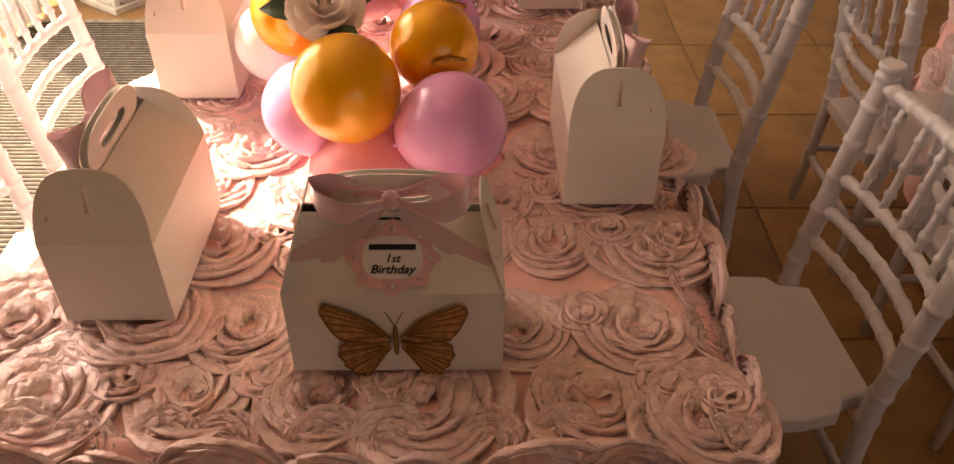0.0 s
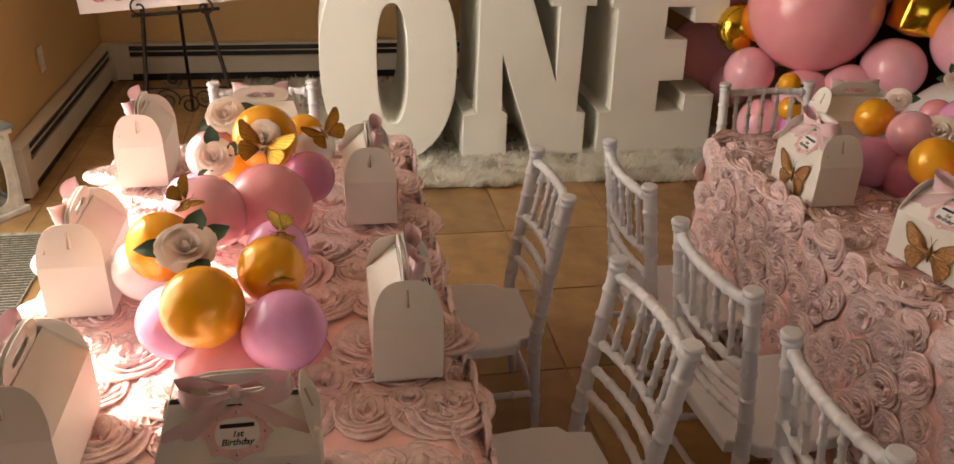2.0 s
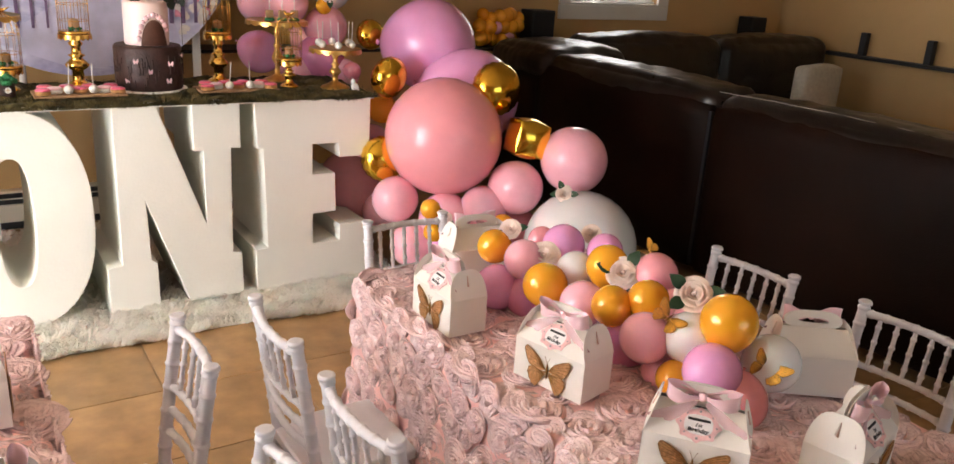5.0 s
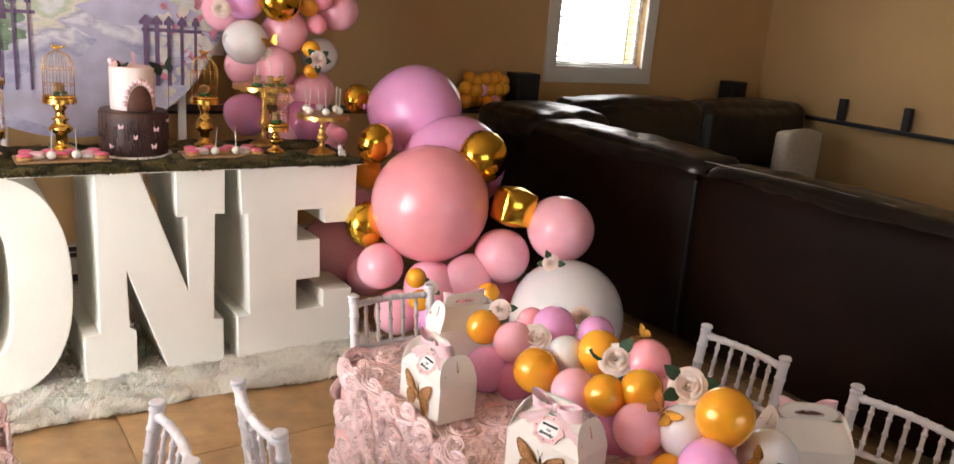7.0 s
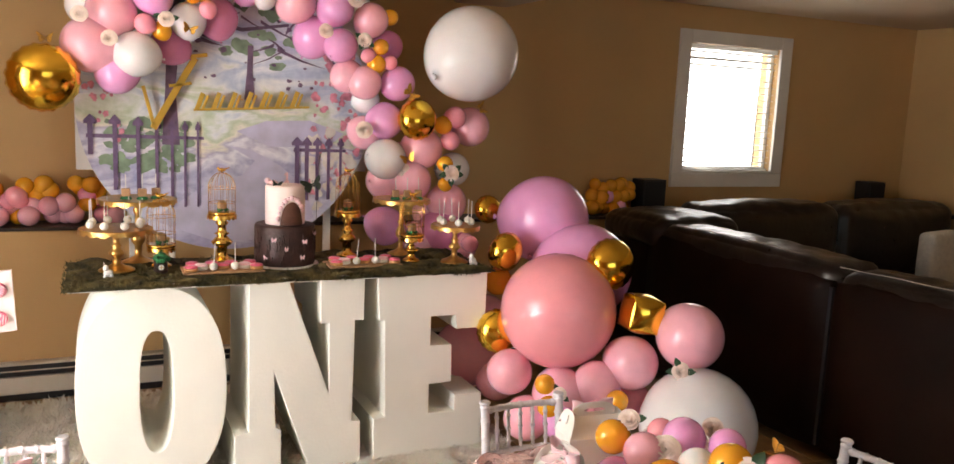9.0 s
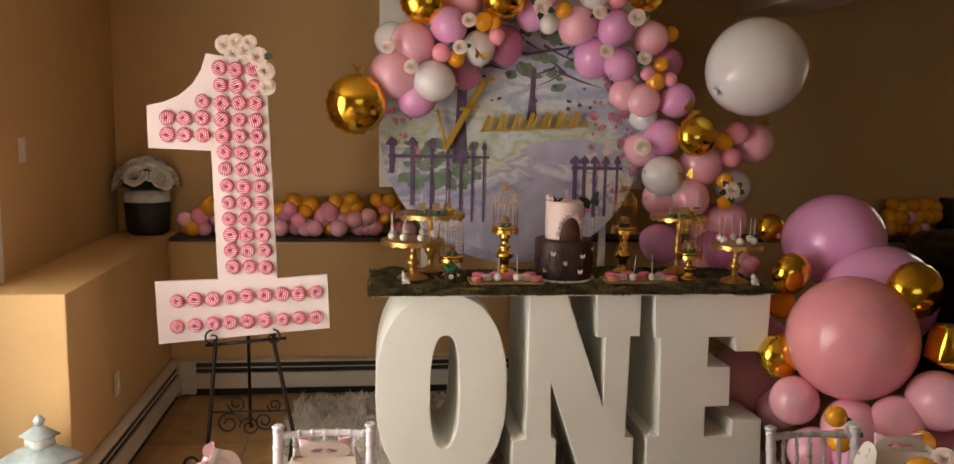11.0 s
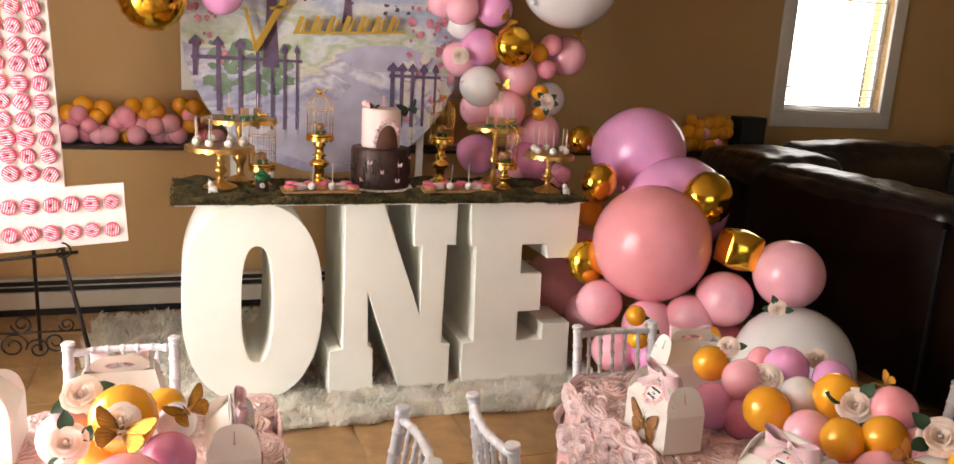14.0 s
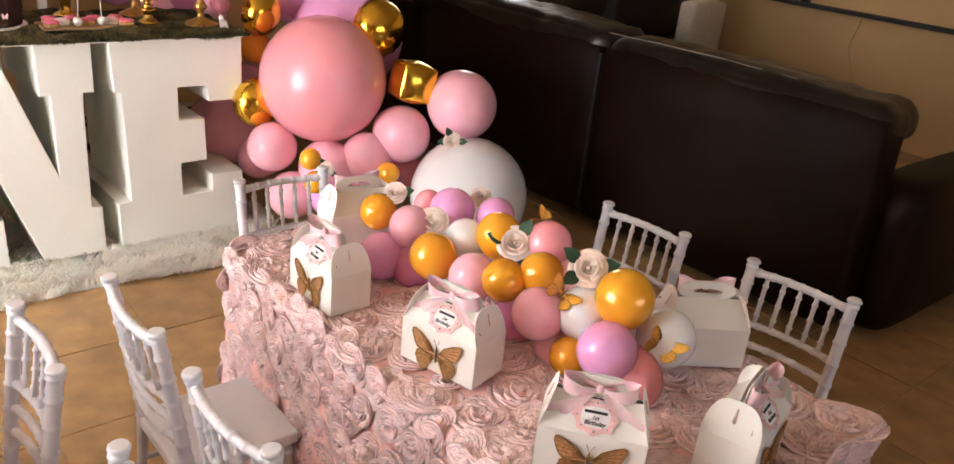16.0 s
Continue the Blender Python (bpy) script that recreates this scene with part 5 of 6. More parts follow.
for x, y, z, f, s, r in ((-0.735, 1.83, 0.852, (0.1, -1, 0.5), 1.2, 20), (-0.61, 1.93, 0.838, (0.2, -0.8, 0.7), 1.0, -25), (-0.85, 1.53, 0.866, (0, -0.5, 0.8), 0.75, 60), (-0.69, 1.46, 0.83, (0.2, -0.6, 0.9), 0.7, -80),
                         (-0.69, 1.335, 0.812, (0.1, -0.4, 0.9), 0.6, 80), (0.905, 1.375, 0.826, (-0.7, -0.5, 0.4), 0.85, 40), (1.01, 1.165, 0.775, (-0.6, -0.8, 0.2), 0.95, 30), (1.035, 1.60, 0.898, (-0.3, -0.4, 0.9), 0.6, -60),
                         (1.0, 4.30, 1.46, (-0.2, -1, 0.1), 0.8, -20), (1.0, 4.27, 1.80, (-0.3, -1, 0.2), 0.9, 50), (-0.1, 4.38, 2.06, (0, -1, 0), 0.7, 15), (1.45, 4.35, 1.74, (0, -1, 0.2), 0.7, 70), (-0.72, 4.4, 1.97, (0, -1, 0.3), 0.7, 0)):
    loose_butterfly(x, y, z, f, s, r, "gold foil cut butterfly perched on the balloons")


# ---- round painted backdrop behind the desserts ----
CX, CZ, CR, YP = 0.155, 1.68, 0.768, 4.75
structure_board = tagged(part("backdrop_board", boxm(-0.615, 0.93, YP + 0.06, YP + 0.08, 1.34, 2.5, bevel=0.003), WHITE_TRIM), "plain white rectangular board behind the round backdrop", "board")
for x in (-0.35, 0.7):
    part("board_leg", boxm(x - 0.02, x + 0.02, YP + 0.06, YP + 0.08, 0.0, 1.338), WHITE_TRIM, structure_board)


def wash_material():
    m = bpy.data.materials.new("watercolour_print")
    m.use_nodes = True
    n, l = m.node_tree.nodes, m.node_tree.links
    b = n["Principled BSDF"]
    b.inputs["Roughness"].default_value = 0.55
    tc = n.new("ShaderNodeTexCoord")
    a = n.new("ShaderNodeTexNoise")
    a.inputs["Scale"].default_value, a.inputs["Detail"].default_value, a.inputs["Distortion"].default_value = 3.4, 9, 0.8
    mp = n.new("ShaderNodeMapping")
    mp.inputs["Scale"].default_value = (0.7, 1, 1.9)
    l.new(tc.outputs["Object"], mp.inputs["Vector"])
    l.new(mp.outputs["Vector"], a.inputs["Vector"])
    xyz = n.new("ShaderNodeSeparateXYZ")
    l.new(tc.outputs["Object"], xyz.inputs[0])
    height = n.new("ShaderNodeMapRange")
    height.inputs["From Min"].default_value, height.inputs["From Max"].default_value = -CR, CR
    l.new(xyz.outputs["Z"], height.inputs["Value"])
    wander = n.new("ShaderNodeMath")
    wander.operation = "MULTIPLY_ADD"
    wander.inputs[1].default_value, wander.inputs[2].default_value = 0.62, -0.31
    l.new(a.outputs["Fac"], wander.inputs[0])
    band = n.new("ShaderNodeMath")
    band.operation, band.use_clamp = "ADD", True
    l.new(height.outputs["Result"], band.inputs[0])
    l.new(wander.outputs[0], band.inputs[1])
    ramp = n.new("ShaderNodeValToRGB")
    e = ramp.color_ramp.elements
    e[0].position, e[0].color = 0.0, (0.44, 0.42, 0.62, 1)
    e[1].position, e[1].color = 1.0, (0.54, 0.54, 0.70, 1)
    for p, c in ((0.15, (0.70, 0.70, 0.82, 1)), (0.24, (0.38, 0.38, 0.57, 1)), (0.31, (0.82, 0.82, 0.88, 1)), (0.37, (0.46, 0.44, 0.58, 1)), (0.43, (0.80, 0.77, 0.66, 1)), (0.48, (0.52, 0.60, 0.44, 1)),
                 (0.53, (0.78, 0.80, 0.80, 1)), (0.60, (0.46, 0.54, 0.68, 1)), (0.68, (0.80, 0.83, 0.88, 1)), (0.77, (0.46, 0.48, 0.66, 1)), (0.87, (0.80, 0.82, 0.87, 1))):
        x = e.new(p)
        x.color = c
    l.new(band.outputs[0], ramp.inputs["Fac"])
    f = n.new("ShaderNodeTexNoise")
    f.inputs["Scale"].default_value, f.inputs["Detail"].default_value = 34, 8
    l.new(tc.outputs["Object"], f.inputs["Vector"])
    mx = n.new("ShaderNodeMix")
    mx.data_type, mx.blend_type = "RGBA", "SOFT_LIGHT"
    mx.inputs["Factor"].default_value = 0.6
    l.new(ramp.outputs["Color"], mx.inputs["A"])
    l.new(f.outputs["Fac"], mx.inputs["B"])
    l.new(mx.outputs["Result"], b.inputs["Base Color"])
    return m


PRINT = wash_material()
PAINT_PURPLE = mat("painted_purple_iron", (0.16, 0.10, 0.20), 0.6, vary=0.25, scale=25)
PAINT_BARK = mat("painted_violet_bark", (0.16, 0.10, 0.17), 0.6, vary=0.35, scale=18)
PAINT_GREEN = mat("painted_grey_green", (0.22, 0.31, 0.21), 0.6, vary=0.35, scale=14)
PAINT_PINK = mat("painted_pink_blossom", (0.66, 0.25, 0.33), 0.6, vary=0.4, scale=30)
PAINT_LILAC = mat("painted_lilac_path", (0.56, 0.54, 0.70), 0.6, vary=0.15, scale=8)
PAINT_CREAM = mat("painted_cream_blossom", (0.76, 0.72, 0.66), 0.6, vary=0.15, scale=20)
bm = bmesh.new()
rings = []
for y in (YP, YP + 0.012):
    rings.append([bm.verts.new((CR * math.cos(a), y - YP, CR * math.sin(a))) for a in [math.tau * k / 96 for k in range(96)]])
bm.faces.new(rings[0])
bm.faces.new(rings[1][::-1])
for k in range(96):
    bm.faces.new((rings[0][k], rings[1][k], rings[1][(k + 1) % 96], rings[0][(k + 1) % 96]))
bmesh.ops.recalc_face_normals(bm, faces=bm.faces)
disc = tagged(part("round_backdrop", bm, PRINT, m=Matrix.Translation((CX, YP, CZ))), "round backdrop panel printed with a watercolour garden, fence and trees", "backdrop panel")
part("support_leg", tube([(-0.3, 0.05, -0.6), (-0.35, 0.12, -CZ)], 0.016), WHITE_TRIM, disc)
part("support_leg", tube([(0.3, 0.05, -0.6), (0.35, 0.12, -CZ)], 0.016), WHITE_TRIM, disc)


def flat(bm, pts, lift):
    """A flat printed shape on the panel, in panel coordinates."""
    inside = [(x, z) for x, z in pts]
    lift += 0.00002 * len(bm.faces)
    f = bm.faces.new([bm.verts.new((x, -lift, z)) for x, z in inside])
    f.normal_update()
    if f.normal.y > 0:
        f.normal_flip()


def blot(bm, cx, cz, r, rnd, lift, squash=1.0):
    k = rnd.randrange(9, 14)
    pts = []
    for i in range(k):
        a = -math.tau * i / k
        rr = r * rnd.uniform(0.65, 1.2)
        pts.append((cx + rr * math.cos(a), cz + rr * squash * math.sin(a)))
    pts = [(x, z) for x, z in pts if x * x + z * z < CR * CR * 0.985]
    if len(pts) > 2:
        flat(bm, pts, lift)


rnd = random.Random(8)
bm = bmesh.new()
flat(bm, [(-0.42, -0.60), (-0.1, -0.72), (0.2, -0.72), (0.45, -0.60), (0.40, -0.42), (0.25, -0.30), (0.1, -0.22), (-0.02, -0.2), (0.12, -0.28), (0.05, -0.36), (-0.15, -0.42)], 0.0015)
flat(bm, [(0.02, -0.12), (0.18, -0.06), (0.42, -0.05), (0.62, -0.12), (0.52, -0.2), (0.2, -0.2)], 0.0015)
part("printed_path", bm, PAINT_LILAC, disc)
bm = bmesh.new()
for _ in range(90):
    blot(bm, rnd.uniform(-0.68, -0.22), rnd.uniform(-0.34, -0.08), rnd.uniform(0.012, 0.045), rnd, 0.0025, 0.7)
for _ in range(26):
    blot(bm, rnd.uniform(-0.7, 0.7), rnd.uniform(0.3, 0.66), rnd.uniform(0.02, 0.07), rnd, 0.0025, 0.8)
for _ in range(16):
    blot(bm, rnd.uniform(0.1, 0.5), rnd.uniform(0.2, 0.42), rnd.uniform(0.015, 0.05), rnd, 0.0025, 0.5)
part("printed_foliage", bm, PAINT_GREEN, disc)
bm = bmesh.new()
for pts in ([(-0.36, -0.2), (-0.27, -0.2), (-0.29, 0.1), (-0.26, 0.4), (-0.22, 0.68), (-0.29, 0.66), (-0.33, 0.38), (-0.34, 0.1)], [(0.06, 0.05), (0.12, 0.05), (0.105, 0.2), (0.11, 0.34), (0.08, 0.34), (0.075, 0.2)],
            [(-0.29, 0.34), (-0.1, 0.46), (0.05, 0.43), (0.3, 0.47), (0.3, 0.455), (0.05, 0.41), (-0.1, 0.435), (-0.28, 0.29)], [(-0.29, 0.42), (-0.42, 0.56), (-0.5, 0.57), (-0.5, 0.55), (-0.42, 0.53), (-0.3, 0.37)]):
    flat(bm, pts, 0.0056)
for _ in range(15):
    x, z = rnd.uniform(-0.45, 0.5), rnd.uniform(0.22, 0.55)
    a, k = rnd.uniform(-0.6, 0.9), rnd.uniform(0.12, 0.3)
    dx, dz, w = math.cos(a) * k * rnd.choice((-1, 1)), math.sin(a) * k, rnd.uniform(0.006, 0.014)
    pts = [(x, z - w), (x + dx * 0.5, z + dz * 0.6 - w * 0.6), (x + dx, z + dz), (x + dx * 0.5, z + dz * 0.6 + w * 0.5), (x, z + w)]
    if all(px * px + pz * pz < CR * CR * 0.97 for px, pz in pts):
        flat(bm, pts, 0.0056)
for _ in range(60):
    blot(bm, rnd.uniform(-0.65, 0.66), rnd.uniform(0.12, 0.62), rnd.uniform(0.006, 0.018), rnd, 0.0056, 0.7)
part("printed_tree", bm, PAINT_BARK, disc)
bm = bmesh.new()
for _ in range(70):
    a = rnd.uniform(-0.5, 0.55)
    blot(bm, 0.60 + rnd.uniform(-0.16, 0.12), 0.05 + rnd.uniform(-0.5, 0.33), rnd.uniform(0.01, 0.03), rnd, 0.0078)
for _ in range(18):
    blot(bm, rnd.uniform(-0.72, -0.55), rnd.uniform(-0.2, 0.2), rnd.uniform(0.008, 0.018), rnd, 0.0078)
part("printed_blossom", bm, PAINT_PINK, disc)
bm = bmesh.new()
for _ in range(40):
    blot(bm, 0.52 + rnd.uniform(-0.12, 0.16), -0.33 + rnd.uniform(-0.25, 0.22), rnd.uniform(0.015, 0.04), rnd, 0.010)
part("printed_lilies", bm, PAINT_CREAM, disc)


def printed_fence(xs, top, bottom, rail_z):
    bm = bmesh.new()
    for k, (x, t) in enumerate(zip(xs, top)):
        w = 0.0125 - 0.0012 * k
        low = max(bottom, 0.03 - math.sqrt(max(0.0, CR ** 2 - x ** 2)) + 0.03)
        flat(bm, [(x - w, low), (x + w, low), (x + w, t - 0.05), (x - w, t - 0.05)], 0.0112)
        flat(bm, [(x - 2.4 * w, t - 0.05), (x + 2.4 * w, t - 0.05), (x + 2.6 * w, t - 0.035), (x, t), (x - 2.6 * w, t - 0.035)], 0.0118)
    flat(bm, [(xs[0] - 0.02, rail_z), (xs[-1] + 0.03, rail_z), (xs[-1] + 0.03, rail_z + 0.016), (xs[0] - 0.02, rail_z + 0.02)], 0.0125)
    part("printed_fence", bm, PAINT_PURPLE, disc)


printed_fence([-0.70, -0.585, -0.475, -0.385, -0.31, -0.245, -0.18], [-0.05, -0.05, -0.055, -0.065, -0.07, -0.07, -0.07], -0.53, -0.17)
printed_fence([0.35, 0.405, 0.465, 0.53, 0.60], [-0.14] * 5, -0.5, -0.225)
# gilt script sign: plain slanted bars on a thin line
sign = thing("gilt_name_sign", "gold cut-out script sign hung on the backdrop", "sign", Matrix.Translation((0.10, YP - 0.05, 1.73)))


def sign_bar(name, x0, z0, x1, z1, w):
    """A flat bar from one end to the other, as thick as the cut-out."""
    d = Vector((x1 - x0, 0, z1 - z0)).normalized()
    px, pz = -d.z * w / 2, d.x * w / 2
    return part(name, slab([(x0 + px, z0 + pz), (x0 - px, z0 - pz), (x1 - px, z1 - pz), (x1 + px, z1 + pz)], -0.006, 0.006, 0.002), SIGN_GOLD, sign)


sign_bar("initial_bar", -0.35, -0.165, -0.14, 0.205, 0.034)
sign_bar("initial_bar", -0.25, 0.195, -0.08, 0.225, 0.02)
sign_bar("initial_bar", -0.395, 0.05, -0.345, -0.15, 0.018)
sign_bar("initial_bar", -0.27, 0.055, -0.16, 0.075, 0.016)
for k in range(7):
    x, z = -0.135 + 0.083 * k, -0.062 + 0.005 * k
    sign_bar("word_bar", x, z, x + 0.034, z + 0.088, 0.024)
    sign_bar("word_bar", x + 0.03, z + 0.004, x + 0.058, z + 0.076, 0.014)
sign_bar("word_line", -0.15, -0.062, 0.46, -0.026, 0.012)
part("hanger", tube([(0.1, 0.0, 0.0), (0.1, 0.05, 0.0)], 0.004), BRIGHT_GOLD, sign)

# ---- moss runner ----
rnd = random.Random(12)
bm = bmesh.new()
nx, ny = 60, 16
grid = []
for i in range(nx + 1):
    row = []
    for j in range(ny + 1):
        x = -0.655 + 1.915 * i / nx
        y = 3.72 + 0.60 * j / ny + 0.035 * noise.noise(Vector((x * 6, j, 0)))
        z = Z_TOP + 0.012 + 0.024 * noise.noise(Vector((x * 11, y * 11, 0))) + 0.008 * noise.noise(Vector((x * 40, y * 40, 2)))
        if j == 0:
            z -= 0.010
        row.append(bm.verts.new((x, y, max(z, Z_TOP + 0.002) if j else z)))
    grid.append(row)
for i in range(nx):
    for j in range(ny):
        bm.faces.new((grid[i][j], grid[i + 1][j], grid[i + 1][j + 1], grid[i][j + 1]))
for k in range(9000):
    x, y = rnd.uniform(-0.665, 1.262), 3.705 + 0.6 * rnd.random() ** 2
    z = Z_TOP + 0.004 + (-0.006 if y < 3.73 else 0)
    h, a, w = rnd.uniform(0.008, 0.024), rnd.uniform(0, 6.28), rnd.uniform(0.002, 0.005)
    dx, dy = 0.014 * math.cos(a), 0.014 * math.sin(a)
    px, py = -math.sin(a) * w, math.cos(a) * w
    bm.faces.new([bm.verts.new(p) for p in ((x - px, y - py, z), (x + px, y + py, z), (x + dx, y + dy, z + h))])
for k in range(1500):
    x, y = rnd.uniform(-0.665, 1.262), 3.70 + rnd.uniform(-0.012, 0.012)
    drop = 0.005 + 0.02 * max(0.0, noise.noise(Vector((x * 5, 4, 0))) + 0.2)
    z, w, a = Z_TOP + 0.006, rnd.uniform(0.003, 0.007), rnd.uniform(-0.02, 0.02)
    bm.faces.new([bm.verts.new(p) for p in ((x - w, y + 0.02, z), (x + w, y + 0.02, z), (x + a, y, z - drop * rnd.uniform(0.4, 1.2)))])
tagged(part("moss_runner", bm, MOSS), "dark green dried moss runner over the dessert table", "moss", kind="stuff")
ZM = Z_TOP + 0.012


# ---- stands, cages, cake and sweets ----
def scallop(r, z, depth, material, parent, name="plate_skirt"):
    bm = bmesh.new()
    n = 72
    top = [bm.verts.new((r * math.cos(a), r * math.sin(a), z)) for a in [math.tau * k / n for k in range(n)]]
    low = [bm.verts.new((r * 1.01 * math.cos(a), r * 1.01 * math.sin(a), z - depth * (0.55 + 0.45 * abs(math.sin(a * 9))))) for a in [math.tau * k / n for k in range(n)]]
    for k in range(n):
        bm.faces.new((top[k], low[k], low[(k + 1) % n], top[(k + 1) % n])).smooth = True
    return part(name, bm, material, parent)


def stand(x, y, h, r, metal=None, slim=1.0, label="antique gold pedestal cake stand with a scalloped rim"):
    metal = metal or GOLD
    h, r, slim = h * 1.1, r * 1.12, slim * 1.2
    s = thing("cake_stand", label, "cake stand", Matrix.Translation((x, y, ZM)), "cake stands")
    b = min(0.07, r * 0.62) * slim ** 0.5
    prof = [(b, 0), (b, 0.006), (b * 0.86, 0.012), (b * 0.5, 0.022), (0.014 * slim, 0.035)]
    for t, k in ((0.2, 1.0), (0.28, 1.9), (0.34, 2.1), (0.42, 1.5), (0.5, 0.9), (0.56, 1.5), (0.6, 0.9), (0.75, 0.8), (0.84, 1.3), (0.9, 0.9), (0.99, 1.6)):
        prof.append((0.0135 * slim * k, 0.03 + (h - 0.04) * t))
    part("pedestal", lathe(prof, 20), metal, s)
    part("plate", lathe([(r * 0.3, h - 0.012), (r * 0.97, h - 0.008), (r, h - 0.004), (r, h), (r * 0.97, h + 0.002), (r * 0.95, h)], 40), metal, s)
    scallop(r, h - 0.002, 0.022, metal, s)
    return s


def cage(x, y, z, r, h):
    z, r, h = ZM + (z - ZM) * 1.1, r * 1.12, h * 1.08
    c = thing("bird_cage", "small gold wire bird cage holding a sweet", "bird cage", Matrix.Translation((x, y, z)), "bird cages")
    part("cage_base", lathe([(r * 1.03, 0), (r * 1.05, 0.004), (r * 1.03, 0.01), (r * 0.9, 0.012)], 24), BRIGHT_GOLD, c)
    body = h * 0.62
    src = None
    for k in range(14):
        pts = [(r, 0, 0.008), (r, 0, body)]
        for q in range(1, 7):
            a = math.pi / 2 * q / 6
            pts.append((r * math.cos(a) + 0.001, 0, body + (h - body) * math.sin(a)))
        m = pose(0, 0, 0, 0, 0, k * 360 / 14)
        if src is None:
            src = part("wire", tube(pts, 0.0011, 5), BRIGHT_GOLD, c, m=m)
        else:
            share(src, m, c)
    for z1 in (body, body * 0.45):
        part("wire_hoop", tube([(r * math.cos(a), r * math.sin(a), z1) for a in [math.tau * k / 24 for k in range(25)]], 0.0013, 5), BRIGHT_GOLD, c)
    f = bmesh.new()
    add_ball(f, (0, 0, h + 0.012), 0.010, 10, 8, (1.9, 0.9, 0.9))
    add_ball(f, (-0.017, 0, h + 0.020), 0.006, 8, 6)
    add_tube(f, [(0.014, 0, h + 0.014), (0.036, 0, h + 0.024)], [0.005, 0.002], 6)
    add_tube(f, [(0, 0, h - 0.002), (0, 0, h + 0.006)], 0.003, 6)
    part("finial", f, BRIGHT_GOLD, c)
    s = bmesh.new()
    for k in range(3):
        add_ball(s, (0.02 * math.cos(k * 2.1), 0.02 * math.sin(k * 2.1), 0.020), 0.013, 10, 6, (1, 1, 0.6), mi=0)
    part("moss_pad", s, GREEN, c)
    part("sweet", lathe([(0.018, 0.024), (0.022, 0.03), (0.022, 0.052), (0.017, 0.058), (0.006, 0.064)], 14), WOOD if h > 0.17 else CREAM, c)
    return c


def cake_pop(x, y, z, lean=0.0, turn=0.0):
    p = thing("cake_pop", "white candy-coated cake pop on a paper stick", "cake pop", Matrix.Translation((x, y, z)) @ pose(0, 0, 0, lean, 0, turn), "cake pops")
    part("pop", add_ball(bmesh.new(), (0, 0, 0.019), 0.019, 14, 10, (1, 1, 0.95)), CAKE_POP, p)
    part("stick", tube([(0, 0, 0.034), (0, 0, 0.125)], 0.0021, 6), STICK, p)
    return p


def pops(cx, cy, z, r, n, seed):
    rnd = random.Random(seed)
    for k in range(n):
        a = math.tau * k / n + 0.3
        cake_pop(cx + 1.1 * r * math.cos(a), cy + 1.1 * r * math.sin(a), ZM + (z - ZM) * 1.1 + 0.001, rnd.uniform(-7, 7), rnd.uniform(0, 360))


stand(-0.452, 4.05, 0.175, 0.137)
pops(-0.452, 4.05, ZM + 0.177, 0.098, 8, 1)
stand(-0.354, 4.22, 0.275, 0.155)
stand(-0.262, 4.10, 0.085, 0.056, BRIGHT_GOLD, 1.2)
cage(-0.262, 4.10, ZM + 0.088, 0.056, 0.205)
stand(0.022, 4.20, 0.205, 0.062, BRIGHT_GOLD, 1.5)
cage(0.022, 4.20, ZM + 0.208, 0.056, 0.185)
stand(0.645, 4.20, 0.205, 0.060, BRIGHT_GOLD, 1.4)
cage(0.645, 4.20, ZM + 0.208, 0.055, 0.185)
stand(0.935, 4.19, 0.27, 0.135, None, 0.8)
stand(0.922, 3.99, 0.115, 0.055, BRIGHT_GOLD, 1.1)
cage(0.922, 3.99, ZM + 0.118, 0.055, 0.185)
stand(1.131, 3.92, 0.175, 0.112, None, 0.9)
pops(1.131, 3.92, ZM + 0.177, 0.075, 6, 2)


def cakesicle(x, y, z):
    c = thing("cakesicle", "square gold-flecked cake on a stick", "cakesicle", Matrix.Translation((x, y, z)), "cakesicles")
    part("moss_pad", lathe([(0.024, 0), (0.026, 0.005), (0.018, 0.014)], 12), GREEN, c)
    part("cake", boxm(-0.019, 0.019, -0.008, 0.008, 0.012, 0.05, bevel=0.004), WOOD, c)
    part("stick", tube([(0, 0, 0.05), (0, 0, 0.115)], 0.002, 6), STICK, c)


for x, y, z in ((-0.405, 4.17, 0.277), (-0.335, 4.16, 0.277), (-0.275, 4.19, 0.277), (0.875, 4.12, 0.272), (0.935, 4.11, 0.272), (1.0, 4.12, 0.272)):
    cakesicle(x, y, ZM + z * 1.1 + 0.001)

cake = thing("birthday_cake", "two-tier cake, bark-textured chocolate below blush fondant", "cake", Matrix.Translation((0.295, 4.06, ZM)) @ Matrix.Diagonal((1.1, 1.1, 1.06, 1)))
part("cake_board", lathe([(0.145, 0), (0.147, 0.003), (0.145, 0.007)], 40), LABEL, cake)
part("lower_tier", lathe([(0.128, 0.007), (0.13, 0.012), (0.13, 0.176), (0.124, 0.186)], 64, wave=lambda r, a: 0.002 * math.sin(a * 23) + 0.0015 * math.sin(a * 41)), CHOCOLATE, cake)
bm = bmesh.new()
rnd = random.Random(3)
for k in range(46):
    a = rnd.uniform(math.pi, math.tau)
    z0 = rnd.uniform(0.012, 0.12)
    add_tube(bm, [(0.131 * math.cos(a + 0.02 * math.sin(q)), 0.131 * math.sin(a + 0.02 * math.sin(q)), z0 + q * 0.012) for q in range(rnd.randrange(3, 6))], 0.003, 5)
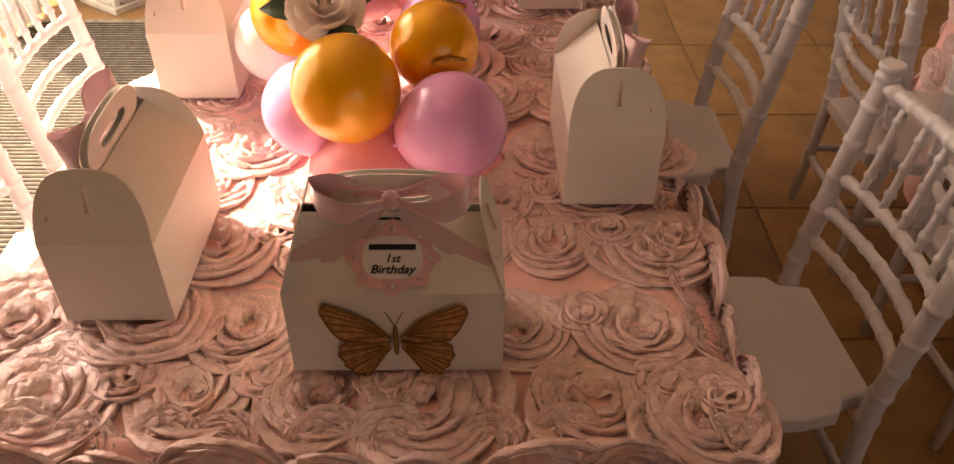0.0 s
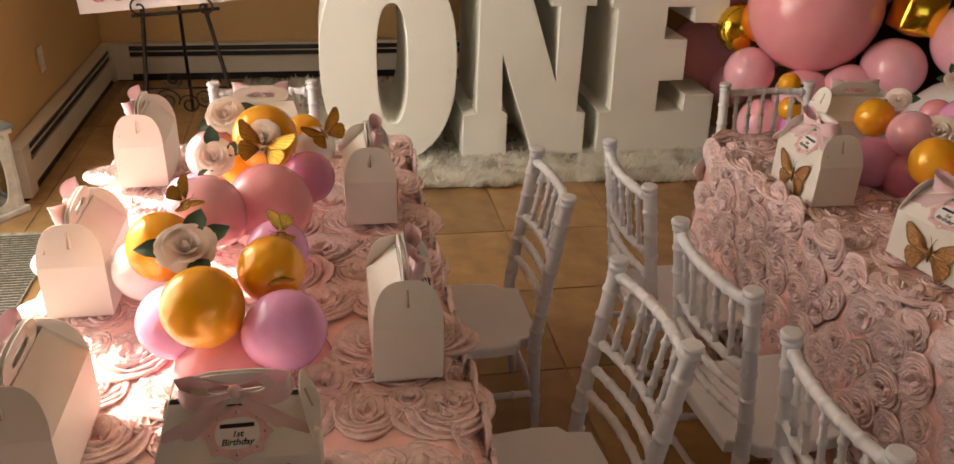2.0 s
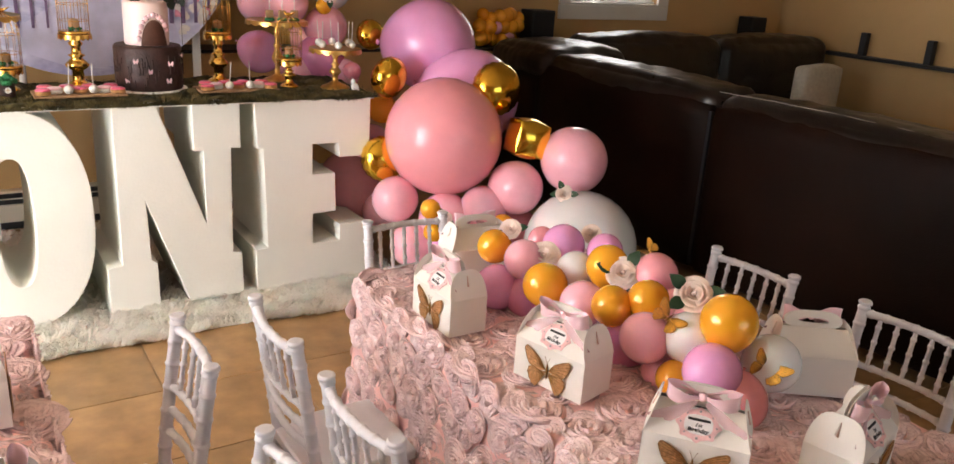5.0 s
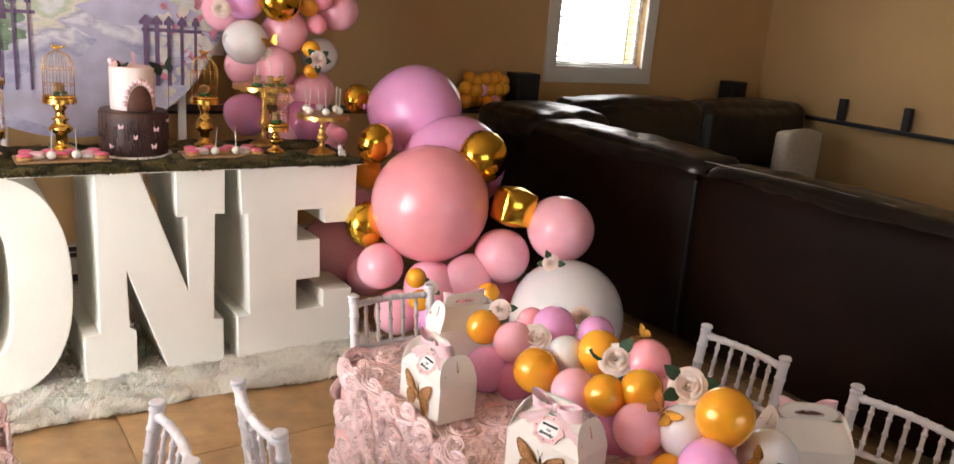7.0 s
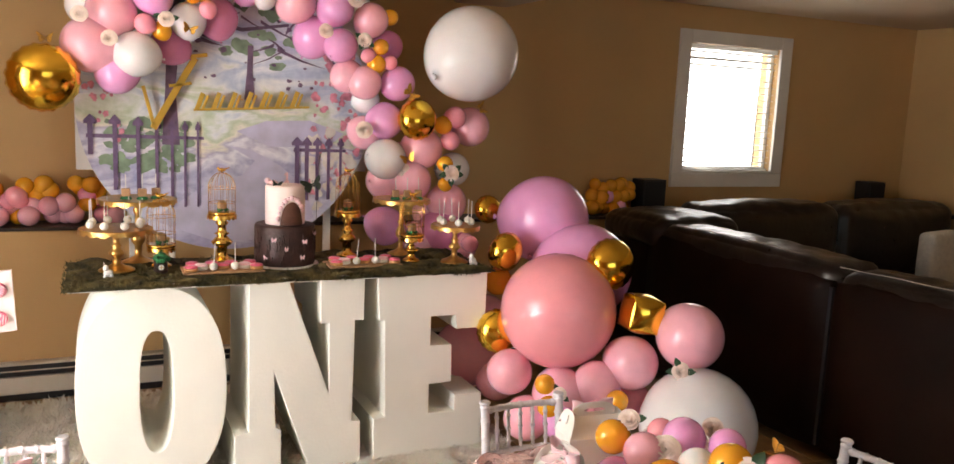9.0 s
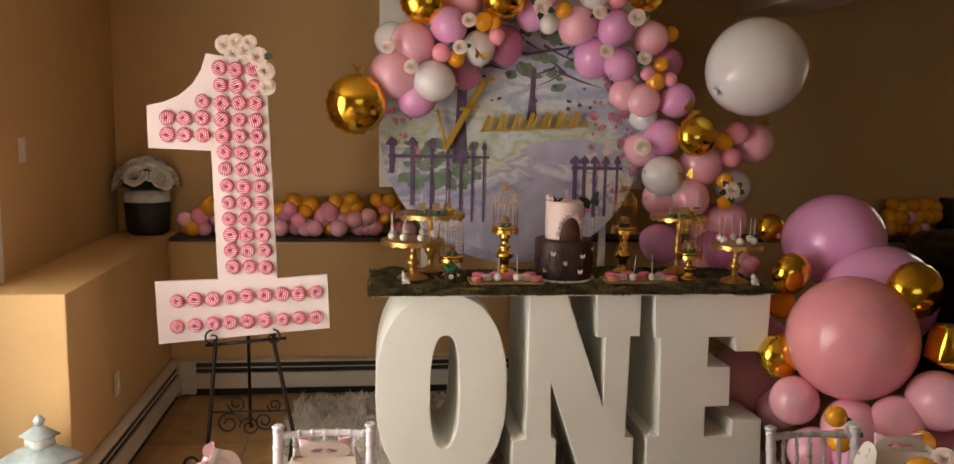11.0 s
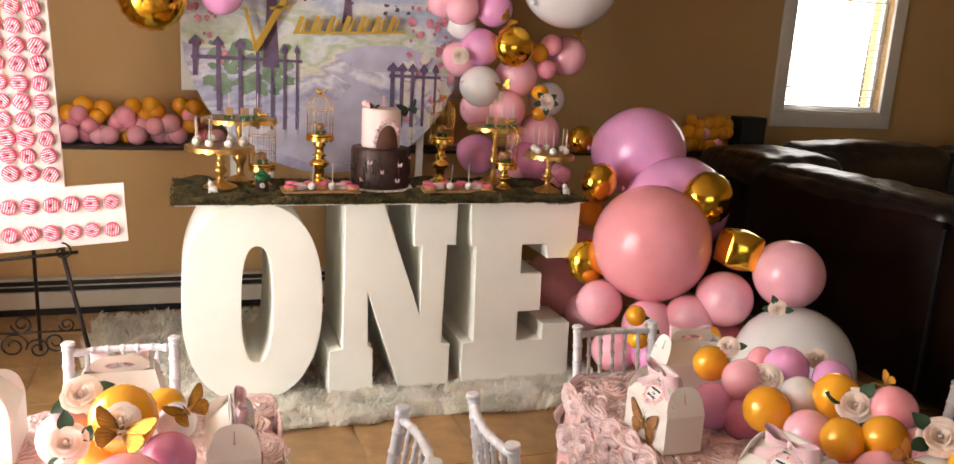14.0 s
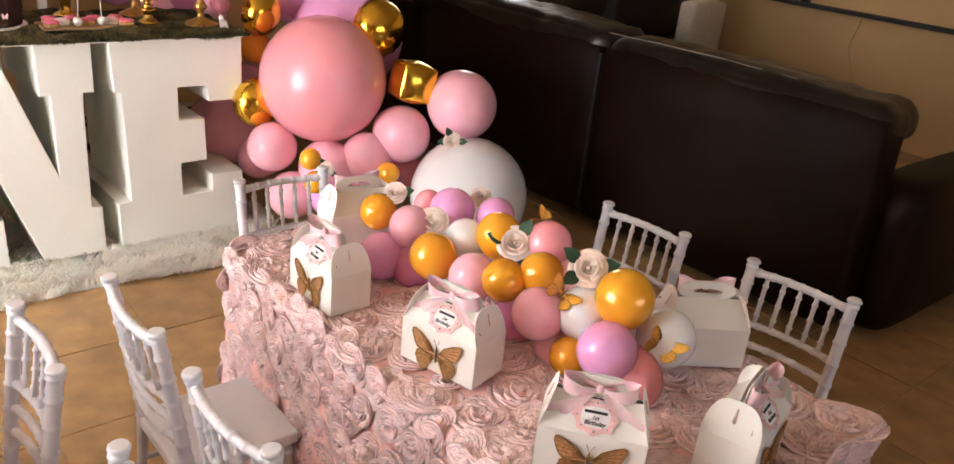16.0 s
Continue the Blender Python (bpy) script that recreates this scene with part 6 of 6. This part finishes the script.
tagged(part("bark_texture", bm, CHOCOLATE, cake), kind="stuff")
part("upper_tier", lathe([(0.083, 0.187), (0.085, 0.192), (0.085, 0.355), (0.079, 0.363)], 48), CREAM, cake)
bm = bmesh.new()
prev = None
for k in range(13):
    x = -0.05 + 0.1 * k / 12
    zt = 0.188 + 0.105 * math.sqrt(max(0, 1 - (x / 0.0505) ** 2))
    y = -math.sqrt(0.0875 ** 2 - (x + 0.012) ** 2)
    row = [bm.verts.new((x + 0.012, y, 0.188)), bm.verts.new((x + 0.012, y - 0.002, (0.188 + zt) / 2)), bm.verts.new((x + 0.012, y, zt))]
    if prev:
        for q in range(2):
            bm.faces.new((prev[q], row[q], row[q + 1], prev[q + 1])).smooth = True
    prev = row
part("fondant_door", bm, BROWN_DOOR, cake, "brown arched fondant door")
rnd = random.Random(6)
for k in range(12):
    a = math.pi * (0.15 + 0.8 * k / 11)
    x, z = 0.012 + 0.058 * math.cos(a), 0.2 + 0.112 * math.sin(a)
    y = -math.sqrt(max(0.0001, 0.0885 ** 2 - x ** 2))
    part("sugar_flower", add_ball(bmesh.new(), (x, y, z), 0.009 + 0.003 * (k % 2), 8, 6, (1, 0.6, 1)), PINK_RIBBON, cake)
for x, z, s in ((-0.07, 0.13, 0.35), (0.06, 0.12, 0.35), (0.11, 0.15, 0.35), (-0.1, 0.05, 0.3), (0.05, 0.05, 0.35), (-0.02, 0.09, 0.25)):
    y = -math.sqrt(0.1335 ** 2 - x ** 2)
    part("sugar_butterfly", slab([(0, 0), (0.012 * s * 2, 0.012), (0.03 * s, 0.002), (0.018 * s, -0.012), (0, -0.004), (-0.018 * s, -0.012), (-0.03 * s, 0.002), (-0.024 * s, 0.012)], y - 0.003, y - 0.001), PINK_RIBBON, cake, m=Matrix.Translation((x, 0, z)))
topper = slab([(-0.004, 0.372), (0.016, 0.372), (0.016, 0.38), (0.011, 0.38), (0.011, 0.418), (0.004, 0.418), (-0.004, 0.408), (-0.001, 0.404), (0.003, 0.408), (0.003, 0.38), (-0.004, 0.38)], -0.004, 0.0)
part("number_topper", topper, PINK_CARD, cake, "pink number one cake topper")
part("topper_pick", tube([(0.006, -0.002, 0.355), (0.006, -0.002, 0.374)], 0.0016, 5), STICK, cake)
part("sugar_flower", add_ball(bmesh.new(), (-0.055, -0.02, 0.372), 0.02, 10, 8, (1, 1, 0.6)), PINK_CARD, cake)
part("sugar_flower", add_ball(bmesh.new(), (-0.075, 0.0, 0.380), 0.014, 10, 8), PINK_RIBBON, cake)
BLACK_WING = mat("black_paper_wing", (0.02, 0.03, 0.015), 0.5)
loose_butterfly(0.42, 4.02, 1.345, (-0.5, -1, 0.2), 1.0, -20, "black paper butterfly beside the birthday cake", BLACK_WING)
part("support_wire", tube([(0.125, -0.055, 0.19), (0.125, -0.06, 0.385)], 0.001, 5), IRON, cake)
loose_butterfly(0.245, 4.02, 1.345, (0.1, -1, 0.3), 0.5, 10, "small dark paper butterfly on the cake top", BLACK_WING)


def treat_tray(x0, x1, y, seed):
    rnd = random.Random(seed)
    t = thing("serving_tray", "thin rough-cut wooden serving tray on the moss", "tray", Matrix.Translation(((x0 + x1) / 2, y, ZM)), "serving trays")
    w = (x1 - x0) / 2
    part("slab", boxm(-w, w, -0.075, 0.085, 0.004, 0.014, bevel=0.003), WOOD, t)
    z = ZM + 0.015
    n = 7
    for k in range(n):
        x = x0 + 0.035 + (x1 - x0 - 0.07) * k / (n - 1)
        yy = y - 0.045 + 0.035 * (k % 2)
        kind = (0, 1, 2, 0, 2, 1, 0)[k]
        if kind == 2:
            cake_pop(x, yy, z, rnd.uniform(-6, 6), rnd.uniform(0, 360))
        else:
            c = thing("iced_cookie", "round cookie with pink icing" if kind == 0 else "white dipped sandwich cookie", "cookie", Matrix.Translation((x, yy, z)), "cookies")
            part("biscuit", lathe([(0.026, 0), (0.03, 0.004), (0.03, 0.012), (0.026, 0.016)], 18), DOUGH if kind == 0 else CAKE_POP, c)
            part("icing", lathe([(0.029, 0.0165), (0.030, 0.021), (0.022, 0.026), (0.008, 0.027)], 18), ICING if kind == 0 else PINK_RIBBON, c)
    for k in range(4):
        x = x0 + 0.05 + (x1 - x0 - 0.1) * k / 3
        c = thing("iced_cookie", "round cookie with pink icing", "cookie", Matrix.Translation((x, y + 0.045, z)), "cookies")
        part("biscuit", lathe([(0.026, 0), (0.03, 0.004), (0.03, 0.012), (0.026, 0.016)], 18), DOUGH, c)
        part("icing", lathe([(0.029, 0.0165), (0.030, 0.021), (0.022, 0.026), (0.008, 0.027)], 18), ICING, c)


treat_tray(-0.19, 0.165, 3.93, 21)
treat_tray(0.47, 0.83, 3.93, 22)

house = thing("toadstool_house", "tiny green-roofed fairy house with a round window", "ornament", Matrix.Translation((-0.275, 3.96, ZM)))
part("wall", lathe([(0.028, 0), (0.031, 0.01), (0.028, 0.05), (0.03, 0.055)], 16), CHOCOLATE, house)
bm = bmesh.new()
rnd = random.Random(5)
for k in range(26):
    a, r = rnd.uniform(0, 6.28), rnd.uniform(0, 0.034)
    add_ball(bm, (r * math.cos(a), r * math.sin(a), 0.058 + 0.028 * (1 - r / 0.036)), 0.012, 7, 5)
part("roof", bm, GREEN, house)
part("round_window", lathe([(0.011, 0), (0.012, 0.002), (0.011, 0.004)], 18), CAKE_POP, house, m=pose(0, -0.03, 0.03, 90, 0, 0))
part("window_bar", boxm(-0.001, 0.001, -0.036, -0.0345, 0.02, 0.04), GOLD, house)
part("window_bar", boxm(-0.01, 0.01, -0.036, -0.0345, 0.029, 0.031), GOLD, house)
for x, y in ((-0.49, 3.90), (1.195, 3.83)):
    bm = bmesh.new()
    add_ball(bm, (0, 0, 0.02), 0.018, 12, 8, (1.1, 0.8, 1.0))
    add_ball(bm, (-0.01, -0.004, 0.043), 0.012, 10, 8, (1, 0.9, 1.2))
    add_tube(bm, [(-0.014, -0.004, 0.054), (-0.018, -0.006, 0.07)], [0.003, 0.0006], 6)
    for dx in (-0.012, 0.012):
        add_ball(bm, (dx, -0.01, 0.008), 0.009, 8, 6)
    tagged(part("figurine", bm, LABEL, m=Matrix.Translation((x, y, ZM))), "tiny white glazed figurine on the moss", "figurine", "figurines")


# ---- the big number one with doughnuts, on its easel ----
ONE = [(-1.406, 2.006), (-1.137, 1.975), (-1.098, 0.958), (-0.864, 0.976), (-0.852, 0.711), (-1.655, 0.641), (-1.664, 0.944), (-1.375, 0.955), (-1.392, 1.562), (-1.673, 1.57), (-1.675, 1.765),
       (-1.60, 1.782), (-1.53, 1.815), (-1.47, 1.865), (-1.43, 1.93)]
YB = 4.05
tagged(part("number_board", slab(ONE, YB, YB + 0.02, 0.002), BOARD), "pale pink board cut as a number one on an iron easel", "number board")


def doughnut_mesh(r, tube_r, squash, top_only, seed):
    rnd = random.Random(seed)
    bm = bmesh.new()
    us, vs = 20, 9
    rows = []
    for i in range(us):
        a = math.tau * i / us
        wob = rnd.uniform(-0.06, 0.06)
        ring = []
        for j in range(vs):
            b = (math.tau * j / vs) if not top_only else math.radians(8 + 164 * j / (vs - 1)) + wob
            rr = r + tube_r * math.cos(b)
            ring.append(bm.verts.new((rr * math.cos(a), -tube_r * squash * math.sin(b), rr * math.sin(a))))
        rows.append(ring)
    for i in range(us):
        p, q = rows[i], rows[(i + 1) % us]
        for j in range(vs if not top_only else vs - 1):
            bm.faces.new((p[j], q[j], q[(j + 1) % vs], p[(j + 1) % vs])).smooth = True
    bmesh.ops.recalc_face_normals(bm, faces=bm.faces)
    return bm


def doughnut():
    d = thing("doughnut", "pink iced doughnut with white drizzle on a peg", "doughnut", group="doughnuts on the board")
    part("dough", doughnut_mesh(0.0195, 0.0145, 0.85, False, 1), DOUGH, d)
    ic = part("icing", doughnut_mesh(0.0195, 0.0158, 0.95, True, 2), ICING, d)
    bm = bmesh.new()
    for k in range(6):
        x = -0.026 + 0.0105 * k
        pts = []
        for q in range(9):
            z = -0.034 + 0.0085 * q
            xx = x + 0.35 * z
            r = math.hypot(xx, z)
            dd = abs(r - 0.0195)
            if dd < 0.0145:
                pts.append((xx, -0.0158 * 0.95 * math.sqrt(1 - (dd / 0.0158) ** 2) - 0.0006, z))
            elif len(pts) > 1:
                add_tube(bm, pts, 0.0018, 5)
                pts = []
            else:
                pts = []
        if len(pts) > 1:
            add_tube(bm, pts, 0.0018, 5)
    part("drizzle", bm, DRIZZLE, ic)
    # Dark brown peg fills the hole, its colour standing in for shade inside.
    part("peg", tube([(0, 0.016, 0), (0, -0.008, 0)], 0.0042, 8), BROWN_DOOR, d)
    return d


rnd = random.Random(17)
spots = []
for k in range(13):
    z = 1.938 - 0.0768 * k
    for c in range(3):
        spots.append((-1.346 + 0.0765 * c + 0.0036 * k, z))
    if k == 2:
        spots.append((-1.422, z + 0.004))
    if k in (3, 4):
        for c in range(3):
            spots.append((-1.582 + 0.078 * c, z + 0.004))
for row in range(2):
    for c in range(9):
        spots.append((-1.562 + 0.0812 * c, 0.853 - 0.122 * row + 0.0052 * c))
d0 = doughnut()
for i, (x, z) in enumerate(spots):
    s = rnd.uniform(0.94, 1.06)
    m = Matrix.Translation((x + rnd.uniform(-0.003, 0.003), YB - 0.014, z + rnd.uniform(-0.003, 0.003))) @ pose(0, 0, 0, rnd.uniform(-6, 6), rnd.uniform(0, 360), rnd.uniform(-6, 6)) @ Matrix.Diagonal((s, s, s, 1))
    if i == 0:
        d0.matrix_basis = m
    else:
        c = copy_thing(d0, m)
        c.matrix_basis = m
for k, (x, z, r) in enumerate(((-1.315, 2.045, 0.04), (-1.265, 2.055, 0.038), (-1.225, 2.025, 0.04), (-1.28, 2.01, 0.036), (-1.17, 1.995, 0.04), (-1.205, 2.06, 0.03), (-1.135, 1.93, 0.038), (-1.13, 1.86, 0.036))):
    rose(x, YB - 0.02, z, r, (0.1, -1, 0.15), 1 if k == 4 else 0, "on the corner of the number board", 70 + k)

easel = thing("iron_easel", "black wrought-iron easel with scrolled feet", "easel")


def scroll(cx, cz, r, turns, start, y, sgn=1):
    pts = []
    n = int(turns * 16)
    for k in range(n + 1):
        a = start + sgn * math.tau * turns * k / n
        rr = r * (1 - 0.72 * k / n)
        pts.append((cx + rr * math.cos(a), y, cz + rr * math.sin(a)))
    return pts


for x0, x1 in ((-1.40, -1.43), (-1.12, -1.03)):
    part("front_leg", tube([(-1.26 + (x0 + 1.26) * 0.35, YB + 0.10, 1.72), (x0, YB + 0.03, 0.62), (x1, YB - 0.02, 0.2), (x1 - 0.02, YB - 0.05, 0.012)], 0.010, 8), IRON, easel)
    part("foot_scroll", tube(scroll(x1 - 0.075 if x1 < -1.2 else x1 + 0.055, 0.062, 0.055, 1.3, 0 if x1 < -1.2 else math.pi, YB - 0.05, -1 if x1 < -1.2 else 1), 0.007, 7), IRON, easel)
    part("board_hook", tube(scroll(x0 + 0.0, 0.675, 0.04, 1.1, math.pi / 2, YB - 0.025, 1 if x1 < -1.2 else -1), 0.005, 7), IRON, easel)
part("rear_leg", tube([(-1.26, YB + 0.10, 1.72), (-1.32, YB + 0.55, 0.01)], 0.009, 8), IRON, easel)
part("crossbar", tube([(-1.42, YB + 0.0, 0.3), (-1.05, YB + 0.0, 0.3)], 0.005, 7), IRON, easel)
part("ledge_bar", tube([(-1.44, YB + 0.002, 0.632), (-1.06, YB + 0.002, 0.664)], 0.008, 7), IRON, easel)
for cx, cz, r, st, sg in ((-1.34, 0.24, 0.06, 0, 1), (-1.24, 0.22, 0.05, math.pi, -1), (-1.30, 0.34, 0.045, math.pi, 1), (-1.17, 0.25, 0.05, 0, -1), (-1.12, 0.33, 0.035, math.pi, 1)):
    part("scrollwork", tube(scroll(cx, cz, r, 1.5, st, YB, sg), 0.0045, 6), IRON, easel)

# ---- ledge: flower pot, speakers, wall rail ----
pot = thing("flower_pot", "dark planter with white silk peonies on the ledge", "potted plant", Matrix.Translation((-2.035, 5.37, Z_SHELF + 0.011)))
part("planter", lathe([(0.10, 0), (0.125, 0.02), (0.135, 0.19), (0.13, 0.2)], 28), POT, pot)
part("planter_band", lathe([(0.133, 0.2), (0.135, 0.21), (0.130, 0.262), (0.112, 0.275)], 28), WASHED, pot)
rnd = random.Random(31)
src = None
for k in range(19):
    a = 2.4 * k
    r = 0.165 * math.sqrt(k / 19)
    m = Matrix.Translation((r * math.cos(a), r * math.sin(a), 0.31 + 0.13 * (1 - (r / 0.17) ** 2) + rnd.uniform(-0.02, 0.02))) @ Vector((math.cos(a) * r * 6, math.sin(a) * r * 6, 0.6)).to_track_quat("Z", "Y").to_matrix().to_4x4() @ Matrix.Diagonal((0.068, 0.068, 0.09, 1))
    if src is None:
        src = part("bloom", rose_bm(9), PETAL_WHITE, pot, m=m)
    else:
        share(src, m, pot)
for k in range(14):
    a = 0.45 * k
    share(LEAF_SRC[0], Matrix.Translation((0.1 * math.cos(a), 0.1 * math.sin(a), 0.27 + 0.04 * (k % 3))) @ pose(0, 0, 0, 0, -20 - 10 * (k % 3), math.degrees(a)) @ Matrix.Diagonal((0.085, 0.085, 0.085, 1)), pot)
part("stems", lathe([(0.1, 0.27), (0.05, 0.3), (0.09, 0.4)], 12), LEAF, pot)
for x, w, h, y in ((3.40, 0.105, 0.27, 5.36), (5.87, 0.1, 0.25, 5.38)):
    s = thing("loudspeaker", "small black loudspeaker standing on the ledge", "speaker", Matrix.Translation((x, y, Z_SHELF)), "loudspeakers")
    part("cabinet", boxm(-w, w, -0.08, 0.08, 0.0, h, bevel=0.006), BLACK, s)
    part("grille", boxm(-w + 0.01, w - 0.01, -0.088, -0.081, 0.012, h - 0.012, bevel=0.003), SPEAKER, s)
rail = thing("wall_rail", "black rail with two brackets along the tan wall", "rail")
part("bar", boxm(X_RIGHT - 0.12, X_RIGHT - 0.01, 1.0, 5.2, 0.955, 0.985, bevel=0.004), BLACK, rail)
for y in (4.5, 3.9):
    part("bracket", boxm(X_RIGHT - 0.09, X_RIGHT - 0.03, y, y + 0.06, 0.985, 1.18, bevel=0.006), BLACK, rail)
tagged(part("wall_cable", tube([(X_RIGHT - 0.006, 3.45, 0.94), (X_RIGHT - 0.006, 3.5, 0.7), (X_RIGHT - 0.006, 3.40, 0.45), (X_RIGHT - 0.006, 3.42, 0.1)], 0.006, 6), WALL), "tan painted cable down the wall", "cable")

# ---- lantern and woven mat by the glass door ----
lan = thing("candle_lantern", "whitewashed wooden candle lantern with a tin roof", "lantern", pose(-1.95, 3.39, 0, 0, 0, 55) @ Matrix.Diagonal((0.9, 0.9, 0.86, 1)))
S = 0.105
part("base", boxm(-S - 0.015, S + 0.015, -S - 0.015, S + 0.015, 0, 0.03, bevel=0.005), WASHED, lan)
part("top_plate", boxm(-S - 0.012, S + 0.012, -S - 0.012, S + 0.012, 0.385, 0.41, bevel=0.005), WASHED, lan)
for sx in (-1, 1):
    for sy in (-1, 1):
        part("corner_post", boxm(min(sx * S, sx * (S - 0.022)), max(sx * S, sx * (S - 0.022)), min(sy * S, sy * (S - 0.022)), max(sy * S, sy * (S - 0.022)), 0.03, 0.385, bevel=0.003), WASHED, lan)
for k in range(4):
    m = pose(0, 0, 0, 0, 0, 90 * k)
    bm = bmesh.new()
    ring_o = superellipse(0, 0.205, 0.083, 0.172, 8, 40)
    ring_i = superellipse(0, 0.205, 0.052, 0.14, 2.6, 40)
    a = [[bm.verts.new((x, y, z)) for x, z in ring_o] for y in (-S + 0.002, -S + 0.012)]
    b = [[bm.verts.new((x, y, z)) for x, z in ring_i] for y in (-S + 0.002, -S + 0.012)]
    for q in range(40):
        j = (q + 1) % 40
        bm.faces.new((a[0][q], a[0][j], b[0][j], b[0][q]))
        bm.faces.new((a[1][j], a[1][q], b[1][q], b[1][j]))
        bm.faces.new((b[0][q], b[0][j], b[1][j], b[1][q]))
    bmesh.ops.recalc_face_normals(bm, faces=bm.faces)
    part("side_panel", bm, WASHED, lan, m=m)
    part("pane", boxm(-0.06, 0.06, -S + 0.014, -S + 0.016, 0.05, 0.36), GLASS, lan, m=m)
part("latch", boxm(-0.006, 0.006, -S - 0.008, -S + 0.002, 0.2, 0.25, bevel=0.002), IRON, lan, "small black latch")
part("roof", lathe([(0.178, 0.412), (0.172, 0.425), (0.09, 0.475), (0.07, 0.482)], 4), ROOF_GREY, lan, m=pose(0, 0, 0, 0, 0, 45))
part("vent_collar", lathe([(0.062, 0.482), (0.062, 0.53)], 4), WASHED, lan, m=pose(0, 0, 0, 0, 0, 45))
part("upper_roof", lathe([(0.085, 0.53), (0.083, 0.536), (0.03, 0.572), (0.02, 0.578)], 4), ROOF_GREY, lan, m=pose(0, 0, 0, 0, 0, 45))
part("finial", lathe([(0.012, 0.575), (0.02, 0.59), (0.026, 0.605), (0.015, 0.62), (0.006, 0.63)], 14), ROOF_GREY, lan)
part("candle", lathe([(0.038, 0.03), (0.038, 0.22), (0.034, 0.226), (0.01, 0.222)], 20), CANDLE, lan)
mat_ob = tagged(part("woven_mat", boxm(-2.2, -1.63, 0.9, 3.2, 0.0, 0.008), MAT_WEAVE), "grey and black striped woven floor mat", "mat")
stripe = None
for k in range(126):
    y = 0.91 + k * 0.018
    if stripe is None:
        stripe = part("stripe", boxm(-2.195, -1.635, 0, 0.0085, 0.006, 0.0105), MAT_DARK, mat_ob, m=Matrix.Translation((0, y, 0)))
    else:
        share(stripe, Matrix.Translation((0, y, 0)), mat_ob)


# ---- floor tiles, laid last ----
TS = 0.46
bm = boxm(0.0035, TS - 0.0035, 0.0035, TS - 0.0035, -0.006, 0.0)
tile0 = None
for i in range(int((X_RIGHT - X_LEFT) / TS) + 1):
    for j in range(int((Y_BACK - Y_REAR) / TS) + 1):
        m = Matrix.Translation((X_LEFT + 0.02 + i * TS, Y_REAR + 0.1 + j * TS, 0.0))
        if m.translation.x > X_RIGHT - 0.2 or m.translation.y > Y_BACK - 0.1:
            continue
        if tile0 is None:
            tile0 = part("tile", bm, TILE, floor, m=m)
        else:
            share(tile0, m, floor)
